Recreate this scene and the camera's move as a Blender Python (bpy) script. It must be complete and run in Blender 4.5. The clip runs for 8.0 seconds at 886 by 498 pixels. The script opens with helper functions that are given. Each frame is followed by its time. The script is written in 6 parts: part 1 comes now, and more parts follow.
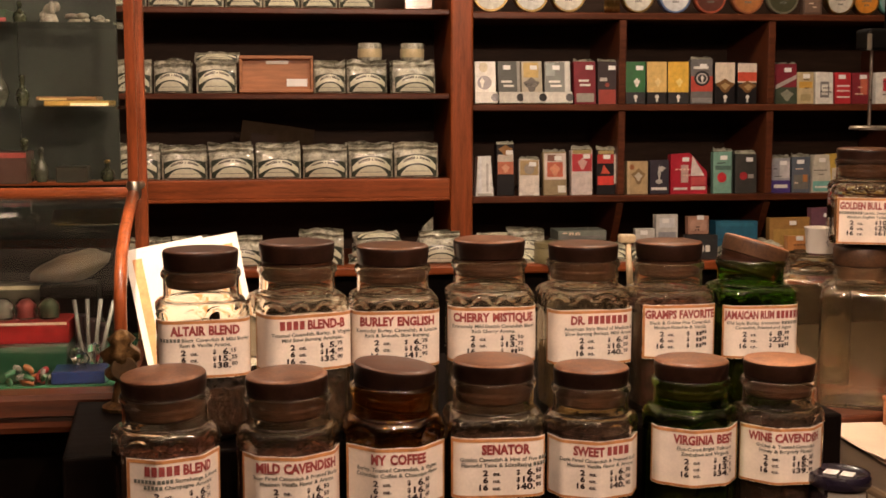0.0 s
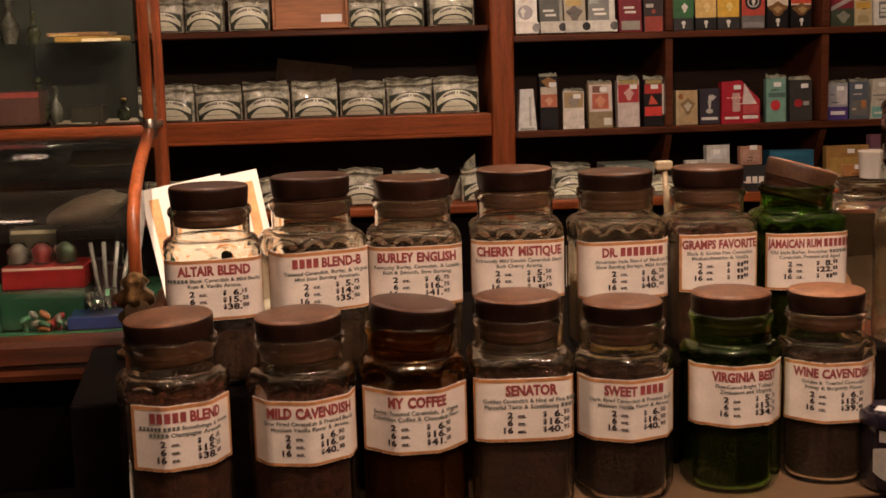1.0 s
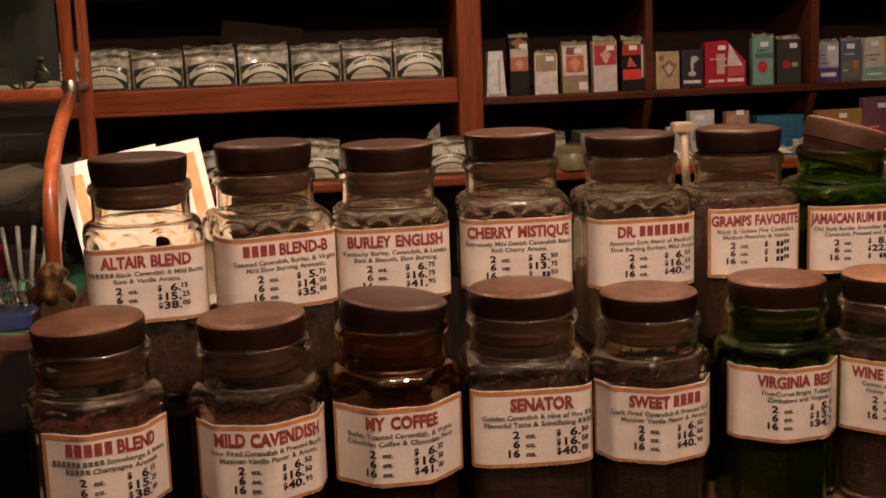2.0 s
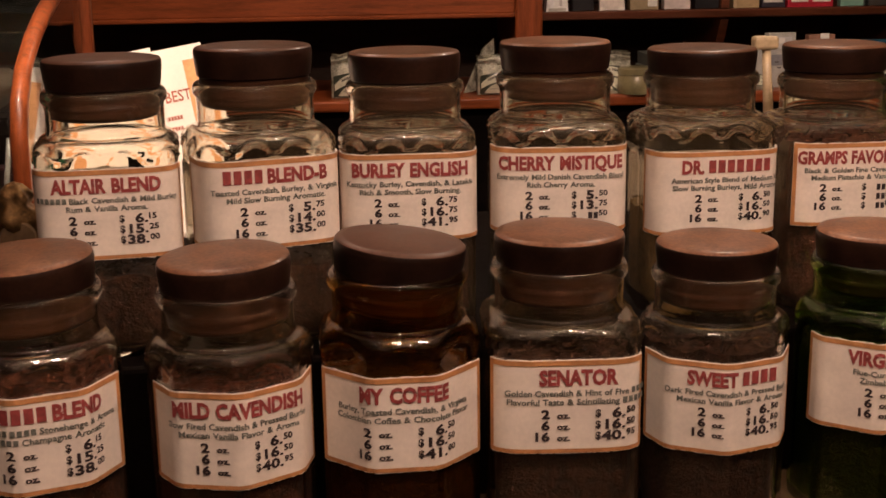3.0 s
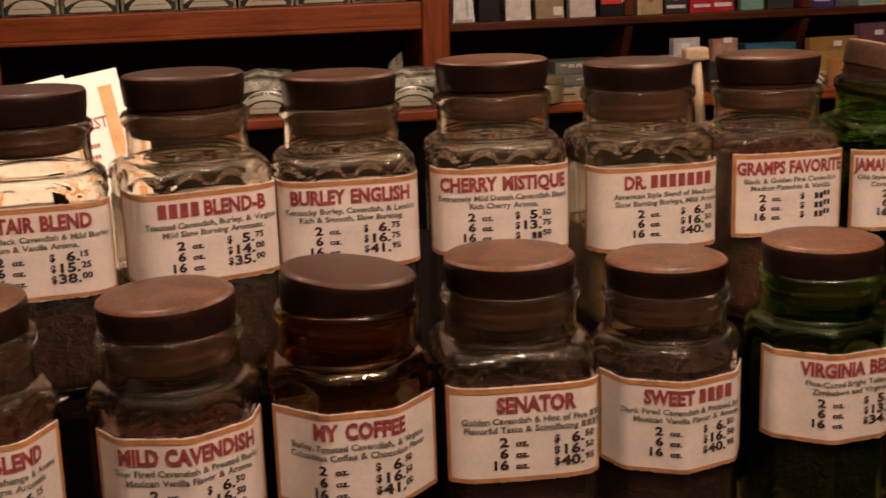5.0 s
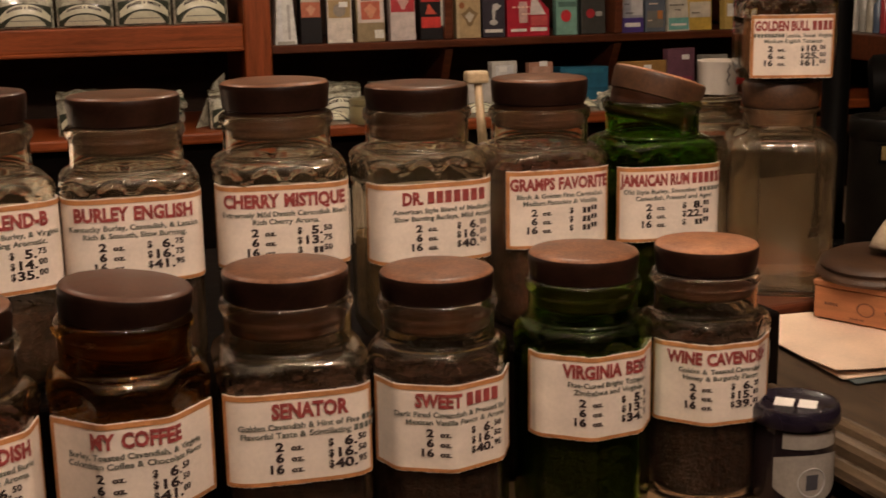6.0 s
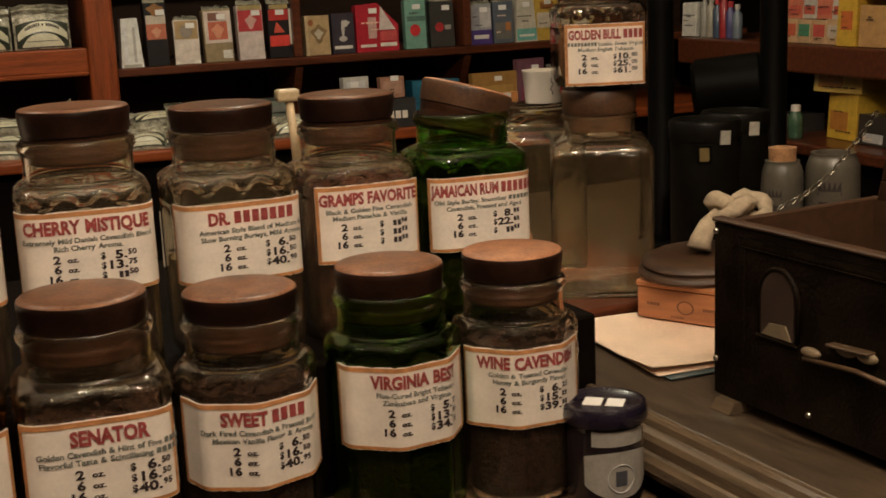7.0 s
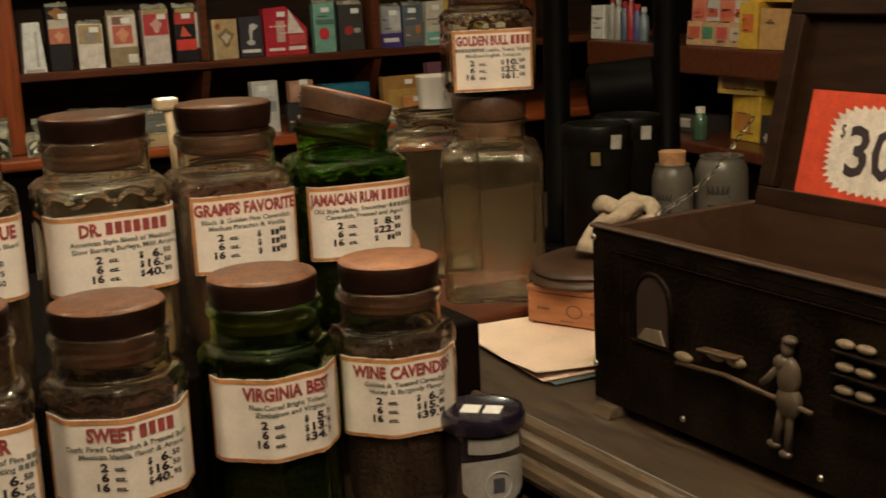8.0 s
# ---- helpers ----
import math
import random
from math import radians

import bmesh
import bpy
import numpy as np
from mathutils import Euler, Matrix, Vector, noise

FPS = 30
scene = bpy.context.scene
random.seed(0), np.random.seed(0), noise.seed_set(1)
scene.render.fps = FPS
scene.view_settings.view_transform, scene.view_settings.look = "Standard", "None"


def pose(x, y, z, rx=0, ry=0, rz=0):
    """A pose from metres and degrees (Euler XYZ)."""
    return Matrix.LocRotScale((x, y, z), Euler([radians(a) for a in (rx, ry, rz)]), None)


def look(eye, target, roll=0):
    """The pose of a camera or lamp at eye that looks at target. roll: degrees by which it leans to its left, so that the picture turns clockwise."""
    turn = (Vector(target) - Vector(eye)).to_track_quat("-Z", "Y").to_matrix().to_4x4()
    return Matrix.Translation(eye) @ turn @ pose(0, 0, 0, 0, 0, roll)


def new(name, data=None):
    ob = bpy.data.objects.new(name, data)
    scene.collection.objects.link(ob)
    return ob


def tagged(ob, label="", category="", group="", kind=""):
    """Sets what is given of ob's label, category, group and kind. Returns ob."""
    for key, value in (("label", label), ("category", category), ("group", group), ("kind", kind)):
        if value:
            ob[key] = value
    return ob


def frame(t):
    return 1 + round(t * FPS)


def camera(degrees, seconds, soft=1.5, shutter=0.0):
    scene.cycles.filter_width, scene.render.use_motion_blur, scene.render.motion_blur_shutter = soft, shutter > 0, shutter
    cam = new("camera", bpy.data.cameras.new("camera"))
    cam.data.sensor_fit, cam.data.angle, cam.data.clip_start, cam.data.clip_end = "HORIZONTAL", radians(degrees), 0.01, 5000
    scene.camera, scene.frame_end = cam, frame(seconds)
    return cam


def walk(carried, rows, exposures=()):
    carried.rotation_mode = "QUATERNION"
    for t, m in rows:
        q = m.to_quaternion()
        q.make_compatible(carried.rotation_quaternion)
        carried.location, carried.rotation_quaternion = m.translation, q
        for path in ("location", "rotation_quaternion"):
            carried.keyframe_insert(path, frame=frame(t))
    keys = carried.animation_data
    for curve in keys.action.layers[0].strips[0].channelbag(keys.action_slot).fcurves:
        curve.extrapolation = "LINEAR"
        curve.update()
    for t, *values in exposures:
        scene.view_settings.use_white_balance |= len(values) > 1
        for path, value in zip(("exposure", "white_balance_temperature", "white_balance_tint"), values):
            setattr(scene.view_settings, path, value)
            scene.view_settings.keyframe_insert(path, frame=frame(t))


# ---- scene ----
cam = camera(38.0, 8.0, soft=1.6, shutter=0.3)
PATH = [
    (0, (-0.018, -0.445, 1.55), (0.247, 1.523, 1.312), 0.0),
    (0.5, (0.023, -0.414, 1.528), (0.23, 1.557, 1.261), -0.1),
    (1, (0.057, -0.341, 1.517), (0.224, 1.626, 1.193), -1.6),
    (1.2, (0.042, -0.253, 1.514), (0.248, 1.71, 1.196), -1.0),
    (2.3, (0.046, 0.092, 1.45), (0.293, 2.039, 1.065), -2.1),
    (2.5, (0.072, 0.161, 1.438), (0.24, 2.114, 1.039), -2.8),
    (3, (0.118, 0.271, 1.428), (0.258, 2.207, 0.949), -0.8),
    (3.5, (0.085, 0.3, 1.441), (0.291, 2.231, 0.963), -0.0),
    (4, (0.043, 0.316, 1.432), (0.266, 2.247, 0.964), -0.6),
    (4.2, (0.042, 0.321, 1.432), (0.26, 2.247, 0.938), -0.7),
    (5.3, (0.096, 0.29, 1.44), (0.447, 2.205, 0.98), -1.8),
    (5.5, (0.107, 0.268, 1.438), (0.509, 2.174, 0.984), -1.0),
    (6, (0.134, 0.235, 1.443), (0.66, 2.113, 0.999), -1.0),
    (6.5, (0.166, 0.222, 1.444), (0.774, 2.078, 1.014), -1.7),
    (7, (0.215, 0.194, 1.443), (0.905, 2.022, 1.016), -2.5),
    (7.5, (0.256, 0.179, 1.444), (0.952, 2.008, 1.03), -2.5),
    (8, (0.275, 0.174, 1.449), (1.061, 1.961, 1.018), -2.5),
]
walk(cam, [(t, look(eye, target, roll)) for t, eye, target, roll in PATH],
     [(0, 0.60, 6500, 6), (0.5, 0.29, 6500, 7), (1, 0.13, 6500, 10), (2.5, 0.05, 6500, 12), (4, 0.02, 6500, 14), (5.5, 0.06, 6350, 8), (6.5, 0.03, 6150, -4), (8, 0.14, 5950, -16)])

# ---- light ----
world = bpy.data.worlds.new("shop_air")
scene.world = world
world.use_nodes = True
world.node_tree.nodes["Background"].inputs[0].default_value = (1.0, 0.75, 0.5, 1)
world.node_tree.nodes["Background"].inputs[1].default_value = 0.03


def overhead_lamp(x, y, z, watts, size=0.06, colour=(1.0, 0.71, 0.565)):
    data = bpy.data.lights.new("ceiling_bulb", "POINT")
    data.energy, data.shadow_soft_size, data.color = watts, size, colour
    ob = new("ceiling_bulb", data)
    ob.matrix_basis = pose(x, y, z)
    return ob


def spot(eye, target, watts, degrees, blend=0.5, colour=(1.0, 0.78, 0.60)):
    data = bpy.data.lights.new("spot_lamp", "SPOT")
    data.energy, data.spot_size, data.spot_blend, data.color = watts, radians(degrees), blend, colour
    data.shadow_soft_size = 0.03
    ob = new("spot_lamp", data)
    ob.matrix_basis = look(eye, target)
    return ob


overhead_lamp(-0.12, 0.54, 2.5, 3)
overhead_lamp(0.20, 0.50, 2.5, 13)
overhead_lamp(0.52, 0.50, 2.5, 43)
overhead_lamp(0.84, 0.54, 2.5, 36)
# unseen fill lamps, added to brighten the left, the room and the wall shelves
overhead_lamp(-0.9, 0.9, 2.6, 2)
overhead_lamp(0.3, -1.2, 2.6, 12)
overhead_lamp(-0.3, 2.75, 2.6, 17)
overhead_lamp(1.0, 2.85, 2.6, 21, colour=(1.0, 0.82, 0.65))
# unseen spot added to burn out the flyers behind the jars
spot((-0.25, 0.9, 2.65), (-0.17, 2.04, 1.17), 200, 12)


# ---- materials ----
def material(name, base, rough=0.5, metal=0.0, vary=0.25, scale=30.0, bump=0.1, coat=0.0, dark=None, fine=220.0, rand=0.0,
             stretch=(1, 1, 1), spec=0.5, bump_dist=0.002, island=0.0):
    """A principled surface with variation at two scales: broad patches and fine grain."""
    m = bpy.data.materials.new(name)
    m.use_nodes = True
    nt = m.node_tree
    b = nt.nodes["Principled BSDF"]
    b.inputs["Roughness"].default_value = rough
    b.inputs["Metallic"].default_value = metal
    b.inputs["Coat Weight"].default_value = coat
    b.inputs["Coat Roughness"].default_value = 0.12
    b.inputs["Specular IOR Level"].default_value = spec
    tc = nt.nodes.new("ShaderNodeTexCoord")
    mp = nt.nodes.new("ShaderNodeMapping")
    mp.inputs["Scale"].default_value = stretch
    nt.links.new(tc.outputs["Object"], mp.inputs["Vector"])
    n1 = nt.nodes.new("ShaderNodeTexNoise")
    n1.inputs["Scale"].default_value = scale
    n1.inputs["Detail"].default_value = 5
    n2 = nt.nodes.new("ShaderNodeTexNoise")
    n2.inputs["Scale"].default_value = fine
    n2.inputs["Detail"].default_value = 3
    for n in (n1, n2):
        nt.links.new(mp.outputs["Vector"], n.inputs["Vector"])
    mixn = nt.nodes.new("ShaderNodeMath")
    mixn.operation = "MULTIPLY_ADD"
    mixn.inputs[1].default_value = 0.35
    nt.links.new(n2.outputs["Fac"], mixn.inputs[0])
    half = nt.nodes.new("ShaderNodeMath")
    half.operation = "MULTIPLY"
    half.inputs[1].default_value = 0.65
    nt.links.new(n1.outputs["Fac"], half.inputs[0])
    nt.links.new(half.outputs[0], mixn.inputs[2])
    ramp = nt.nodes.new("ShaderNodeValToRGB")
    ramp.color_ramp.elements[0].position = 0.36
    ramp.color_ramp.elements[1].position = 0.64
    lo = dark if dark else tuple(c * (1 - vary) for c in base)
    hi = tuple(min(1.0, c * (1 + vary * 0.6)) for c in base)
    ramp.color_ramp.elements[0].color = (*lo, 1)
    ramp.color_ramp.elements[1].color = (*hi, 1)
    nt.links.new(mixn.outputs[0], ramp.inputs[0])
    out = ramp.outputs[0]
    if island:
        geo = nt.nodes.new("ShaderNodeNewGeometry")
        tone = nt.nodes.new("ShaderNodeHueSaturation")
        span = nt.nodes.new("ShaderNodeMapRange")
        span.inputs[3].default_value, span.inputs[4].default_value = 1 - 0.6 * island, 1 + island
        nt.links.new(geo.outputs["Random Per Island"], span.inputs[0])
        nt.links.new(span.outputs[0], tone.inputs["Value"])
        nt.links.new(out, tone.inputs["Color"])
        out = tone.outputs[0]
    if rand:
        info = nt.nodes.new("ShaderNodeObjectInfo")
        hsv = nt.nodes.new("ShaderNodeHueSaturation")
        mr = nt.nodes.new("ShaderNodeMapRange")
        mr.inputs[3].default_value, mr.inputs[4].default_value = 1 - rand, 1 + rand
        nt.links.new(info.outputs["Random"], mr.inputs[0])
        nt.links.new(mr.outputs[0], hsv.inputs["Value"])
        nt.links.new(out, hsv.inputs["Color"])
        out = hsv.outputs[0]
    nt.links.new(out, b.inputs["Base Color"])
    rr = nt.nodes.new("ShaderNodeMapRange")
    rr.inputs[3].default_value, rr.inputs[4].default_value = max(0.02, rough - 0.1), min(1, rough + 0.12)
    nt.links.new(n1.outputs["Fac"], rr.inputs[0])
    nt.links.new(rr.outputs[0], b.inputs["Roughness"])
    if bump:
        bp = nt.nodes.new("ShaderNodeBump")
        bp.inputs["Strength"].default_value = bump
        bp.inputs["Distance"].default_value = bump_dist
        nt.links.new(mixn.outputs[0], bp.inputs["Height"])
        nt.links.new(bp.outputs[0], b.inputs["Normal"])
    return m


def glass(name, colour=(1, 1, 1), rough=0.02, grime_haze=0.0):
    m = bpy.data.materials.new(name)
    m.use_nodes = True
    nt = m.node_tree
    b = nt.nodes["Principled BSDF"]
    b.inputs["Base Color"].default_value = (*colour, 1)
    b.inputs["Transmission Weight"].default_value = 1.0
    b.inputs["IOR"].default_value = 1.47
    b.inputs["Roughness"].default_value = rough
    tc = nt.nodes.new("ShaderNodeTexCoord")
    n = nt.nodes.new("ShaderNodeTexNoise")
    n.inputs["Scale"].default_value = 14
    n.inputs["Detail"].default_value = 2
    nt.links.new(tc.outputs["Object"], n.inputs["Vector"])
    bp = nt.nodes.new("ShaderNodeBump")
    bp.inputs["Strength"].default_value = 0.06
    bp.inputs["Distance"].default_value = 0.004
    nt.links.new(n.outputs["Fac"], bp.inputs["Height"])
    nt.links.new(bp.outputs[0], b.inputs["Normal"])
    if grime_haze:
        d = nt.nodes.new("ShaderNodeBsdfDiffuse")
        d.inputs[0].default_value = (0.62, 0.42, 0.22, 1)
        n3 = nt.nodes.new("ShaderNodeTexNoise")
        n3.inputs["Scale"].default_value = 22
        n3.inputs["Detail"].default_value = 6
        nt.links.new(tc.outputs["Object"], n3.inputs["Vector"])
        mr = nt.nodes.new("ShaderNodeMapRange")
        mr.inputs[1].default_value, mr.inputs[2].default_value = 0.3, 0.7
        mr.inputs[3].default_value, mr.inputs[4].default_value = grime_haze * 0.5, grime_haze * 1.4
        nt.links.new(n3.outputs["Fac"], mr.inputs[0])
        mx = nt.nodes.new("ShaderNodeMixShader")
        nt.links.new(mr.outputs[0], mx.inputs[0])
        nt.links.new(b.outputs[0], mx.inputs[1])
        nt.links.new(d.outputs[0], mx.inputs[2])
        nt.links.new(mx.outputs[0], nt.nodes["Material Output"].inputs[0])
    return m


MAHOGANY = material("mahogany", (0.30, 0.070, 0.018), 0.38, spec=0.3, vary=0.45, scale=9, fine=90, stretch=(0.6, 8, 8), coat=0.1, bump=0.06)
MAHOGANY_UP = material("mahogany_upright", (0.27, 0.062, 0.016), 0.38, spec=0.3, vary=0.45, scale=9, fine=90, stretch=(8, 8, 0.6), coat=0.1, bump=0.06)
# near-black base puts the shade of recesses and cabinet fronts into the colour
SHADED_DARK_WOOD = material("shade_blackened_wood", (0.0045, 0.0026, 0.0018), 0.6, spec=0.06, vary=0.5, scale=12, stretch=(1, 7, 7), bump=0.1)
MOULD_WOOD = material("worn_moulding_wood", (0.125, 0.086, 0.052), 0.30, vary=0.5, scale=16, fine=180, stretch=(6, 0.7, 6), coat=0.25, bump=0.25)
SHELF_WOOD = material("dark_red_shelf_wood", (0.105, 0.030, 0.012), 0.34, spec=0.35, vary=0.45, scale=9, fine=90, stretch=(0.6, 8, 8), coat=0.2, bump=0.08)
COUNTER_WOOD = material("worn_counter_wood", (0.072, 0.049, 0.029), 0.40, vary=0.6, scale=14, fine=160, stretch=(6, 0.8, 6), coat=0.2, bump=0.1)
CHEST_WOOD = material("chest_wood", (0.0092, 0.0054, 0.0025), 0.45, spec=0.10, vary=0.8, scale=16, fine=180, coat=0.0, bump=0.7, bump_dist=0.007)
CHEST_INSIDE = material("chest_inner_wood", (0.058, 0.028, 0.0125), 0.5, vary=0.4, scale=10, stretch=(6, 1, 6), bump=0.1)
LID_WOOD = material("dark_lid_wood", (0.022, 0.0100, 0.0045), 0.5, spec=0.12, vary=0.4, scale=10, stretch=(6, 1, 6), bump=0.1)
CEDAR = material("cedar", (0.42, 0.17, 0.07), 0.55, vary=0.3, scale=10, stretch=(1, 9, 9), bump=0.08)
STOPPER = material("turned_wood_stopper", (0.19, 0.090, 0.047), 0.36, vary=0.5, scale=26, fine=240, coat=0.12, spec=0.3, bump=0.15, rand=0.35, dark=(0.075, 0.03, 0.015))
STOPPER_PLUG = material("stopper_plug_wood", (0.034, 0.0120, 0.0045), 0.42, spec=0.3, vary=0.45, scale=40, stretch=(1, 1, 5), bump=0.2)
# stopper sides carry the shade left by overhead light in their near-black colour
SHADED_STOPPER_SIDE = material("shaded_stopper_side", (0.017, 0.0068, 0.0039), 0.38, spec=0.2, vary=0.5, scale=30, coat=0.1, bump=0.15, rand=0.2)
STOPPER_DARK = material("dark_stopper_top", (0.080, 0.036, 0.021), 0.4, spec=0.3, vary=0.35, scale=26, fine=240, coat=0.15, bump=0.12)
STOPPER_PALE = material("pale_worn_stopper_top", (0.40, 0.19, 0.095), 0.5, vary=0.3, scale=26, fine=240, bump=0.15, dark=(0.22, 0.09, 0.045))
STOPPER_TAN = material("tan_stopper_side", (0.085, 0.040, 0.017), 0.5, vary=0.5, scale=18, bump=0.15, dark=(0.035, 0.016, 0.008))
CORK = material("pale_cork", (0.42, 0.22, 0.10), 0.7, vary=0.35, scale=60, bump=0.3)
TOBACCO = material("cut_tobacco", (0.015, 0.0056, 0.0024), 0.7, spec=0.15, vary=0.8, scale=120, fine=420, bump=0.9, bump_dist=0.006, island=1.6)
TOBACCO_GOLD = material("golden_tobacco", (0.14, 0.06, 0.02), 0.75, spec=0.12, vary=0.7, scale=120, fine=420, bump=0.9, bump_dist=0.006, island=0.8)
TOBACCO_RED = material("red_brown_tobacco", (0.028, 0.0075, 0.0030), 0.7, spec=0.15, vary=0.8, scale=110, fine=420, bump=0.9, bump_dist=0.006, island=1.8)
TOBACCO_TAN = material("tan_tobacco", (0.20, 0.13, 0.055), 0.75, spec=0.12, vary=0.5, scale=110, fine=420, bump=0.9, bump_dist=0.006)
PAPER = material("label_paper", (0.81, 0.715, 0.62), 0.6, vary=0.10, scale=25, bump=0.03)
BORDER = material("orange_border_print", (0.52, 0.235, 0.085), 0.6, vary=0.3, scale=60, bump=0.02)
TITLE_RED = material("red_print", (0.31, 0.055, 0.05), 0.6, vary=0.35, scale=160, bump=0.0)
INK = material("black_print", (0.035, 0.022, 0.022), 0.6, vary=0.4, scale=200, bump=0.0)
INK_GREEN = material("grey_green_print", (0.15, 0.155, 0.13), 0.6, vary=0.4, scale=200, bump=0.0)
WHITE_PAPER = material("white_paper", (0.80, 0.74, 0.66), 0.6, vary=0.06, scale=20, bump=0.04)
CREAM_PAPER = material("cream_wrapping_paper", (0.86, 0.665, 0.51), 0.65, vary=0.12, scale=12, bump=0.1)
STICKER = material("white_sticker", (0.85, 0.83, 0.8), 0.45, vary=0.05, bump=0.0)
DULL_STEEL = material("dull_steel", (0.16, 0.14, 0.11), 0.4, metal=1.0, vary=0.4, scale=40, bump=0.1)
NICKEL = material("worn_nickel", (0.55, 0.48, 0.40), 0.3, metal=1.0, vary=0.3, scale=40, bump=0.1)
BRASS = material("aged_brass", (0.55, 0.33, 0.13), 0.35, metal=1.0, vary=0.4, scale=40, bump=0.1)
DULL_BRASS = material("tarnished_brass", (0.26, 0.15, 0.06), 0.45, metal=0.8, vary=0.6, scale=60, bump=0.4)
BLACK_IRON = material("black_enamel", (0.0026, 0.0023, 0.0019), 0.5, spec=0.06, vary=0.3, coat=0.0, bump=0.08)
BLACK_TIN = material("black_japanned_tin", (0.0055, 0.0045, 0.0030), 0.42, spec=0.12, vary=0.4, coat=0.04, bump=0.08)
PLASTER = material("brown_wall_paint", (0.06, 0.036, 0.022), 0.8, vary=0.2, scale=4, bump=0.1)
# unseen ceiling, made cream to bounce fill and give the jars broad glare
CEILING_BOUNCE = material("cream_bounce_ceiling", (0.50, 0.44, 0.35), 0.85, vary=0.15, scale=3, bump=0.1)
FLOORING = material("dark_floorboards", (0.08, 0.045, 0.025), 0.5, vary=0.4, scale=8, stretch=(1, 8, 1), bump=0.1)
STONEWARE = material("grey_stoneware", (0.100, 0.088, 0.066), 0.4, vary=0.2, scale=40, coat=0.2, bump=0.1)
LINEN = material("off_white_cotton", (0.46, 0.37, 0.26), 0.85, vary=0.2, scale=90, bump=0.4)
FELT = material("green_felt", (0.03, 0.16, 0.07), 0.9, vary=0.3, scale=200, bump=0.2)
PANEL_DARK = material("dark_green_print", (0.042, 0.050, 0.034), 0.3, vary=0.4, scale=60, coat=0.5, bump=0.15)
# back board colour holds the shade of the deep shelf bays
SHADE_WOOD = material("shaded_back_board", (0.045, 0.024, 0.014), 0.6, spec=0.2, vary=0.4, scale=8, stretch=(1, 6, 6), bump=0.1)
FILM = material("clear_film_over_tobacco", (0.20, 0.19, 0.14), 0.12, vary=0.75, scale=70, fine=260, coat=0.8, bump=0.55, bump_dist=0.006, rand=0.2)
FILM_WHITE = material("crinkled_clear_film", (0.46, 0.44, 0.345), 0.10, vary=0.65, scale=45, coat=1.0, bump=1.0, bump_dist=0.012, rand=0.15)
POUCH_LABEL = material("pale_green_white_label", (0.72, 0.70, 0.53), 0.35, vary=0.12, scale=60, coat=0.4, bump=0.12, rand=0.1)
CLEAR = glass("clear_jar_glass", (0.97, 0.94, 0.86), 0.004, grime_haze=0.004)
FILMY = glass("filmed_jar_glass", (0.97, 0.94, 0.86), 0.005, grime_haze=0.013)
AMBER = glass("amber_jar_glass", (0.70, 0.38, 0.08))
GREEN = glass("green_jar_glass", (0.34, 0.66, 0.13))
# dust on the square jars, with their faces' grey reflections mixed into the layer
DUSTY = glass("dusty_sheen_glass", (0.86, 0.83, 0.74), 0.03, grime_haze=0.018)
PANE = glass("case_glass", (0.93, 0.97, 0.94), 0.0)
THIN_PAPER = bpy.data.materials.new("thin_label_paper")
THIN_PAPER.use_nodes = True
_nt = THIN_PAPER.node_tree
_tr = _nt.nodes.new("ShaderNodeBsdfTranslucent")
_tr.inputs[0].default_value = (0.75, 0.68, 0.58, 1)
_mx = _nt.nodes.new("ShaderNodeMixShader")
_mx.inputs[0].default_value = 0.4
_nt.nodes["Principled BSDF"].inputs["Base Color"].default_value = (0.60, 0.54, 0.46, 1)
_nt.nodes["Principled BSDF"].inputs["Roughness"].default_value = 0.7
_nt.links.new(_nt.nodes["Principled BSDF"].outputs[0], _mx.inputs[1])
_nt.links.new(_tr.outputs[0], _mx.inputs[2])
_nt.links.new(_mx.outputs[0], _nt.nodes["Material Output"].inputs[0])
_cards = {}


def card(r, g, b, rough=0.35):
    key = (r, g, b)
    if key not in _cards:
        _cards[key] = material("printed_card", (r, g, b), rough, vary=0.22, scale=45, coat=0.6, bump=0.16, bump_dist=0.003)
    return _cards[key]


# ---- building helpers ----
COUNTER = pose(0, 0, 0, 0, 0, 4.7)     # the jar stand is a little askew to the shelf wall
SIDE = pose(0.262, 0.185, 1.44, 0, 0, 5.9) @ Matrix.Scale(0.935, 4) @ pose(0, 0, 0, 0, 0, -4.7) @ pose(-0.262, -0.185, -1.44) @ COUNTER     # the side counter


def thing(name, m, label, category, group="", kind=""):
    ob = new(name)
    ob.empty_display_size = 0.05
    ob.matrix_basis = m
    return tagged(ob, label, category, group, kind)


def mesh_of(bm, name, smooth=None):
    me = bpy.data.meshes.new(name)
    bm.to_mesh(me)
    bm.free()
    if smooth is not None:
        me.shade_smooth()
        if smooth < 180:
            me.set_sharp_from_angle(angle=radians(smooth))
    return me


def part(name, bm, mat, parent=None, label="", m=None, smooth=None):
    """One mesh object, under a thing or a part, or on its own."""
    me = mesh_of(bm, name, smooth) if isinstance(bm, bmesh.types.BMesh) else bm
    if not me.materials:
        me.materials.append(mat)
    ob = new(name, me)
    if parent is not None:
        ob.parent = parent
    if m is not None:
        ob.matrix_basis = m
    return tagged(ob, label)


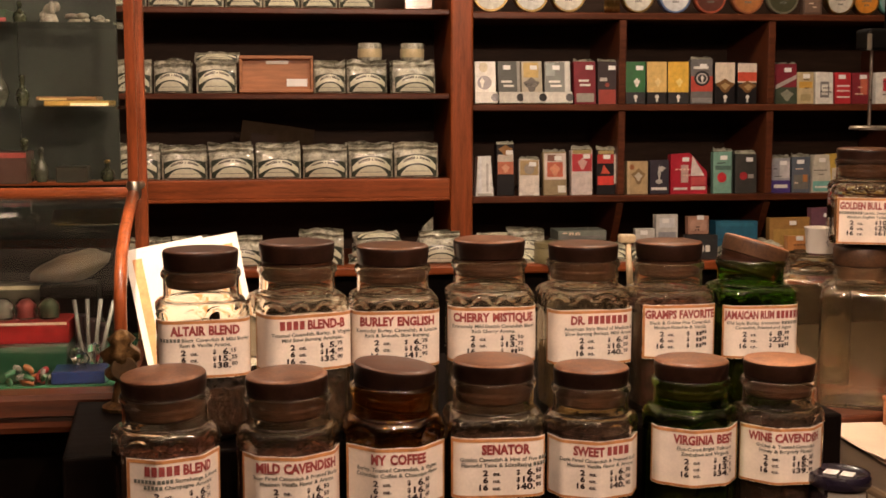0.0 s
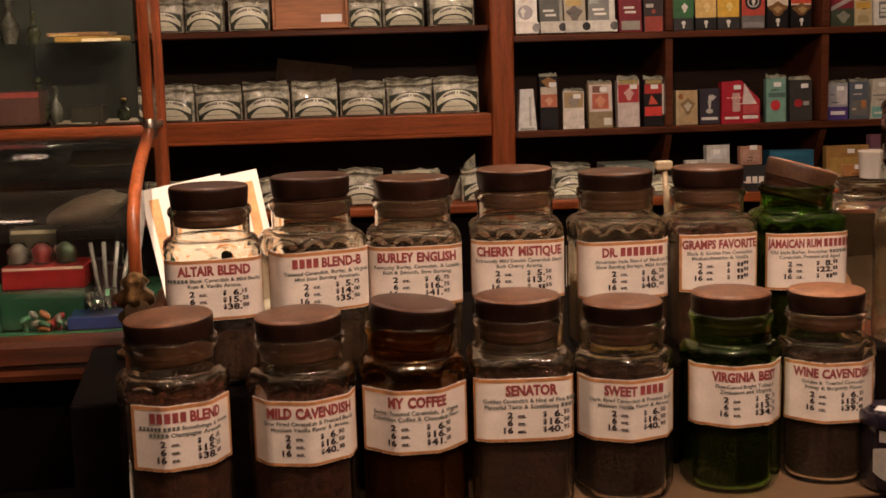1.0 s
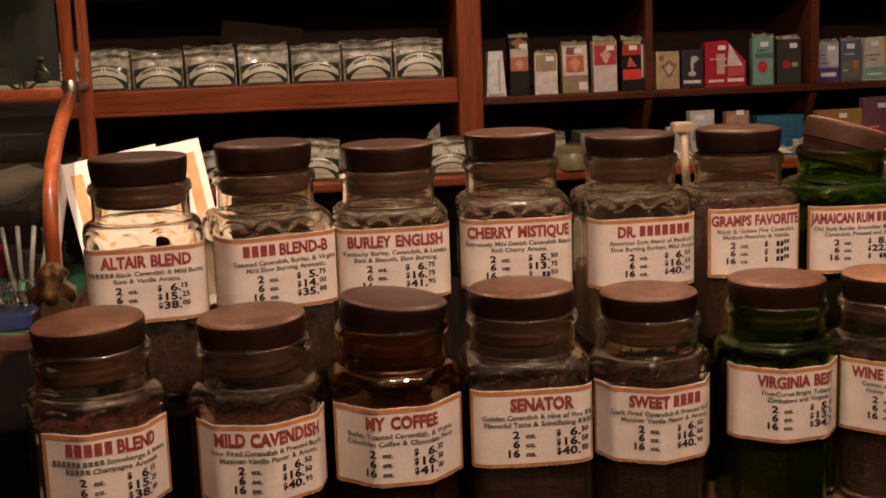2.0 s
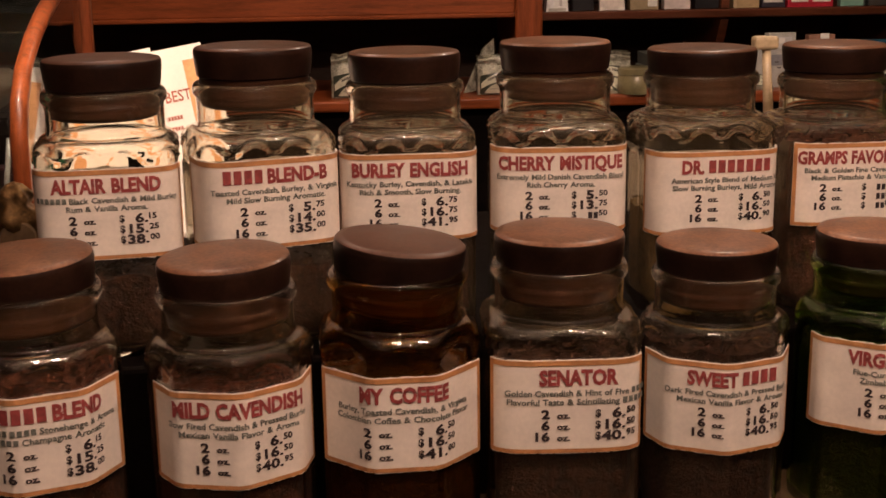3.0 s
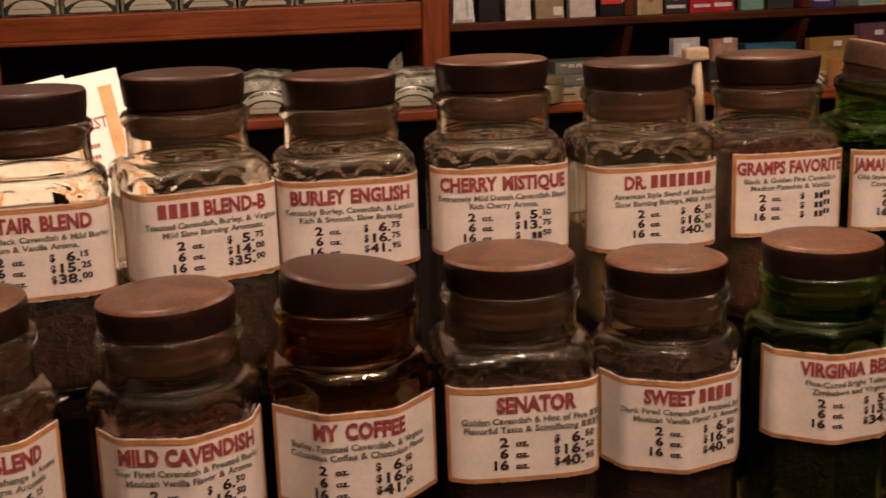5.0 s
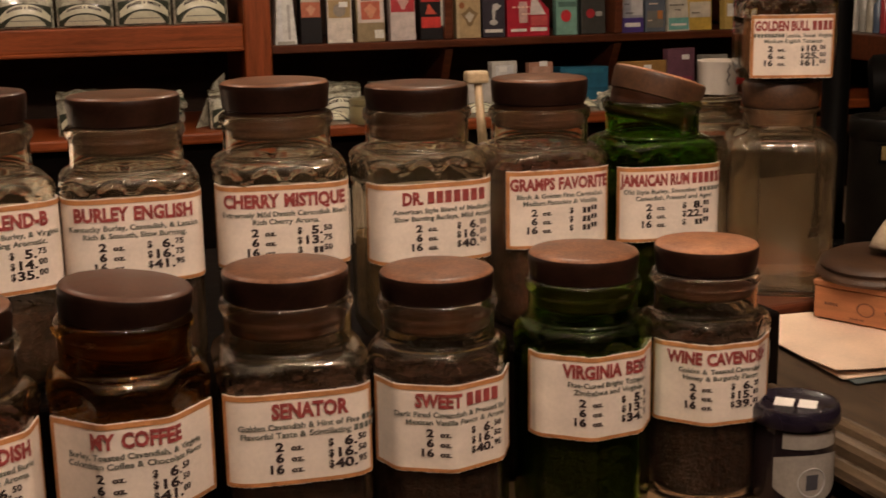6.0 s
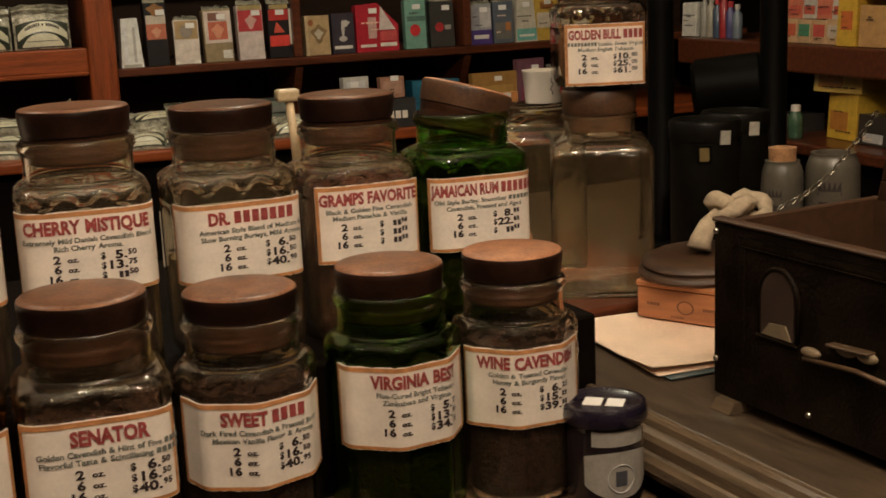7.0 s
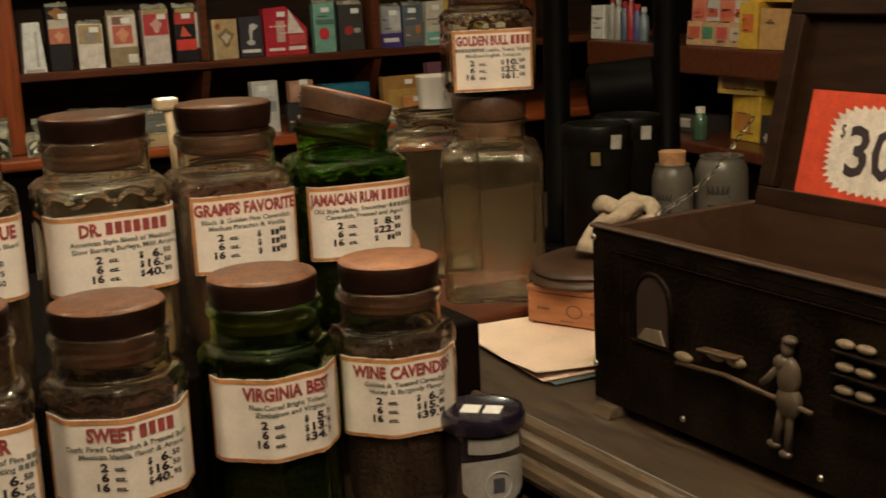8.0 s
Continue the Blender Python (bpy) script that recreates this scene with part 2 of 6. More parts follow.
def box(x0, x1, y0, y1, z0, z1, bevel=0.0, seg=1, bm=None):
    bm = bm or bmesh.new()
    got = bmesh.ops.create_cube(bm, size=1.0)
    for v in got["verts"]:
        v.co = Vector(((x0 + x1) / 2 + v.co.x * (x1 - x0), (y0 + y1) / 2 + v.co.y * (y1 - y0), (z0 + z1) / 2 + v.co.z * (z1 - z0)))
    if bevel:
        edges = list({e for v in got["verts"] for e in v.link_edges})
        bmesh.ops.bevel(bm, geom=edges, offset=bevel, segments=seg, affect="EDGES", profile=0.5)
    return bm


def lathe(profile, seg=48, bm=None, cap=True, shape=None):
    """Revolve (r, z) rows. shape(angle, r, z) may alter the radius."""
    bm = bm or bmesh.new()
    rings = []
    for r, z in profile:
        if r < 1e-5:
            rings.append([bm.verts.new((0, 0, z))])
            continue
        ring = []
        for i in range(seg):
            a = 2 * math.pi * i / seg
            q = shape(a, r, z) if shape else r
            ring.append(bm.verts.new((q * math.sin(a), -q * math.cos(a), z)))
        rings.append(ring)
    for a, b in zip(rings, rings[1:]):
        for i in range(seg):
            j = (i + 1) % seg
            if len(a) == 1 and len(b) == 1:
                continue
            if len(a) == 1:
                bm.faces.new((a[0], b[j], b[i]))
            elif len(b) == 1:
                bm.faces.new((a[i], a[j], b[0]))
            else:
                bm.faces.new((a[i], a[j], b[j], b[i]))
    bmesh.ops.recalc_face_normals(bm, faces=bm.faces)
    return bm


def tube(points, radius, seg=8, bm=None, closed=False):
    bm = bm or bmesh.new()
    pts = [Vector(p) for p in points]
    n = len(pts)
    rings = []
    for i, p in enumerate(pts):
        a = pts[(i - 1) % n] if closed or i else p
        b = pts[(i + 1) % n] if closed or i < n - 1 else p
        d = (b - a).normalized()
        u = d.orthogonal().normalized() if not rings else (last - d * last.dot(d)).normalized()
        last = u
        w = d.cross(u)
        r = radius(i / max(1, n - 1)) if callable(radius) else radius
        rings.append([bm.verts.new(p + r * (math.cos(2 * math.pi * k / seg) * u + math.sin(2 * math.pi * k / seg) * w)) for k in range(seg)])
    pairs = list(zip(rings, rings[1:] + ([rings[0]] if closed else [])))
    if not closed:
        pairs = list(zip(rings, rings[1:]))
    for a, b in pairs:
        for k in range(seg):
            bm.faces.new((a[k], a[(k + 1) % seg], b[(k + 1) % seg], b[k]))
    if not closed:
        bm.faces.new(rings[0][::-1])
        bm.faces.new(rings[-1])
    bmesh.ops.recalc_face_normals(bm, faces=bm.faces)
    return bm


def plate(outline, thick, bm=None, axis="y"):
    """An outline of (u, v) made into a plate: in the x-z plane (axis y), or the x-y or y-z plane."""
    bm = bm or bmesh.new()

    def at(u, v, w):
        return {"y": (u, w, v), "z": (u, v, w), "x": (w, u, v)}[axis]
    f = [bm.verts.new(at(u, v, 0)) for u, v in outline]
    g = [bm.verts.new(at(u, v, thick)) for u, v in outline]
    bm.faces.new(f)
    bm.faces.new(g[::-1])
    n = len(f)
    for i in range(n):
        bm.faces.new((f[i], g[i], g[(i + 1) % n], f[(i + 1) % n]))
    bmesh.ops.recalc_face_normals(bm, faces=bm.faces)
    return bm


_letters = {}


def letters(text, bold=0.0):
    """Flat triangles of a text of height about 1, from x = 0: vertices, faces and width."""
    key = (text, bold)
    if key not in _letters:
        curve = bpy.data.curves.new("lettering", "FONT")
        curve.body, curve.size, curve.offset, curve.resolution_u = text, 1.0, bold, 2
        ob = new("lettering", curve)
        dg = bpy.context.evaluated_depsgraph_get()
        me = bpy.data.meshes.new_from_object(ob.evaluated_get(dg))
        vs = [(v.co.x, v.co.y) for v in me.vertices]
        fs = [tuple(p.vertices) for p in me.polygons]
        bpy.data.objects.remove(ob)
        bpy.data.curves.remove(curve)
        bpy.data.meshes.remove(me)
        x0 = min(v[0] for v in vs)
        vs = [(x - x0, y) for x, y in vs]
        _letters[key] = vs, fs, max(v[0] for v in vs)
    return _letters[key]


def bars(n):
    """A row of n plain upright bars in place of letters that are not to be read."""
    vs, fs = [], []
    for i in range(n):
        x = i * 0.66
        vs += [(x, 0), (x + 0.5, 0), (x + 0.5, 0.70), (x, 0.70)]
        fs.append((4 * i, 4 * i + 1, 4 * i + 2, 4 * i + 3))
    return vs, fs, n * 0.66 - 0.16


def print_line(sink, text, u, v, height, squeeze=1.0, align="l", bold=0.0, fit=None, slope=0.0):
    """Adds a line of print to sink = (verts, faces), in label coordinates. ~5 stands for five plain bars."""
    x, got = 0.0, []
    for word in text.split(" "):
        vs, fs, w = bars(int(word[1:])) if word[:1] == "~" else letters(word, bold)
        got.append((vs, fs, x))
        x += w + 0.32
    x -= 0.32
    kx = height * squeeze
    if fit:
        kx = min(kx, fit / x)
    start = u - {"l": 0, "c": 0.5, "r": 1}[align] * x * kx
    for vs, fs, at in got:
        n = len(sink[0])
        sink[0].extend((start + (at + a) * kx, v + b * height + slope * (at + a) * kx) for a, b in vs)
        sink[1].extend(tuple(i + n for i in f) for f in fs)


def print_part(name, sink, where, mat, parent, lift=0.0):
    """Print as a mesh, laid on a surface by where(u, v, lift)."""
    me = bpy.data.meshes.new(name)
    me.from_pydata([where(u, v, lift) for u, v in sink[0]], [], sink[1])
    me.materials.append(mat)
    ob = new(name, me)
    ob.parent = parent
    return ob


# ---- the room ----
def structure(name, bm, mat, label, category="wall"):
    ob = part(name, bm, mat)
    return tagged(ob, label, category, kind="structure")


structure("floor", box(-3.2, 3.8, -2.7, 4.5, -0.1, 0), FLOORING, "dark worn wooden shop floor", "floor")
structure("ceiling", box(-3.2, 3.8, -2.7, 4.5, 2.9, 3.0), CEILING_BOUNCE, "unseen shop ceiling, cream to bounce light from the bulbs", "ceiling")
structure("wall_north", box(-3.2, 3.8, 4.35, 4.5, 0, 2.9), PLASTER, "brown painted wall behind the shelves")
structure("wall_south", box(-3.2, 3.8, -2.7, -2.55, 0, 2.9), PLASTER, "brown painted shop wall")
structure("wall_west", box(-3.2, -3.05, -2.55, 4.35, 0, 2.9), PLASTER, "brown painted shop wall")
structure("wall_east", box(3.65, 3.8, -2.55, 4.35, 0, 2.9), PLASTER, "brown painted shop wall")

# ---- the mahogany wall shelves ----
WALL = pose(0.046, 0.287, -0.156) @ Matrix.Scale(1.131, 4)               # where the wall shelving and its goods stand
FRONT = 3.15
shelves = thing("wall_shelf", WALL, "dark mahogany wall shelving with open bays full of tobacco", "shelf")
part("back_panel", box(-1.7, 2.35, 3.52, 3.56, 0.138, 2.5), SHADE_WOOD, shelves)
part("base_cabinet", box(-1.7, 2.35, 3.10, 3.52, 0.138, 0.985, 0.004), SHADED_DARK_WOOD, shelves)
part("counter_shelf", box(-1.72, 2.36, 3.05, 3.52, 0.985, 1.012, 0.006, 2), MAHOGANY, shelves)
part("upright", box(0.475, 0.542, 3.13, 3.52, 1.012, 2.5, 0.006, 2), MAHOGANY_UP, shelves, "reddish mahogany upright post")
part("drawer_rail", box(-1.7, 0.475, FRONT - 0.012, 3.19, 1.205, 1.262, 0.004, 2), MAHOGANY, shelves, "polished reddish wooden rail")
part("moulding", box(-1.7, 0.475, FRONT - 0.018, 3.16, 1.196, 1.206, 0.003), MAHOGANY, shelves)
part("shelf_board", box(-1.7, 0.475, FRONT + 0.04, 3.52, 1.238, 1.260), SHADED_DARK_WOOD, shelves)
for z in (1.512, 1.758, 2.02):
    part("shelf_board", box(-1.7, 0.475, FRONT, 3.52, z - 0.017, z, 0.003), SHELF_WOOD, shelves)
for z in (1.205, 1.480, 1.752, 2.02):
    part("shelf_board", box(0.542, 2.35, FRONT, 3.52, z - 0.020, z, 0.003), SHELF_WOOD, shelves)
for x in (1.0, 1.468, 1.94):
    part("divider", box(x - 0.010, x + 0.012, FRONT + 0.004, 3.52, 1.206, 1.459, 0.002), SHELF_WOOD, shelves)
    part("divider", box(x - 0.010, x + 0.012, FRONT + 0.004, 3.52, 1.481, 1.731, 0.002), SHELF_WOOD, shelves)
    part("divider", plate([(3.16, 1.18), (3.52, 1.18), (3.52, 1.013), (3.28, 1.013), (3.22, 1.08)], 0.02, axis="x"), SHELF_WOOD, shelves,
         m=pose(x - 0.008, 0, 0))
part("cornice", box(-1.72, 2.36, 3.09, 3.52, 2.5, 2.6, 0.02, 3), MAHOGANY, shelves)
part("side_panel", box(-1.72, -1.7, 3.12, 3.52, 0.138, 2.5), SHADED_DARK_WOOD, shelves)
part("side_panel", box(2.35, 2.37, 3.12, 3.52, 0.138, 2.5), SHADED_DARK_WOOD, shelves)

# ---- the east shelf, running towards the shop ----
EAST = pose(2.355, 3.693, -0.065, 0, 0, 1.9) @ Matrix.Scale(1.046, 4)      # its front runs along -y from here
east = thing("side_shelf", EAST, "dark wooden side shelving with packs along the wall", "shelf")
part("shelf_board", box(0, 0.34, -1.9, 0.02, 1.135, 1.208, 0.006, 2), SHELF_WOOD, east, "thick reddish shelf board")
part("shelf_board", box(-0.05, 0.34, -1.9, 0.02, 0.935, 0.965, 0.006, 2), SHELF_WOOD, east)
part("back_panel", box(0.34, 0.37, -1.9, 0.02, 0.062, 2.3), SHADED_DARK_WOOD, east)
part("base_cabinet", box(0.0, 0.34, -1.9, 0.02, 0.062, 0.935), SHADED_DARK_WOOD, east)
part("shelf_board", box(0, 0.34, -1.9, 0.02, 1.55, 1.58, 0.006, 2), MAHOGANY, east)

# ---- the stand for the jars, and the counter beside it ----
stand = thing("jar_stand", COUNTER, "two-tier dark wooden stand with brown paper on its lower step", "stand")
part("lower_step", box(-0.9, 1.07, 1.30, 1.64, 0.80, 0.846, 0.006, 2), SHADED_DARK_WOOD, stand)
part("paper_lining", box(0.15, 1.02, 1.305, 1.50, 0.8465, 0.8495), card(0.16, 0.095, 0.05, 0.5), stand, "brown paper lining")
part("upper_step", box(-0.21, 1.07, 1.505, 2.16, 0.85, 1.011, 0.005, 2), SHADED_DARK_WOOD, stand)
part("front_panel", box(-0.9, 1.07, 1.34, 1.62, 0, 0.80), SHADED_DARK_WOOD, stand)

counter = thing("shop_counter", SIDE, "worn brown wooden counter with a moulded edge", "counter")
part("counter_top", box(1.150, 2.2, 0.2, 2.8, 0.845, 0.880, 0.004, 2), COUNTER_WOOD, counter)
edge = plate([(1.165, 0.8806), (1.161, 0.8835), (1.154, 0.8835), (1.150, 0.8790), (1.147, 0.8690), (1.143, 0.8685), (1.140, 0.8760), (1.133, 0.8775), (1.124, 0.8755),
              (1.120, 0.8690), (1.119, 0.8570), (1.115, 0.8555), (1.112, 0.8610), (1.106, 0.8605), (1.100, 0.8540), (1.098, 0.8440), (1.103, 0.8340), (1.115, 0.8280), (1.165, 0.8250)], 2.6)
bmesh.ops.translate(edge, verts=edge.verts, vec=(-0.015, 0.2, 0))
part("edge_moulding", edge, MOULD_WOOD, counter, "rounded worn wooden moulding", smooth=24)
part("cabinet", box(1.17, 2.15, 0.25, 2.75, -0.098, 0.845), SHADED_DARK_WOOD, counter)

# ---- the tobacco jars ----
A = 0.0735                                    # half the width over the flats
JAR_OUT = [(0, 0), (0.058, 0), (0.07, 0.003), (0.0765, 0.011), (0.0778, 0.022), (0.0778, 0.1), (0.0778, 0.175), (0.0778, 0.190)]
JAR_OUT += [(0.0778, 0.1925 + 0.0015 * k) for k in range(15)]
JAR_OUT += [(0.0622 + 0.0156 * math.cos(radians(7.5 * k)), 0.2145 + 0.0165 * math.sin(radians(7.5 * k))) for k in range(1, 12)]
JAR_OUT += [(0.0625, 0.2316), (0.0616, 0.2330), (0.0612, 0.2350), (0.0611, 0.2400), (0.0611, 0.2480), (0.0611, 0.2570), (0.0613, 0.2600), (0.0622, 0.2622), (0.0638, 0.2640),
            (0.0648, 0.2665), (0.0650, 0.2692), (0.0645, 0.2720), (0.0636, 0.2742), (0.0622, 0.2760), (0.0612, 0.2767), (0.0598, 0.277)]
JAR_IN = [(0.0585, 0.2762), (0.0578, 0.272), (0.0575, 0.25), (0.0575, 0.236), (0.0580, 0.2322), (0.0600, 0.2292)]
JAR_IN += [(0.0622 + 0.0122 * math.cos(radians(11 * k)), 0.2145 + 0.0132 * math.sin(radians(11 * k))) for k in range(8, -1, -1)]
JAR_IN += [(0.0744, 0.2050), (0.0744, 0.1), (0.0744, 0.025), (0.073, 0.015), (0.066, 0.009), (0.04, 0.007), (0, 0.0065)]


def outline(form, a):
    """The radius of the jar's body at the angle a from its front: an octagon, or a square with rounded corners."""
    if form == "oct":
        d = (a + math.pi / 8) % (math.pi / 4) - math.pi / 8
        return min(0.0778, A / math.cos(d))
    return A / (abs(math.cos(a)) ** 5 + abs(math.sin(a)) ** 5) ** 0.2


def scallop(form, a):
    """How far the arches over the flats reach up."""
    return abs(math.cos(4 * a)) if form == "oct" else abs(math.sin(6 * a))


def jar_shell(form, short=False):
    n = len(JAR_OUT)
    bm = bmesh.new()
    rings, seg = [], 128
    for k, (r, z) in enumerate(JAR_OUT + JAR_IN):
        if short and z > 0.05:
            z = max(0.03 + z * 0.02, z - 0.095)
        if r == 0:
            rings.append([bm.verts.new((0, 0, z))])
        else:
            ring = []
            for i in range(seg):
                a = 2 * math.pi * i / seg
                o = outline(form, a)
                if k < n:
                    grow = o / 0.0778 if r > 0.062 and z < 0.2325 else 1.0
                    mix = max(0.0, min(1.0, (r - 0.0612) / 0.0166))
                    q = r * (1 + (grow - 1) * mix)
                    zz = z
                    high = z + (0.095 if short and z > 0.03 else 0)
                    if 0.191 < high < 0.2290:
                        rib = 0.2040 + 0.0185 * scallop(form, a) ** 0.6
                        q += 0.0017 * math.exp(-((high - rib) / 0.0019) ** 2) - 0.0010 / (1 + math.exp((high - rib) / 0.0012))
                    if z < 0.004:
                        q = r
                else:
                    mix = max(0.0, min(1.0, (r - 0.0590) / 0.0154))
                    q = r * (1 + ((o - 0.0034) / 0.0744 - 1) * mix)
                    zz = z
                ring.append(bm.verts.new((q * math.sin(a), -q * math.cos(a), zz)))
            rings.append(ring)
    for a, b in zip(rings, rings[1:]):
        for i in range(seg):
            j = (i + 1) % seg
            if len(a) == 1:
                bm.faces.new((a[0], b[j], b[i]))
            elif len(b) == 1:
                bm.faces.new((a[i], a[j], b[0]))
            else:
                bm.faces.new((a[i], a[j], b[j], b[i]))
    bmesh.ops.recalc_face_normals(bm, faces=bm.faces)
    return mesh_of(bm, "glass_body", 180)


JAR_GLASS = {}
for key, mat in (("clear", CLEAR), ("filmy", FILMY), ("amber", AMBER), ("green", GREEN)):
    for form in ("oct", "sq"):
        JAR_GLASS[key, form] = jar_shell(form)
        JAR_GLASS[key, form].materials.append(mat)


def fill_mesh(level, seed, lean=0.0, form="oct"):
    rows = [(0.0, 0.0085), (0.06, 0.0095), (0.066, 0.016), (0.0688, 0.03), (0.0688, level - 0.012), (0.0685, level), (0.058, level + 0.003), (0.046, level + 0.005),
            (0.034, level + 0.006), (0.022, level + 0.006), (0.010, level + 0.006), (0.0, level + 0.006)]
    bm = lathe(rows, 48, shape=(lambda a, r, z: r * (outline("sq", a) - 0.009) / 0.0688) if form == "sq" else None)
    for v in bm.verts:
        if v.co.z > level - 0.002:
            k = noise.noise(v.co * 60 + Vector((seed, 0, 0))) + 0.6 * noise.noise(v.co * 150 + Vector((seed, 3, 0)))
            v.co.z += 0.006 * k + lean * v.co.x
            v.co.z = min(v.co.z, 0.222)
            rr = math.hypot(v.co.x, v.co.y)
            if v.co.z > 0.211 and rr > 0.060:
                v.co.x *= 0.060 / rr
                v.co.y *= 0.060 / rr
    rnd = random.Random(seed * 17 + 3)
    wall = 0.0655
    for k in range(330):
        a, q = rnd.uniform(0, 2 * math.pi), math.sqrt(rnd.uniform(0, 1))
        reach = wall if form == "oct" else outline("sq", a) - 0.012
        if k % 3:
            c = Vector((q * reach * math.sin(a), -q * reach * math.cos(a), level + rnd.uniform(0.002, 0.013) * (1.3 - 0.6 * q)))
            tilt = rnd.uniform(-0.5, 0.5)
        else:
            c = Vector((reach * math.sin(a), -reach * math.cos(a), level - rnd.uniform(-0.004, 0.03)))
            tilt = rnd.uniform(-1.2, 1.2)
        turn, long, wide = rnd.uniform(0, math.pi), rnd.uniform(0.004, 0.011), rnd.uniform(0.0007, 0.0020)
        if not k % 3:
            turn = a
        ax = Vector((math.cos(turn) * math.cos(tilt), math.sin(turn) * math.cos(tilt), math.sin(tilt)))
        side = Vector((-math.sin(turn), math.cos(turn), rnd.uniform(-0.6, 0.6))).normalized()
        up = ax.cross(side)
        ring = []
        for u, lift in ((-1, 0), (0, rnd.uniform(-0.25, 0.35)), (1, 0)):
            m = c + ax * long * u + up * long * lift
            hold = math.hypot(m.x, m.y)
            if hold > reach:
                m.x, m.y = m.x * reach / hold, m.y * reach / hold
            m.z = min(m.z, 0.226)
            if m.z > 0.209 and hold > 0.058:
                m.x, m.y = m.x * 0.058 / hold, m.y * 0.058 / hold
            ring.append((bm.verts.new(m - side * wide), bm.verts.new(m + side * wide)))
        for (p0, p1), (q0, q1) in zip(ring, ring[1:]):
            bm.faces.new((p0, p1, q1, q0))
    return mesh_of(bm, "tobacco", 60)


def wrap(top, form="oct", spin=0.0):
    """Lays label coordinates (u from the middle, v down from the top) round the front of a jar turned by spin under it."""
    step = radians(1.0)
    ring = []
    for k in range(-130, 131):
        a = k * step
        soft = sum(outline(form, a + j * step - spin) for j in range(-4, 5)) / 9
        r = max(outline(form, a - spin), soft) + 0.0013
        ring.append(Vector((r * math.sin(a), -r * math.cos(a))))
    run, mid = [0.0], 130
    for p, q in zip(ring, ring[1:]):
        run.append(run[-1] + (q - p).length)
    run = [x - run[mid] for x in run]

    def line(u):
        k = min(max(int(np.searchsorted(run, u)) - 1, 0), len(ring) - 2)
        f = (u - run[k]) / (run[k + 1] - run[k])
        p = ring[k].lerp(ring[k + 1], f)
        k0, k1 = max(k - 3, 0), min(k + 4, len(ring) - 1)
        d = (ring[k1] - ring[k0]).normalized()
        return p, Vector((d.y, -d.x))

    def where(u, v, lift=0.0):
        p, n = line(u)
        return (p.x + lift * n.x, p.y + lift * n.y, top - v)
    where.across = lambda x: max(u for u in run if line(u)[0].x <= x and u < 0.12)
    return where




def jar_label(jar, top, title, lines, prices, fit=0.86, shift=0.0, half=0.071, height=0.0905, form="oct", spin=0.0):
    LABEL_H = height
    where = wrap(top, form, spin)
    width = 2 * where.across(half)
    nu, nv = 60, 3
    h = width / 2
    vs, fs = [], []

    def ragged(i, j):
        return 0.0012 * noise.noise(Vector((i * 0.9, j * 3.1, top * 100)))
    for lift in (0.0, -0.0007):
        for j in range(nv + 1):
            for i in range(nu + 1):
                vs.append(where(-h + width * i / nu, LABEL_H * j / nv + (ragged(i, j) if j in (0, nv) else 0), lift))
    k = (nu + 1) * (nv + 1)
    for j in range(nv):
        for i in range(nu):
            q = j * (nu + 1) + i
            fs.append((q, q + nu + 1, q + nu + 2, q + 1))
            fs.append((k + q, k + q + 1, k + q + nu + 2, k + q + nu + 1))
    rim = [i for i in range(nu + 1)] + [j * (nu + 1) + nu for j in range(1, nv + 1)] + [nv * (nu + 1) + i for i in range(nu - 1, -1, -1)] + [j * (nu + 1) for j in range(nv - 1, 0, -1)]
    for a, b in zip(rim, rim[1:] + rim[:1]):
        fs.append((a, b, b + k, a + k))
    me = bpy.data.meshes.new("paper_label")
    me.from_pydata(vs, [], fs)
    me.materials.append(PAPER)
    me.shade_smooth()
    me.set_sharp_from_angle(angle=radians(50))
    lab = new("paper_label", me)
    lab.parent = jar
    tagged(lab, "cream paper label with an orange border")
    # the printed border
    bv, bf = [], []
    w = 0.0058

    def strip(u0, u1, v0, v1, n):
        s0 = len(bv)
        for i in range(n + 1):
            u = u0 + (u1 - u0) * i / n
            bv.extend(((u, v0), (u, v1)))
        for i in range(n):
            bf.append((s0 + 2 * i, s0 + 2 * i + 1, s0 + 2 * i + 3, s0 + 2 * i + 2))
    strip(-h + 0.0006, h - 0.0006, 0.0008, w, 60)
    strip(-h + 0.0006, h - 0.0006, LABEL_H - w * 0.8, LABEL_H - 0.0008, 60)
    strip(-h + 0.0006, -h + w * 0.9, w, LABEL_H - w * 0.8, 2)
    strip(h - w * 0.9, h - 0.0006, w, LABEL_H - w * 0.8, 2)
    print_part("border", (bv, bf), where, BORDER, lab, 0.0005)
    s = ([], [])
    flip = lambda q: ([(u, -v) for u, v in q[0]], q[1])
    print_line(s, title, shift * 0.7, -0.0238, 0.0200, 0.80, "c", 0.046, width * fit)
    tagged(print_part("title", flip(s), where, TITLE_RED, lab, 0.0009), kind="stuff")
    s = ([], [])
    for i, line in enumerate(lines):
        print_line(s, line, shift * 0.8, -0.0345 - 0.0084 * i, 0.0080, 1.1, "c", 0.026, width * 0.92)
    tagged(print_part("description", flip(s), where, INK_GREEN, lab, 0.0008), kind="stuff")
    s = ([], [])
    for i, (oz, (dollars, cents)) in enumerate(zip(("2", "6", "16"), prices)):
        v = -0.0560 - 0.0109 * i
        print_line(s, oz, shift - 0.0305, v, 0.0120, 1.32, "r", 0.036)
        print_line(s, "oz.", shift - 0.024, v, 0.0080, 1.3, "l", 0.03)
        print_line(s, "$", shift + 0.0165, v + 0.0010, 0.0100, 1.0, "r", 0.03)
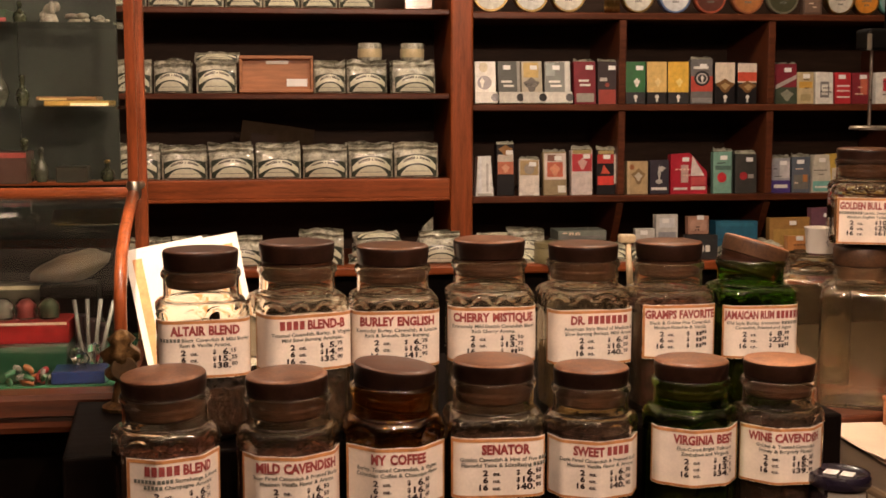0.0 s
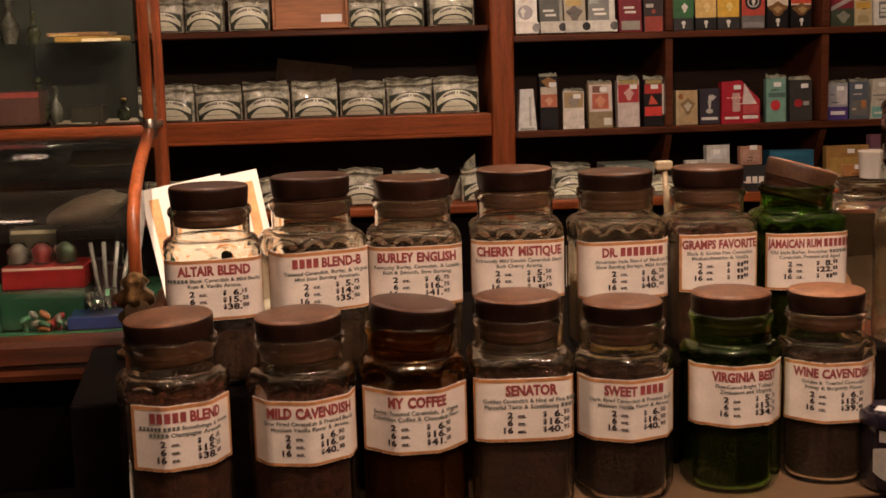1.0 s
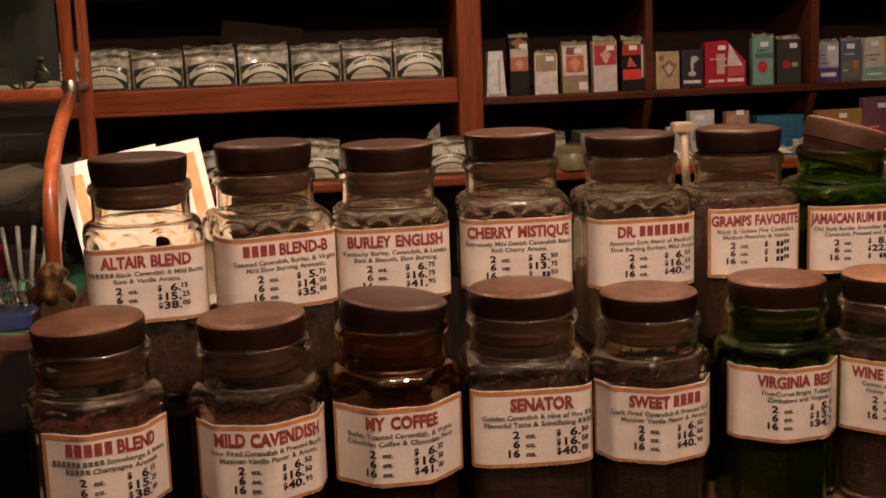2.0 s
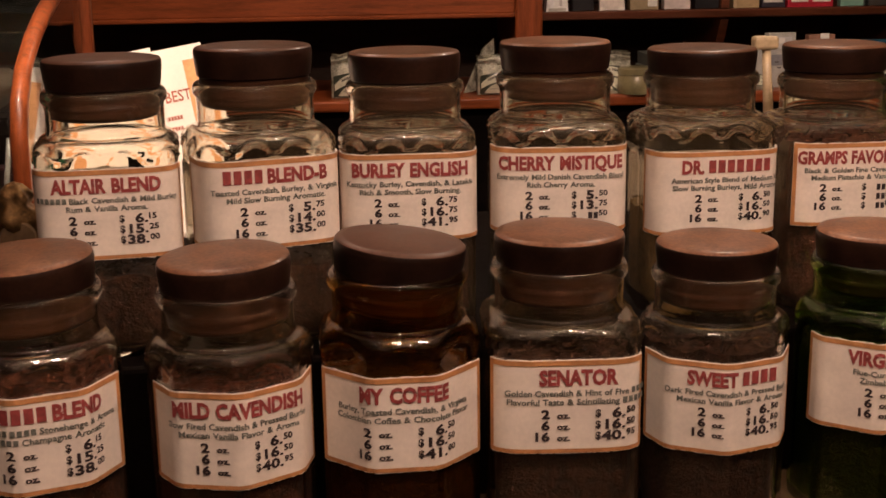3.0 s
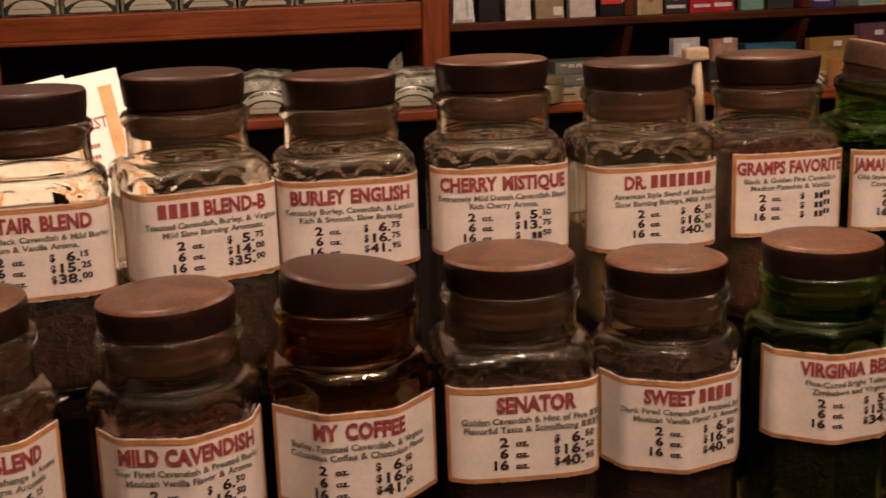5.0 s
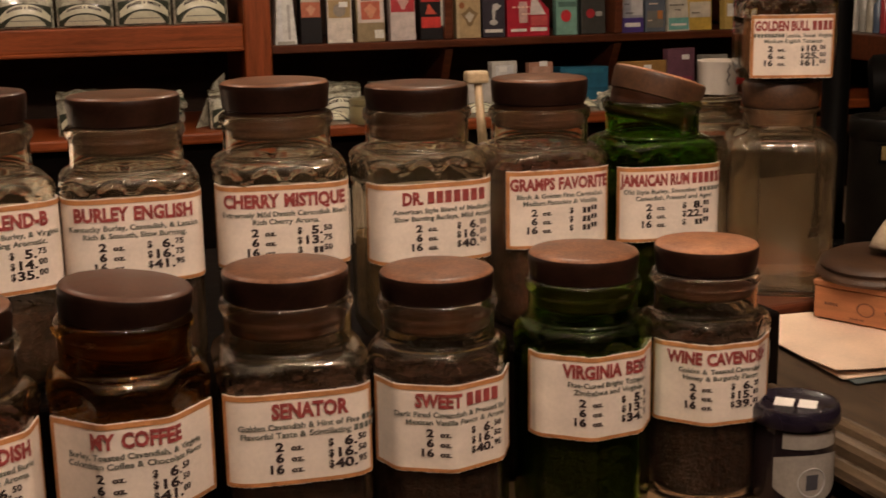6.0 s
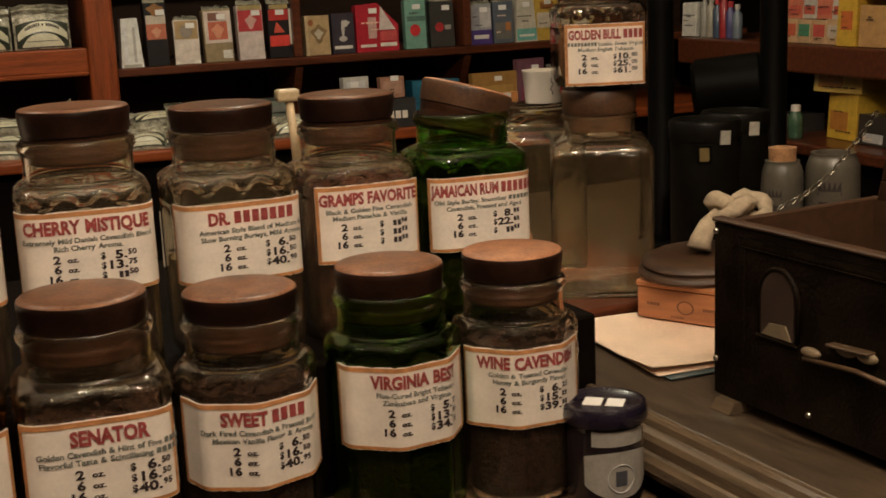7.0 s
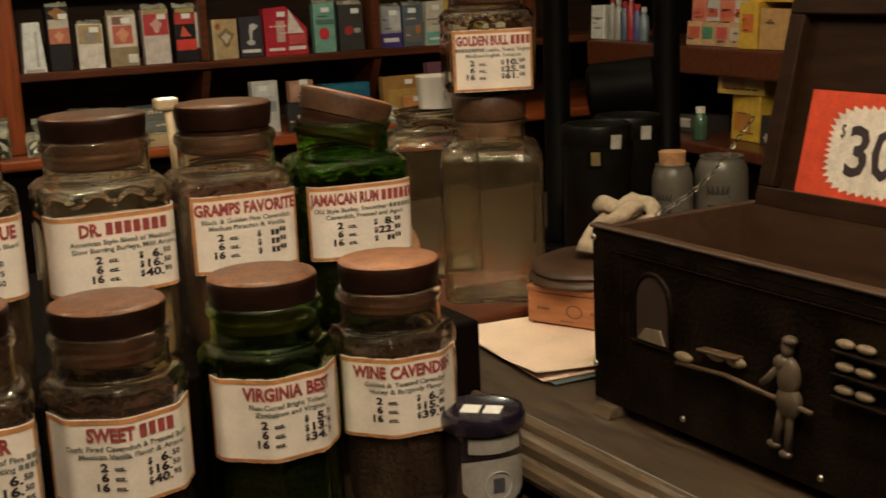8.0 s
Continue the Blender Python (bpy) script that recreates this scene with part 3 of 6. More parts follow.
        print_line(s, dollars + ("." if dollars[0] != "~" else ""), shift + 0.0395, v, 0.0128 if dollars[0] != "~" else 0.010, 1.42 if dollars[0] != "~" else 0.9, "r", 0.036)
        print_line(s, cents, shift + 0.0405, v + 0.0032, 0.0084, 1.15 if cents[0] != "~" else 0.8, "l", 0.03)
    tagged(print_part("price_list", flip(s), where, INK, lab, 0.0008), kind="stuff")
    return lab


PLUG_PROFILE = [(0.0, 0.2480), (0.050, 0.2480), (0.0545, 0.2500), (0.0560, 0.2540), (0.0550, 0.2570), (0.0563, 0.2600), (0.0566, 0.2650), (0.0555, 0.2680), (0.0566, 0.2705), (0.0568, 0.2790)]
STOPPER_PROFILE = [(0.0568, 0.2790), (0.0590, 0.2805), (0.0602, 0.290), (0.0614, 0.302),
                   (0.0612, 0.3060), (0.0604, 0.3080)]
STOPPER_TOP = [(0.0604, 0.3080), (0.0588, 0.3096), (0.052, 0.3108), (0.03, 0.3118), (0.0, 0.312)]
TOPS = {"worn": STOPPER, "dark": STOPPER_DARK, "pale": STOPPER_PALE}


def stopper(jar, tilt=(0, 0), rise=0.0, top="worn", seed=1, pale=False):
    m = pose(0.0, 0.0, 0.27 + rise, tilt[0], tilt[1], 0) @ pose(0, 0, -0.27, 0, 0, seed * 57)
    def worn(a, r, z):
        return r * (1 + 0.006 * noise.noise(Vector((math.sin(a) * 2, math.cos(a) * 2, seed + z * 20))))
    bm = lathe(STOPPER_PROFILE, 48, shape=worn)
    side = part("stopper", bm, STOPPER_TAN if pale else SHADED_STOPPER_SIDE, jar, "turned wooden stopper, its side darkened as shade", m, 40)
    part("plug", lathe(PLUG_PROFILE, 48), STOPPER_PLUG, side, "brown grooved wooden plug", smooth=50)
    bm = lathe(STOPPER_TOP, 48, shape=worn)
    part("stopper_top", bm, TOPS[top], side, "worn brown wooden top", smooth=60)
    return side


def back_label(jar, top, height, form):
    """The label on the far side, whose blank back shows through an empty jar."""
    where = wrap(top, form)
    n, w = 40, 0.15
    vs, fs = [], []
    for lift in (0.0002, 0.0009):
        for i in range(n + 1):
            for v in (0, height):
                x, y, z = where(-w / 2 + w * i / n, v, lift)
                vs.append((-x, -y, z))
    k = 2 * (n + 1)
    for i in range(n):
        q = 2 * i
        fs += [(q, q + 1, q + 3, q + 2), (k + q, k + q + 2, k + q + 3, k + q + 1), (q, q + 2, k + q + 2, k + q), (q + 1, k + q + 1, k + q + 3, q + 3)]
    fs += [(0, k, k + 1, 1), (2 * n, 2 * n + 1, k + 2 * n + 1, k + 2 * n)]
    me = bpy.data.meshes.new("back_label")
    me.from_pydata(vs, [], fs)
    me.materials.append(THIN_PAPER)
    ob = new("back_label", me)
    ob.parent = jar
    return tagged(ob, "blank back of a paper label")


def tobacco_jar(cx, cy, turn, base, kind, level, title, lines, prices, label, tilt=(0, 0), cap=0.312, top=1.046, size=1.0, shift=0.0, fit=0.86, pale=False,
                seed=1, fill=None, half=0.0715, lid="worn", back=False, form="oct", spin=0.0):
    """cap: the height of the stopper's top over the base; top: the height of the label's upper edge in the room."""
    jar = thing("tobacco_jar", COUNTER @ pose(cx, cy, base, 0, 0, turn) @ Matrix.Scale(size, 4), label, "jar", "tobacco jars")
    ob = part("glass_body", JAR_GLASS[kind, form], None, jar, m=pose(0, 0, 0, 0, 0, spin))
    ob.visible_shadow = False
    if level:
        part("tobacco", fill_mesh(level, seed, 0.0, form), fill or TOBACCO, jar, "loose cut tobacco")
    stopper(jar, tilt, cap / size - 0.312, lid, seed, pale)
    jar_label(jar, (top - base) / size, title, lines, prices, fit, shift, half / size, 0.0905 / size, form, radians(spin))
    if back == "marked":
        part("square_mark", box(0.016, 0.034, 0.0685, 0.0695, 0.176, 0.196), BLACK_IRON, jar, "black square patch on the far side")
    if back:
        back_label(jar, (top - base) / size - 0.024, 0.07, form)
    return jar


LOW, HIGH = 0.850, 1.012
A65 = (("6", "50"), ("16", "50"), ("40", "95"))
A61 = (("6", "15"), ("15", "25"), ("38", "00"))
HID = ("~2", "~2")
# lower row
tobacco_jar(-0.057, 1.415, 15, LOW, "clear", 0.195, "~5 BLEND", ("~6 ~4 Stonehenge & Aroma", "~5 Champagne Aromatic"), A61,
            "clear glass jar of dark tobacco with wooden stopper", (1, -3), 0.306, 1.047, seed=1, fill=TOBACCO_RED, spin=0, half=0.068)
tobacco_jar(0.118, 1.402, 6, LOW, "clear", 0.188, "MILD CAVENDISH", ("Slow Fired Cavendish & Pressed Burley", "Mexican Vanilla Flavor & Aroma"), A65,
            "clear glass jar of dark tobacco with wooden stopper", (1, -2), 0.300, 1.043, 0.98, seed=2, fit=0.90, fill=TOBACCO_RED, spin=22, half=0.0712)
tobacco_jar(0.274, 1.405, -3, LOW, "amber", 0.180, "MY COFFEE", ("Burley, Toasted Cavendish, & Virginia", "Colombian Coffee & Chocolate Flavor"),
            (("6", "50"), ("16", "50"), ("41", "00")), "amber glass jar with a tilted dark wooden stopper", (1, 6), 0.306, 1.046, seed=3, lid="dark", half=0.0726)
tobacco_jar(0.429, 1.408, -7, LOW, "clear", 0.190, "SENATOR", ("Golden Cavendish & Hint of Five ~4", "Flavorful Taste & Scintillating ~5"), A65,
            "clear glass jar of dark tobacco with worn wooden stopper", (0, 0), 0.306, 1.051, seed=4, shift=0.014, form='sq', half=0.0700)
tobacco_jar(0.584, 1.406, -8, LOW, "clear", 0.204, "SWEET ~4", ("Dark Fired Cavendish & Pressed Burley", "Mexican Vanilla Flavor & Aroma"), A65,
            "clear glass jar of brown tobacco with wooden stopper", (0, 0), 0.289, 1.037, 0.945, seed=5, shift=0.008, spin=22, half=0.0696)
tobacco_jar(0.749, 1.407, -10, LOW, "green", 0.184, "VIRGINIA BEST", ("Flue-Cured Bright Tobacco", "Zimbabwe and Virginia."), (("5", "75"), ("13", "95"), ("34", "75")),
            "green glass jar of tobacco with wooden stopper", (0, 0), 0.292, 1.045, 0.95, seed=6, shift=0.012, spin=14, half=0.068)
tobacco_jar(0.899, 1.408, -15, LOW, "clear", 0.206, "WINE CAVENDISH", ("Golden & Toasted Cavendish", "Honey & Burgundy Flavor"), (("6", "25"), ("15", "~2"), ("39", "~2")),
            "clear glass jar of dark tobacco with pale-topped stopper", (0, 0), 0.286, 1.038, 0.92, seed=7, lid="pale", spin=10, half=0.0645)
# upper row
tobacco_jar(0.003, 1.598, 2, HIGH, "clear", 0.09, "ALTAIR BLEND", ("~6 Black Cavendish & Mild Burley", "Rum & Vanilla Aroma."), A61,
            "clear glass jar nearly empty with wooden stopper", (0, 0), 0.300, 1.209, 0.965, seed=8, lid="dark", back="marked", form='sq', half=0.0707)
tobacco_jar(0.154, 1.595, 13, HIGH, "filmy", 0.09, "~4 BLEND-B", ("Toasted Cavendish, Burley, & Virginia", "Mild Slow Burning Aromatic."), (("5", "75"), ("14", "00"), ("35", "00")),
            "clear glass jar with loose paper label and wooden stopper", (0, 0), 0.3085, 1.213, 0.98, seed=9, lid="dark", back=True, form='sq', half=0.0745)
tobacco_jar(0.310, 1.603, -4, HIGH, "filmy", 0.10, "BURLEY ENGLISH", ("Kentucky Burley, Cavendish, & Latakia", "Rich & Smooth, Slow Burning."), (("6", "75"), ("16", "75"), ("41", "95")),
            "clear glass jar nearly empty with wooden stopper", (0, 0), 0.298, 1.211, 0.96, seed=10, back=True, form='sq', half=0.0713)
tobacco_jar(0.473, 1.607, -8, HIGH, "filmy", 0.13, "CHERRY MISTIQUE", ("Extremely Mild Danish Cavendish Blend", "Rich Cherry Aroma."), (("5", "50"), ("13", "75"), ("~2", "50")),
            "clear glass jar nearly empty with wooden stopper", (0, 0), 0.304, 1.211, 0.97, seed=11, fit=0.90, back=True, form='sq', half=0.0719)
tobacco_jar(0.635, 1.602, -1, HIGH, "filmy", 0.12, "DR. ~7", ("American Style Blend of Medium &", "Slow Burning Burleys, Mild Aroma"), (("6", "50"), ("16", "50"), ("40", "90")),
            "clear glass jar of tobacco with wooden stopper", (0, 0), 0.293, 1.201, 0.96, seed=12, shift=0.010, fit=0.7, fill=TOBACCO_TAN, back=True, form='sq', half=0.0715)
tobacco_jar(0.788, 1.602, -4, HIGH, "filmy", 0.206, "GRAMPS FAVORITE", ("Black & Golden Fine Cavendish", "Medium Pistachio & Vanilla"), (HID, HID, HID),
            "clear glass jar full of brown tobacco with wooden stopper", (0, 0), 0.293, 1.204, 0.93, seed=13, fill=TOBACCO_RED, fit=0.92, form='sq', half=0.063)
tobacco_jar(0.941, 1.605, -6, HIGH, "green", 0.16, "JAMAICAN RUM ~6", ("Old Style Burley, Smoother ~6", "Cavendish, Pressed and Aged"), (("8", "~2"), ("22", "~2"), HID),
            "green glass jar with its stopper set askew", (-2, 17), 0.289, 1.197, 0.93, seed=14, fit=0.92, pale=True, lid="pale", form='sq', half=0.066)

# ---- the side counter: square jars, tins, stoneware ----
gold_jar = thing("tobacco_jar", SIDE @ pose(1.415, 1.955, 1.243, 0, 0, -24), "short clear jar of golden tobacco standing on another jar", "jar", "tobacco jars")
short = jar_shell("sq", True)
short.materials.append(CLEAR)
part("glass_body", short, None, gold_jar).visible_shadow = False
part("tobacco", fill_mesh(0.085, 31, 0.0, "sq"), TOBACCO_GOLD, gold_jar, "golden brown cut tobacco")
st = stopper(gold_jar, (0, 0), -0.012, "worn", 15)
st.matrix_basis = pose(0, 0, -0.095) @ st.matrix_basis
jar_label(gold_jar, 0.104, "GOLDEN BULL ~4", ("~9 Latakia, Sweet Virginia", "Medium English Tobacco"), (("10", "00"), ("25", "00"), ("61", "00")), 0.9, 0.0, 0.064, 0.097, "sq")


def rounded_square(half, corner, n=5):
    pts = []
    for sx, sy, a0 in ((1, 1, 0), (-1, 1, 90), (-1, -1, 180), (1, -1, 270)):
        for k in range(n + 1):
            a = radians(a0 + 90 * k / n)
            pts.append((sx * (half - corner) + corner * math.cos(a), sy * (half - corner) + corner * math.sin(a)))
    return pts


def loft(rows, bm=None):
    """Rings of rounded squares that turn into circles: rows of (half width, corner, z)."""
    bm = bm or bmesh.new()
    rings = []
    for half, corner, z in rows:
        rings.append([bm.verts.new((x, y, z)) for x, y in rounded_square(half, corner)])
    for a, b in zip(rings, rings[1:]):
        for i in range(len(a)):
            j = (i + 1) % len(a)
            bm.faces.new((a[i], a[j], b[j], b[i]))
    bm.faces.new(rings[0][::-1])
    bm.faces.new(rings[-1])
    bmesh.ops.recalc_face_normals(bm, faces=bm.faces)
    return bm


def square_jar(x, y, turn, lid, label):
    jar = thing("square_jar", SIDE @ pose(x, y, 0.901, 0, 0, turn), label, "jar", "square glass jars")
    rows = [(0.076, 0.018, 0), (0.083, 0.018, 0.006), (0.084, 0.018, 0.02), (0.084, 0.018, 0.232), (0.082, 0.020, 0.246), (0.074, 0.028, 0.256), (0.064, 0.050, 0.261),
            (0.0585, 0.0585, 0.265), (0.0575, 0.0575, 0.285), (0.0600, 0.0600, 0.290), (0.0595, 0.0595, 0.296), (0.0535, 0.0535, 0.297), (0.053, 0.053, 0.264),
            (0.068, 0.026, 0.253), (0.078, 0.016, 0.242), (0.0795, 0.014, 0.228), (0.0795, 0.014, 0.02), (0.078, 0.014, 0.012), (0.06, 0.014, 0.010)]
    part("glass_body", loft(rows), DUSTY, jar, "dusty grey square glass body", smooth=60).visible_shadow = False
    part("rim", lathe([(0.0602, 0.2895), (0.0625, 0.2905), (0.0632, 0.2935), (0.0622, 0.2962), (0.0600, 0.2965)], 48), DUSTY, jar, "rolled glass rim", smooth=180).visible_shadow = False
    if lid:
        bm = lathe([(0, 0.27), (0.050, 0.27), (0.053, 0.297), (0.0585, 0.299), (0.0605, 0.303), (0.0615, 0.333), (0.059, 0.338), (0, 0.339)], 48)
        part("lid", bm, STOPPER_TAN, jar, "flat dark wooden lid", smooth=40)
    return jar


board = thing("board", SIDE, "dark reddish wooden board under the square jars", "board")
part("plank", box(1.16, 1.575, 1.845, 2.31, 0.8803, 0.9005, 0.006, 2), SHELF_WOOD, board)
square_jar(1.415, 1.955, -31, True, "dusty square glass jar carrying a smaller jar")
square_jar(1.420, 2.170, -26, False, "dusty empty square glass jar behind another")

cup = thing("paper_cup", SIDE @ pose(1.440, 2.170, 1.199) @ Matrix.Scale(0.86, 4), "white waxed paper cup with a black squiggle", "cup")
part("cup_wall", lathe([(0, 0.002), (0.036, 0.002), (0.036, 0.0), (0.038, 0.0), (0.043, 0.062), (0.0445, 0.064), (0.0445, 0.067), (0.0415, 0.067), (0.0365, 0.006), (0, 0.005)], 40), WHITE_PAPER, cup, smooth=40)
part("squiggle", tube([(-0.004 + 0.0035 * math.sin(k * 1.9), -0.0432 + 0.00052 * k, 0.062 - 0.0055 * k) for k in range(9)], 0.0011, 5), INK, cup)
part("red_mark", box(0.018, 0.036, -0.0395, -0.030, 0.020, 0.034), card(0.5, 0.03, 0.03), cup)


def black_tin(x, y, turn):
    t = thing("tobacco_tin", SIDE @ pose(x, y, 0.881, 0, 0, turn), "tall black japanned tin with a yellowed label", "tin", "black tins")
    part("body", lathe([(0, 0), (0.058, 0), (0.060, 0.004), (0.060, 0.262), (0, 0.262)], 48), BLACK_TIN, t, smooth=40)
    part("lid", lathe([(0.061, 0.250), (0.0625, 0.252), (0.0625, 0.281), (0.060, 0.285), (0.05, 0.2855), (0.047, 0.283), (0, 0.2825)], 48), BLACK_TIN, t, smooth=40)
    part("label_frame", box(-0.014, 0.012, -0.0620, -0.0575, 0.214, 0.247), BLACK_IRON, t)
    part("label", box(-0.009, 0.007, -0.0626, -0.0575, 0.219, 0.242), card(0.17, 0.12, 0.035, 0.6), t, "yellowed paper label")
    part("sticker", box(-0.010, 0.010, -0.0012, 0.0008, -0.012, 0.012), card(0.42, 0.40, 0.34), t, "white price sticker", pose(0.034, -0.0525, 0.258, 0, 3, 33))
    return t


black_tin(1.648, 1.973, -38)
black_tin(1.762, 2.030, -40)


def stoneware(x, y, s, h, turn, cork):
    j = thing("stoneware_jar", SIDE @ pose(x, y, 0.881, 0, 0, turn), "grey stoneware jar with black crown print" + (" and cork" if cork else ""), "jar", "stoneware jars")
    prof = [(0, 0), (s * 0.95, 0), (s, 0.006), (s, h * 0.82), (s * 0.97, h * 0.90), (s * 0.86, h * 0.96), (s * 0.80, h * 0.975), (s * 0.82, h), (s * 0.66, h), (s * 0.66, h * 0.93), (0, h * 0.92)]
    part("body", lathe(prof, 40), STONEWARE, j, smooth=50)
    s2 = ([], [])

    def where(u, v, lift=0):
        a = u / s
        return ((s + 0.0006) * math.sin(a), -(s + 0.0006) * math.cos(a), h * 0.70 + v)
    # a crown: a band, five points and dots
    for k in range(5):
        n = len(s2[0])
        u = (k - 2) * s * 0.16
        s2[0].extend(((u - s * 0.09, s * 0.16), (u + s * 0.09, s * 0.16), (u + s * 0.02 + u * 0.25, s * 0.50), (u - s * 0.02 + u * 0.25, s * 0.50)))
        s2[1].append((n, n + 1, n + 2, n + 3))
    n = len(s2[0])
    s2[0].extend(((-s * 0.44, s * 0.02), (s * 0.44, s * 0.02), (s * 0.44, s * 0.12), (-s * 0.44, s * 0.12)))
    s2[1].append((n, n + 1, n + 2, n + 3))
    print_line(s2, "~2", 0, -s * 0.75, s * 0.75, 0.9, "c", 0.04)
    print_part("crown_print", s2, where, INK, j)
    if cork:
        part("cork", lathe([(0, h - 0.01), (s * 0.62, h - 0.01), (s * 0.66, h + 0.022), (0, h + 0.024)], 24), CORK, j, "brown cork", smooth=40)
    return j


stoneware(1.727, 1.863, 0.036, 0.216, -66, True)
stoneware(1.796, 1.815, 0.046, 0.228, -50, False)

# paper and cigar box
wrap_paper = thing("wrapping_paper", SIDE @ pose(1.335, 1.685, 0.8805, 0, 0, -6.3), "stack of cream wrapping paper with a lifted corner", "paper")
for k, (dx, dy, tw) in enumerate(((0.006, -0.012, 2), (0.0, 0.0, 0), (-0.003, 0.004, -1.5))):
    bm = bmesh.new()
    n = 10
    grid = [[None] * (n + 1) for _ in range(n + 1)]
    for i in range(n + 1):
        for j in range(n + 1):
            u, v = i / n, j / n
            x, y = -0.085 + 0.20 * u, -0.145 + 0.29 * v
            lift = 0.006 * max(0, (0.35 - v)) * (1 - u) * 4 if k == 2 else 0
            grid[i][j] = bm.verts.new((x, y, 0.0015 + 0.003 * k + lift + 0.0012 * noise.noise(Vector((x * 12, y * 12, k)))))
    for i in range(n):
        for j in range(n):
            bm.faces.new((grid[i][j], grid[i + 1][j], grid[i + 1][j + 1], grid[i][j + 1]))
    got = bmesh.ops.extrude_face_region(bm, geom=list(bm.faces))
    bmesh.ops.translate(bm, verts=[e for e in got["geom"] if isinstance(e, bmesh.types.BMVert)], vec=(0, 0, 0.0009))
    bmesh.ops.recalc_face_normals(bm, faces=bm.faces)
    part("sheet", bm, CREAM_PAPER if k else card(0.10, 0.14, 0.15), wrap_paper, m=pose(dx, dy, 0, 0, 0, tw), smooth=40)

cbox = thing("cigar_box", SIDE @ pose(1.378, 1.800, 0.8915, 0, 0, -66), "orange-brown cedar cigar box with a faint stamp", "box")
part("body", box(0, 0.24, 0, 0.11, 0, 0.050, 0.002), CEDAR, cbox)
part("lid", box(-0.002, 0.242, -0.002, 0.112, 0.0505, 0.060, 0.002), CEDAR, cbox)
s = ([], [])
for k in range(20):
    a, b = 2 * math.pi * k / 20, 2 * math.pi * (k + 1) / 20
    n = len(s[0])
    s[0].extend(((0.085 + 0.015 * math.cos(a), 0.024 + 0.011 * math.sin(a)), (0.085 + 0.015 * math.cos(b), 0.024 + 0.011 * math.sin(b)),
                 (0.085 + 0.012 * math.cos(b), 0.024 + 0.009 * math.sin(b)), (0.085 + 0.012 * math.cos(a), 0.024 + 0.009 * math.sin(a))))
    s[1].append((n, n + 1, n + 2, n + 3))
print_line(s, "~5", 0.018, 0.022, 0.007, 1)
print_line(s, "~6", 0.115, 0.022, 0.007, 1)
print_line(s, "~9", 0.060, 0.006, 0.004, 1)
tagged(print_part("stamp", s, lambda u, v, l=0: (u, -0.0006, v), card(0.16, 0.06, 0.03, 0.6), cbox), kind="stuff")

plinth = thing("plinth", SIDE @ pose(1.495, 1.775, 0.9525, 0, 0, 20), "dark oval moulded wooden plinth on the cigar box", "plinth")
part("base", lathe([(0, 0), (0.118, 0), (0.124, 0.005), (0.122, 0.011), (0.115, 0.014), (0.118, 0.019), (0.115, 0.025), (0.100, 0.031), (0.03, 0.037), (0, 0.037)], 48,
                   shape=lambda a, r, z: r * (1.0 - 0.16 * abs(math.cos(a)))), CHEST_INSIDE, plinth, smooth=50)

knot = thing("cotton_knot", SIDE @ pose(1.535, 1.750, 0.986, 0, 0, -28), "knotted off-white cotton cloth on the plinth", "cloth")
pts = []
for k in range(64):
    a = 2 * math.pi * k / 64
    pts.append(((0.030 + 0.017 * math.cos(3 * a)) * math.cos(2 * a), (0.022 + 0.014 * math.cos(3 * a)) * math.sin(2 * a), 0.064 + 0.018 * math.sin(3 * a)))
bm = tube(pts, 0.0125, 10, closed=True)
for v in bm.verts:
    v.co += 0.006 * Vector((noise.noise(v.co * 60), noise.noise(v.co * 60 + Vector((5, 0, 0))), noise.noise(v.co * 60 + Vector((0, 7, 0)))))
part("knot", bm, LINEN, knot, smooth=180)
part("tail", tube([(-0.03, -0.01, 0.06), (-0.05, -0.02, 0.045), (-0.062, -0.03, 0.026), (-0.066, -0.035, 0.012)], lambda t: 0.013 + 0.010 * t + 0.003 * math.sin(t * 17), 12), LINEN, knot, smooth=180)
part("tail", tube([(0.02, 0.0, 0.05), (0.04, -0.03, 0.04), (0.06, -0.05, 0.03), (0.075, -0.06, 0.012)], lambda t: 0.016 + 0.004 * t + 0.003 * math.sin(t * 17), 12), LINEN, knot, smooth=180)

# the carved chest with its lid open
CH = pose(1.0346, 1.4631, 0.9176, 0, 0, 6.55) @ Matrix.Scale(0.9026, 4)           # x into the counter, -y along its front
chest = thing("carved_chest", CH, "dark carved wooden chest with open lid showing a price card", "chest")
L_, D_, Z0, Z1 = 0.54, 0.285, 0.014, 0.246
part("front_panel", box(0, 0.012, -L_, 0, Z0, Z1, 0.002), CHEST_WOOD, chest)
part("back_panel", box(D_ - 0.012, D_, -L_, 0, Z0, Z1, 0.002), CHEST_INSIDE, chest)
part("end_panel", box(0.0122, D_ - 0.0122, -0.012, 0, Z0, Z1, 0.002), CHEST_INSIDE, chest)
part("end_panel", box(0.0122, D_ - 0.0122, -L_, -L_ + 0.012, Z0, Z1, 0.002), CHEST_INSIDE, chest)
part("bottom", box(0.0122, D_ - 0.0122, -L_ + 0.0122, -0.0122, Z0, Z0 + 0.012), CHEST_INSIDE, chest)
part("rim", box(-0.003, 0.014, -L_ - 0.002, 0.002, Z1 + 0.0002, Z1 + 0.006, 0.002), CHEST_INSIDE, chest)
for y in (-0.055, -L_ + 0.02):
    part("foot", plate([(-0.020, -0.0), (0.04, 0.0), (0.04, 0.0138), (-0.010, 0.0138)], 0.038), MOULD_WOOD, chest, "small bracket foot", pose(0, y, 0))
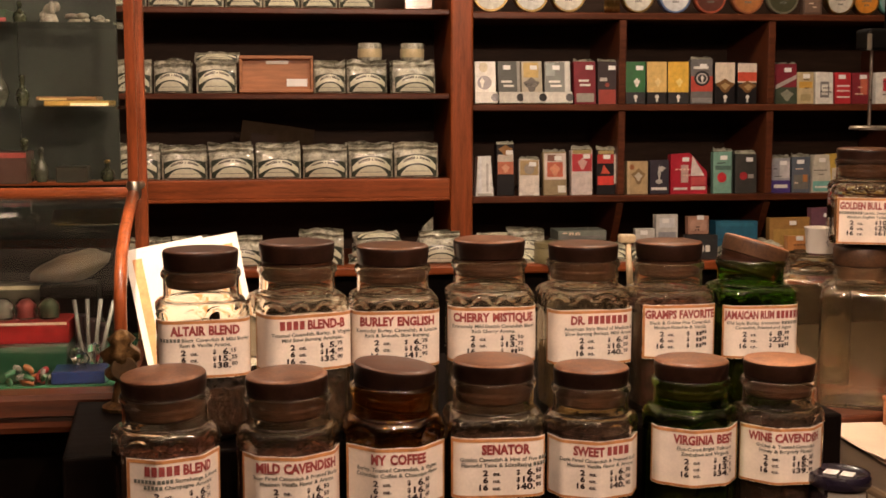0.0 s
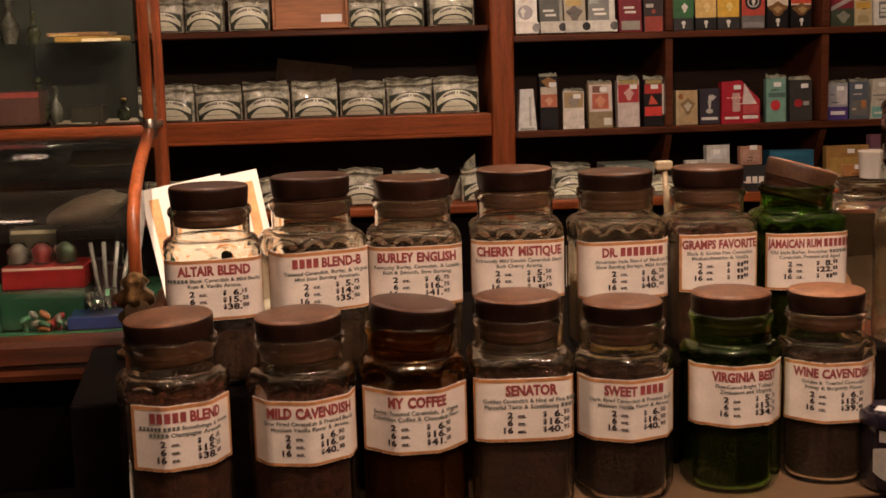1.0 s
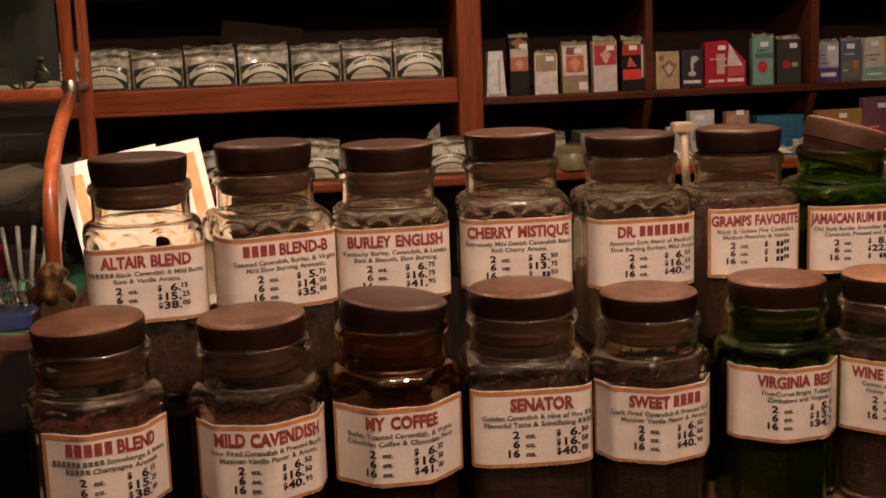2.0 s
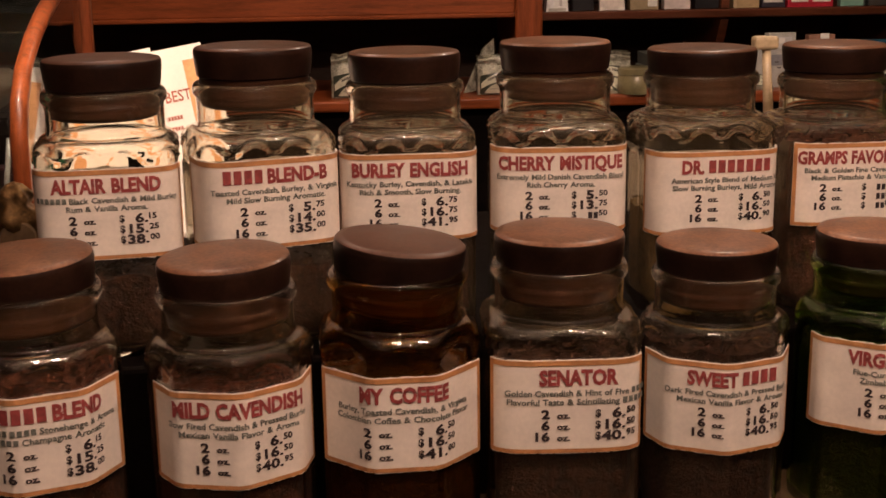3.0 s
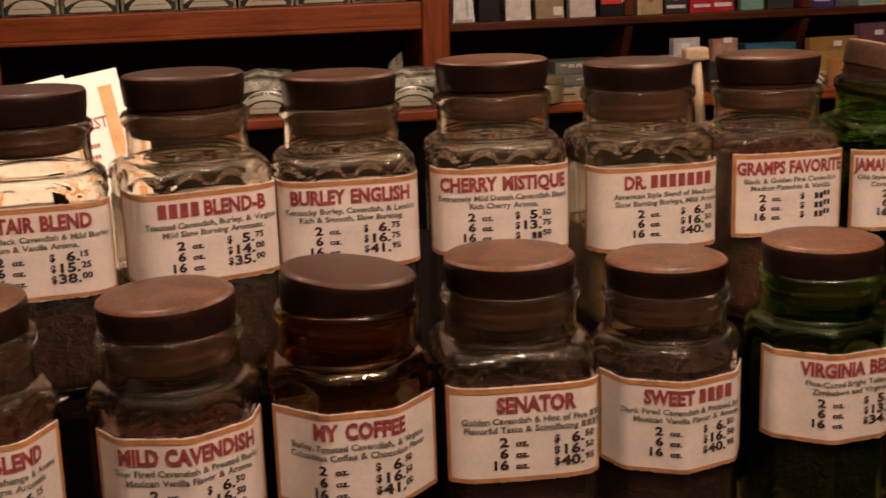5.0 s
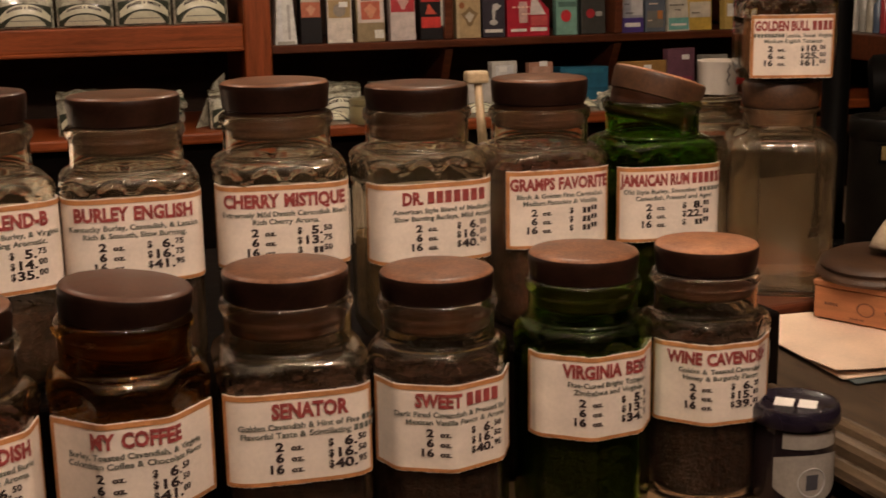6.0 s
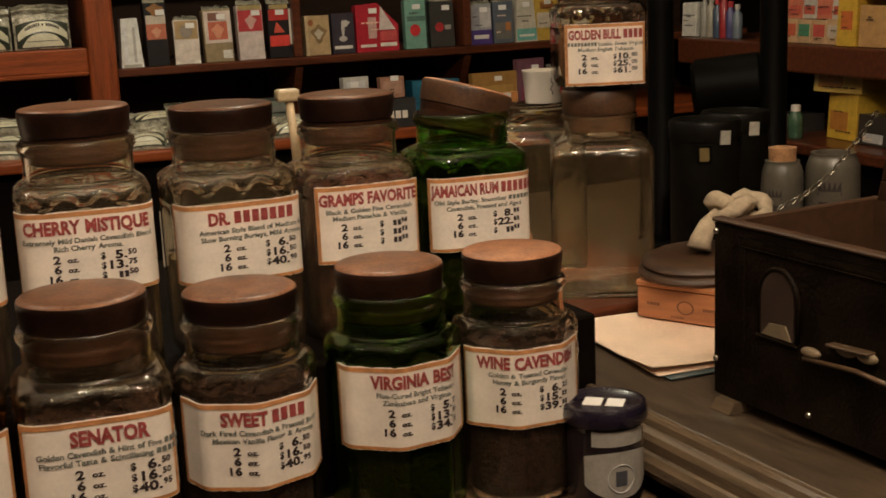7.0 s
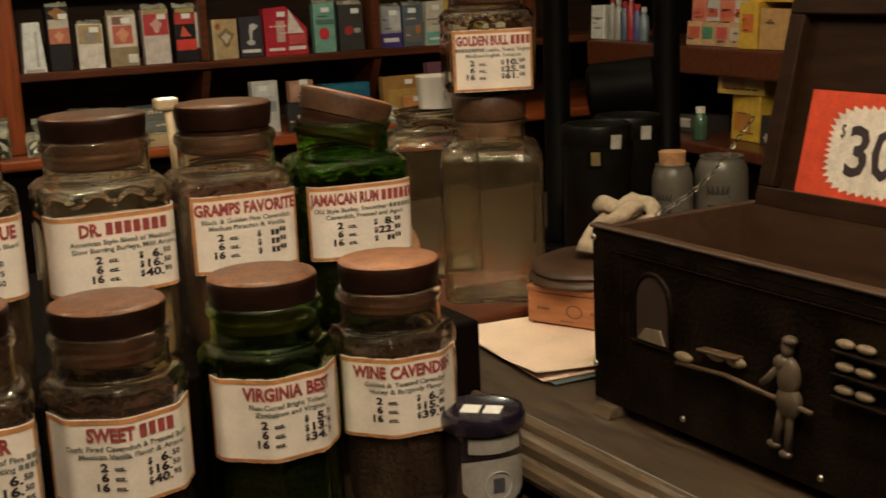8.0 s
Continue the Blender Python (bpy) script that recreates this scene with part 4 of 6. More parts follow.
for y, z in ((-0.005, 0.234), (-0.005, 0.062), (-0.178, 0.033), (-0.400, 0.030)):
    part("nail_head", lathe([(0.0042, 0), (0.0042, 0.001), (0.003, 0.003), (0, 0.004)], 12), NICKEL, chest, "small bright nail head", pose(-0.0001, y, z, 0, -90, 0), smooth=60)
# relief on the front: an arched oven, a long peel with loaves, a rack
arch = [(-0.124 - 0.034 * math.cos(radians(180 * k / 14)), 0.165 + 0.040 * math.sin(radians(180 * k / 14))) for k in range(15)]
arch = [(-0.158, 0.118)] + arch + [(-0.090, 0.118)]
part("oven_arch", tube([(-0.001, y, z) for y, z in arch], 0.0038, 8), CHEST_WOOD, chest, "carved arch of an oven", smooth=180)
part("oven_mouth", plate([(y * 0.86 - 0.0165, z) for y, z in arch], 0.002, axis="x"), card(0.035, 0.017, 0.009, 0.7), chest, m=pose(-0.0026, 0, 0))
part("oven_hearth", plate([(-0.150, 0.119), (-0.098, 0.119), (-0.112, 0.135), (-0.140, 0.137)], 0.002, axis="x"), card(0.20, 0.15, 0.09, 0.6), chest, "pale carved hearth", pose(-0.0052, 0, 0))
part("oven_shelf", box(-0.005, 0, -0.160, -0.085, 0.112, 0.117, 0.002, 2), CHEST_WOOD, chest)
part("carved_frame", box(-0.0018, 0, -L_ + 0.02, -0.05, 0.222, 0.236, 0.003, 2), CHEST_WOOD, chest)
part("carved_frame", box(-0.0018, 0, -0.062, -0.050, 0.05, 0.222, 0.001), CHEST_WOOD, chest)
part("peel", tube([(-0.008, -0.176, 0.106), (-0.008, -0.26, 0.112), (-0.010, -0.33, 0.108), (-0.010, -0.395, 0.104)], 0.0032, 8), card(0.10, 0.055, 0.022, 0.6), chest, "carved wooden peel", smooth=180)
part("peel_blade", box(-0.016, -0.001, -0.29, -0.225, 0.121, 0.1245, 0.001), card(0.08, 0.045, 0.02, 0.6), chest, m=pose(0, 0, 0, -3, 0, 0))


def loaf(y, z, s=1.0):
    bm = bmesh.new()
    bmesh.ops.create_uvsphere(bm, u_segments=12, v_segments=8, radius=1.0)
    for v in bm.verts:
        k = 1 + 0.08 * noise.noise(v.co * 3 + Vector((y * 40, z * 40, 0)))
        v.co = Vector((v.co.x * 0.006 * k, v.co.y * 0.016 * s * k, v.co.z * 0.007 * s * k))
    part("loaf", bm, card(0.20, 0.145, 0.085, 0.55), chest, "pale carved loaf", pose(-0.006, y, z), smooth=180)


loaf(-0.186, 0.115)
loaf(-0.243, 0.131)
loaf(-0.275, 0.131)
for z in (0.19, 0.165, 0.14):
    part("rack_rail", box(-0.012, 0, -L_ + 0.03, -0.42, z - 0.011, z - 0.007, 0.001), CHEST_WOOD, chest)
    for y in (-0.435, -0.462):
        loaf(y, z, 0.8)

# the small carved baker is one plain shape
bm = bmesh.new()


def blob(bm, c, r):
    got = bmesh.ops.create_uvsphere(bm, u_segments=14, v_segments=10, radius=1.0)
    for v in got["verts"]:
        v.co = Vector((c[0] + v.co.x * r[0], c[1] + v.co.y * r[1], c[2] + v.co.z * r[2]))


blob(bm, (0, -0.002, 0.126), (0.010, 0.016, 0.024))
blob(bm, (-0.002, 0.006, 0.140), (0.008, 0.012, 0.010))
blob(bm, (0, 0, 0.158), (0.008, 0.008, 0.011))
blob(bm, (0, -0.003, 0.167), (0.008, 0.010, 0.006))
blob(bm, (0, -0.003, 0.098), (0.010, 0.018, 0.020))
tube([(-0.003, 0.008, 0.138), (-0.007, 0.020, 0.122), (-0.008, 0.030, 0.113)], 0.0045, 8, bm)
tube([(0, 0.005, 0.09), (0, 0.010, 0.07), (0, 0.014, 0.046)], 0.0062, 8, bm)
tube([(0, -0.006, 0.09), (0, -0.004, 0.068), (0, -0.003, 0.040)], 0.0052, 8, bm)
blob(bm, (-0.002, 0.017, 0.044), (0.006, 0.010, 0.005))
blob(bm, (-0.002, -0.001, 0.037), (0.006, 0.009, 0.005))
fig = part("figurine", bm, card(0.075, 0.050, 0.027, 0.65), None, "", CH @ pose(-0.009, -0.358, 0.010), 180)
tagged(fig, "small painted carved figure in pale clothes on the chest front", "figurine")

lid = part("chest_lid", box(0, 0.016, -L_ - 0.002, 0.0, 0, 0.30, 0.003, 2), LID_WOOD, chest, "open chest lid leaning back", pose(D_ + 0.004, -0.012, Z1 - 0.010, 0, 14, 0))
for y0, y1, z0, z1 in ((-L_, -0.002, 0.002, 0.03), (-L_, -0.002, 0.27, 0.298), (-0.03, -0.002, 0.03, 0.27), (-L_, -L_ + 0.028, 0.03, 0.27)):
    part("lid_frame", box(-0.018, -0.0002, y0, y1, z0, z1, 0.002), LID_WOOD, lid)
sign = thing("price_card", CH @ pose(D_ + 0.004, -0.012, Z1 - 0.010, 0, 14, 0) @ pose(-0.008, -0.064, 0.020), "red price card with white starburst reading 30 dollars", "sign")
part("red_card", box(-0.001, 0.001, -0.28, 0.0, 0, 0.150), card(0.62, 0.07, 0.03), sign)
bm = bmesh.new()
burst = []
for k in range(96):
    a = 2 * math.pi * k / 96
    ca, sa = math.cos(a), math.sin(a)
    q = (abs(ca) ** 4 + abs(sa) ** 4) ** -0.25
    r = q * (1.0 if k % 2 else 0.90)
    burst.append((-0.14 + 0.100 * r * ca, 0.075 + 0.060 * r * sa))
part("starburst", plate(burst, 0.0006, axis="x"), card(0.74, 0.66, 0.56), sign, "white starburst", pose(-0.0018, 0, 0))
s = ([], [])
print_line(s, "$", 0.062, 0.090, 0.026, 0.7, "l", 0.0)
print_line(s, "30", 0.078, 0.042, 0.092, 0.95, "l", 0.02)
print_part("price", s, lambda u, v, l=0: (-0.0026, -u, v), INK, sign)
chain = thing("chain", CH, "thin steel chain holding the open lid", "chain")
p0, p1 = Vector((0.10, -0.008, Z1 + 0.004)), Vector((D_ - 0.005, -0.006, Z1 + 0.12))
for k in range(16):
    t = (k + 0.5) / 16
    c = p0.lerp(p1, t) + Vector((0, 0, -0.022 * math.sin(math.pi * t)))
    ring = [(0.0065 * math.cos(2 * math.pi * q / 10), 0.0035 * math.sin(2 * math.pi * q / 10), 0) for q in range(10)]
    part("link", tube(ring, 0.0011, 5, closed=True), DULL_STEEL, chain, m=pose(c.x, c.y, c.z, 90 * (k % 2), -35, 0))

# purple-lidded jar in front
pj = thing("sample_jar", COUNTER @ pose(0.966, 1.328, 0.850, 0, 0, -8) @ Matrix.Diagonal((1.144, 1.144, 1.238, 1)), "small dark glass jar with purple lid and silver label", "jar")
part("glass_body", lathe([(0, 0), (0.030, 0), (0.036, 0.004), (0.0375, 0.012), (0.0375, 0.070), (0.036, 0.076), (0.035, 0.078), (0.035, 0.083), (0, 0.083)], 40), card(0.015, 0.010, 0.012, 0.12), pj, smooth=50)
part("lid", lathe([(0.0385, 0.0795), (0.041, 0.080), (0.042, 0.082), (0.042, 0.091), (0.040, 0.095), (0.037, 0.0955), (0.035, 0.094), (0, 0.094)], 48), card(0.013, 0.009, 0.019, 0.25), pj, "dark purple screw lid", smooth=40)
bm = box(-0.014, 0.004, -0.012, 0.010, 0.0942, 0.0948)
part("sticker", bm, STICKER, pj, "white price sticker", pose(-0.006, 0, 0, 0, 0, -34))
part("sticker", box(-0.008, 0.009, -0.012, 0.010, 0.0942, 0.0948), STICKER, pj, "white price sticker", pose(0.0075, -0.009, 0, 0, 0, -34))


def curved(width, z0, z1, r, shape=None, n=20):
    bm = bmesh.new()
    lo, hi = [], []
    for i in range(n + 1):
        a = (-width / 2 + width * i / n) / r
        d = shape(2 * i / n - 1) if shape else 0
        lo.append(bm.verts.new((r * math.sin(a), -r * math.cos(a), z0 + d)))
        hi.append(bm.verts.new((r * math.sin(a), -r * math.cos(a), z1 - d * 0.4)))
    for i in range(n):
        bm.faces.new((lo[i], lo[i + 1], hi[i + 1], hi[i]))
    return bm


SILVER = card(0.34, 0.31, 0.27, 0.4)
part("seal_strip", curved(0.058, 0.0630, 0.0770, 0.0382), SILVER, pj, "pale paper seal strip")
part("label", curved(0.074, 0.014, 0.058, 0.0380, lambda q: 0.012 * abs(q) ** 2.2), SILVER, pj, "scalloped silver label")
part("crest", curved(0.012, 0.026, 0.040, 0.0384), card(0.06, 0.06, 0.07), pj)
part("crest_ring", tube([((0.0386) * math.sin(0.36 * math.cos(2 * math.pi * k / 24)), -0.0386 * math.cos(0.36 * math.cos(2 * math.pi * k / 24)), 0.033 + 0.013 * math.sin(2 * math.pi * k / 24)) for k in range(24)], 0.0006, 5, closed=True), card(0.5, 0.48, 0.48), pj)

# black weighing stand: two posts, a drum and a bed
scale_ = thing("weighing_machine", SIDE @ pose(1.80, 2.17, 0.8805, 0, 0, -42), "old black iron weighing machine with a drum", "scale")
for x in (-0.085, 0.130):
    part("post", lathe([(0.034, 0), (0.034, 0.02), (0.026, 0.03), (0.026, 0.90), (0.032, 0.91), (0.032, 0.93), (0, 0.94)], 20), BLACK_IRON, scale_, m=pose(x, 0.04, 0.012), smooth=40)
part("bed", box(-0.12, 0.20, -0.03, 0.10, 0, 0.012, 0.004, 2), BLACK_IRON, scale_)
part("drum", lathe([(0, -0.07), (0.05, -0.07), (0.060, -0.06), (0.060, 0.06), (0.05, 0.07), (0.0, 0.07)], 32), BLACK_IRON, scale_, m=pose(0.045, 0.075, 0.31, 0, 84, 0), smooth=40)
part("drum_bracket", box(0.025, 0.065, 0.055, 0.09, 0.0125, 0.27, 0.005), BLACK_IRON, scale_)

# pale jar lid or hat shape beside the upper row
disc = thing("wooden_disc", COUNTER @ pose(1.045, 1.722, 1.0115, 0, 0, 0), "pale round wooden disc standing on edge", "disc")
part("disc", lathe([(0, -0.012), (0.045, -0.012), (0.052, -0.007), (0.052, 0.007), (0.045, 0.012), (0, 0.012)], 32), CORK, disc, m=pose(0, 0, 0.0525, 90, 0, -30), smooth=40)

# meerschaum pipe rest between the jars
rest = thing("pipe_rest", COUNTER @ pose(0.756, 1.715, 1.0115), "pale bone pipe tool standing behind the jars", "tool")
part("stem", tube([(0.018, 0, 0.0), (0.012, 0, 0.12), (0.005, 0, 0.215), (0, 0, 0.278)], lambda t: 0.008 - 0.003 * t, 10), card(0.55, 0.42, 0.25, 0.5), rest, smooth=180)
part("head", box(-0.017, 0.013, -0.009, 0.009, 0.276, 0.292, 0.004, 2), card(0.55, 0.42, 0.25, 0.5), rest)

# flyers behind the upper row, a brass ornament beside
def flyer(x, y, z, w, h, lean, turn, roll, label, lines):
    f = thing("flyer", COUNTER @ pose(x, y, z, lean, 0, turn) @ pose(0, 0, 0, 0, roll, 0), label, "flyer", "flyers")
    part("sheet", box(-w / 2, w / 2, -0.0006, 0.0006, 0, h), WHITE_PAPER, f)
    part("border", box(-w / 2 + 0.012, -w / 2 + 0.030, -0.0014, -0.0008, 0.02, h - 0.02), card(0.72, 0.36, 0.16), f, "orange printed band")
    part("border", box(w / 2 - 0.030, w / 2 - 0.012, -0.0014, -0.0008, 0.02, h - 0.02), card(0.72, 0.36, 0.16), f, "orange printed band")
    part("border", box(-w / 2 + 0.03, w / 2 - 0.03, -0.0014, -0.0008, 0.02, 0.038), card(0.72, 0.36, 0.16), f, "orange printed band")
    s = ([], [])
    for text, v, hh in lines:
        print_line(s, text, 0.01, v, hh, 0.8, "c", 0.01)
    tagged(print_part("print", s, lambda u, v, l=0: (u, -0.0015, v), card(0.36, 0.10, 0.06), f), kind="stuff")
    return f


flyer(-0.008, 2.050, 1.0115, 0.15, 0.260, -6, 2, -10, "white flyer with orange band propped behind the jars", (("FIRST", 0.20, 0.022), ("~9", 0.17, 0.008)))
flyer(0.058, 2.075, 1.0115, 0.15, 0.264, -6, -3, -10, "white flyer with orange band propped behind the jars", (("~3 BEST", 0.19, 0.022), ("~9", 0.165, 0.008), ("~8", 0.150, 0.008)))
orn = thing("brass_ornament", COUNTER @ pose(-0.128, 1.80, 1.0115), "tarnished brass ornament with a pale disc", "ornament")
part("scrolled_body", lathe([(0.012, 0.05), (0.026, 0.056), (0.030, 0.066), (0.018, 0.078), (0.028, 0.088), (0.032, 0.100), (0.016, 0.112), (0.022, 0.122), (0.010, 0.136), (0, 0.140)], 28,
     shape=lambda a, r, z: r * (1 + 0.16 * math.sin(5 * a + z * 90) + 0.10 * noise.noise(Vector((math.sin(a) * 3, math.cos(a) * 3, z * 90))))), DULL_BRASS, orn, smooth=180)
part("disc", lathe([(0, -0.004), (0.020, -0.004), (0.022, 0), (0.020, 0.004), (0, 0.004)], 24), card(0.20, 0.13, 0.07), orn, "pale brown disc", pose(0.004, -0.022, 0.075, 90, 0, 0), smooth=40)
part("foot", lathe([(0, 0), (0.035, 0), (0.036, 0.006), (0.02, 0.015), (0.012, 0.05), (0, 0.052)], 24), DULL_BRASS, orn, smooth=40)


# ---- goods on the wall shelves ----
Y0 = 3.172


def pouch(x, z, w, h, deep=1, film=None, y=Y0, lean=6, group="tobacco pouches", label="clear pouch of tobacco with white arched label", tall=0.0):
    """A soft zip pouch: puffy body, folded top, an arched paper label."""
    p = thing("tobacco_pouch", WALL @ pose(x, y, z, -lean + random.uniform(-3, 3), 0, random.uniform(-7, 7)), label, "pouch", group)
    for d in range(deep):
        bm = bmesh.new()
        nu, nv = 12, 16
        hh = h + 0.004 * d + tall
        front, back = [], []
        sd = random.random() * 50
        for j in range(nv + 1):
            for i in range(nu + 1):
                u, v = i / nu * 2 - 1, j / nv
                puff = (1 - abs(u) ** 3) * (0.25 + 0.75 * math.sin(math.pi * min(1, v * 1.15 + 0.08)))
                wr = noise.noise(Vector((u * 2.5, v * 4, sd)))
                yy = -0.016 * puff - 0.005 * wr * (1 - u * u) - (0.007 * math.sin(v * 38 + 2 * wr) if v > 0.72 else 0)
                xx = u * w / 2 * (1 - 0.05 * (v > 0.8) * wr)
                zz = v * hh + 0.009 * noise.noise(Vector((u * 1.6, 7, sd))) * v * v
                front.append(bm.verts.new((xx, yy + 0.034 * d, zz)))
                back.append(bm.verts.new((xx, -yy * 0.3 + 0.012 + 0.034 * d, zz)))
        for j in range(nv):
            for i in range(nu):
                q = j * (nu + 1) + i
                bm.faces.new((front[q], front[q + 1], front[q + nu + 2], front[q + nu + 1]))
                bm.faces.new((back[q], back[q + nu + 1], back[q + nu + 2], back[q + 1]))
        rim = [i for i in range(nu + 1)] + [j * (nu + 1) + nu for j in range(1, nv + 1)] + [nv * (nu + 1) + i for i in range(nu - 1, -1, -1)] + [j * (nu + 1) for j in range(nv - 1, 0, -1)]
        for a, b in zip(rim, rim[1:] + rim[:1]):
            bm.faces.new((front[b], front[a], back[a], back[b]))
        bmesh.ops.recalc_face_normals(bm, faces=bm.faces)
        part("bag", bm, film or (FILM if d == 1 else FILM_WHITE), p, "crinkled clear plastic bag", smooth=70)
    # a dark printed ground, the white arch with its print, and the cream field under it
    def face(u, v, lift):
        q = 2 * u / w
        puff = (1 - abs(q) ** 3) * (0.25 + 0.75 * math.sin(math.pi * min(1, v / h * 1.15 + 0.08)))
        return (u, -0.016 * puff - 0.0042 - lift, v)

    def field(lower, upper, half, lift, n=14):
        bm = bmesh.new()
        rows = []
        for k in range(4):
            row = []
            for i in range(n + 1):
                u = i / n * 2 - 1
                row.append(bm.verts.new(face(u * w * half, h * drop * (lower(u) + (upper(u) - lower(u)) * k / 3), lift)))
            rows.append(row)
        for a, b in zip(rows, rows[1:]):
            for i in range(n):
                bm.faces.new((a[i], a[i + 1], b[i + 1], b[i]))
        return bm
    up, drop = random.uniform(-0.04, 0.06), random.uniform(0.80, 0.98)
    lab = part("label", field(lambda u: 0.03, lambda u: 0.56 + 0.10 * (1 - u * u) + up, 0.46, 0.0), PANEL_DARK, p, "dark printed label", smooth=180)
    part("arch_band", field(lambda u: 0.18 + 0.21 * (1 - u * u) + up, lambda u: 0.34 + 0.29 * (1 - abs(u) ** 2.4) + up, 0.44, 0.0010), POUCH_LABEL, lab, "white arched band", smooth=180)
    part("cream_field", field(lambda u: 0.05, lambda u: 0.07 + 0.27 * (1 - abs(u) ** 3) + up, 0.37, 0.0013), POUCH_LABEL, lab, "cream lower field", smooth=180)
    bm = bmesh.new()
    n = 26
    for i in range(4, n - 4):
        if i in (12, 14):
            continue
        u0, u1 = (i / n * 2 - 1), ((i + 0.72) / n * 2 - 1)
        v0, v1 = (h * drop * (0.285 + 0.235 * (1 - u * u) + up) for u in (u0, u1))
        t = h * drop * (0.075 if i != 13 else 0.06)
        bm.faces.new([bm.verts.new(face(a * w * 0.44, b, 0.0016)) for a, b in ((u0, v0), (u1, v1), (u1, v1 + t), (u0, v0 + t))])
    tagged(part("arched_print", bm, INK, lab), kind="stuff")
    part("line_print", field(lambda u: 0.17, lambda u: 0.185, 0.28, 0.0017), INK_GREEN, lab)
    return p


def carton(x0, x1, z, h, colour, panels=(), depth=0.03, y=Y0, lean=3, turn=0, sticker=True, label="small printed tobacco carton", shape=None, m0=None, tray=None, flap=0.0, fine_print=True):
    """A small printed pack. panels: (u0, u1, v0, v1, colour) in parts of its width and height."""
    w = x1 - x0
    place = (m0 or WALL) @ pose((x0 + x1) / 2, y, z, -lean, 0, turn or random.uniform(-5, 5))
    p = thing("tobacco_pack", place, label, "pack", "tobacco packs")
    if shape == "wedge":
        bm = plate([(-w / 2, 0), (w / 2, 0), (w / 2, h * 0.55), (w * 0.02, h), (-w / 2, h)], depth)
    elif shape == "taper":
        bm = plate([(-w / 2, 0), (w / 2, 0), (w * 0.36, h), (-w * 0.36, h)], depth)
    else:
        bm = box(-w / 2, w / 2, 0, depth, 0, h, 0.0012)
    for v in bm.verts:
        if v.co.z > h * 0.5:
            v.co.z += 0.004 * noise.noise(Vector((x0 * 90 + v.co.x * 30, z * 7, 0)))
            v.co.y += 0.003 * abs(noise.noise(Vector((x0 * 70 + v.co.x * 40, z * 9, 4))))
    part("carton", bm, card(*colour), p)
    if flap and shape is None:
        bm = bmesh.new()
        n = 7
        rows = [[], [], []]
        for i in range(n + 1):
            u = i / n * 2 - 1
            up = flap * (0.75 + 0.5 * noise.noise(Vector((u * 2.5, x0 * 60, 2))))
            for k in range(3):
                rows[k].append(bm.verts.new((u * w * (0.49 - 0.02 * k), depth * (0.1 + 0.35 * k) + 0.004 * noise.noise(Vector((u * 3, k, x0 * 50))), h - 0.002 + up * math.sin(math.pi * (0.05 + 0.45 * k)))))
        for a, b in zip(rows, rows[1:]):
            for i in range(n):
                bm.faces.new((a[i], a[i + 1], b[i + 1], b[i]))
        part("film_top", bm, FILM_WHITE, p, "crumpled clear film", smooth=180)
    for k, (u0, u1, v0, v1, c, *form) in enumerate(panels):
        x_0, x_1, z_0, z_1 = -w / 2 + u0 * w, -w / 2 + u1 * w, v0 * h, v1 * h
        if not form:
            bm = box(x_0, x_1, -0.0007 - 0.0003 * k, 0.0004, z_0, z_1)
        else:
            if form[0] == "disc":
                ring = [((x_0 + x_1) / 2 + (x_1 - x_0) / 2 * math.cos(2 * math.pi * q / 18), (z_0 + z_1) / 2 + (z_1 - z_0) / 2 * math.sin(2 * math.pi * q / 18)) for q in range(18)]
            elif form[0] == "peak":
                ring = [(x_0, z_0), (x_1, z_0), (x_1 * 0.35 + x_0 * 0.65, z_1), (x_0 * 0.75 + x_1 * 0.25, z_1)]
            elif form[0] == "slant":
                ring = [(x_0, z_0), (x_1, z_0 + (z_1 - z_0) * 0.72), (x_1, z_1), (x_0, z_0 + (z_1 - z_0) * 0.28)]
            else:
                ring = [((x_0 + x_1) / 2 + (x_1 - x_0) / 2 * math.cos(a) * (1 + 0.3 * math.sin(3 * a)), (z_0 + z_1) / 2 + (z_1 - z_0) / 2 * math.sin(a) * (1 + 0.25 * math.cos(4 * a))) for a in (2 * math.pi * q / 20 for q in range(20))]
            bm = plate(ring, 0.0006)
            bmesh.ops.translate(bm, verts=bm.verts, vec=(0, -0.0010 - 0.0003 * k, 0))
        part("printed_panel", bm, card(*c), p)
    if fine_print:
        q, rnd = ([], []), random.Random(int(x0 * 1000) + int(z * 100))
        for k in range(2):
            v, c, hw = h * rnd.uniform(0.15, 0.75), w * rnd.uniform(-0.15, 0.15), w * rnd.uniform(0.12, 0.34)
            for b in range(rnd.randint(2, 5)):
                n, u0 = len(q[0]), c - hw + b * hw * 0.42
                if u0 + hw * 0.3 < w * 0.46:
                    q[0].extend(((u0, v), (u0 + hw * 0.3, v), (u0 + hw * 0.3, v + 0.0035), (u0, v + 0.0035)))
                    q[1].append((n, n + 1, n + 2, n + 3))
        bright = sum(colour) > 0.7
        tagged(print_part("small_print", q, lambda u, v, l=0: (u, -0.0035, v), INK if bright else CREAM_PAPER, p), kind="stuff")
    if sticker:
        sx = random.uniform(-0.1, 0.25) * w
        part("price_sticker", box(sx - 0.011, sx + 0.011, -0.0032, -0.0022, h * 0.80, h * 0.80 + 0.013), STICKER, p, "white price sticker")
    if tray:
        part("tray_lip", box(-w * 0.54, w * 0.54, -0.020, -0.017, 0, h * tray[0], 0.001), card(*tray[1]), p)
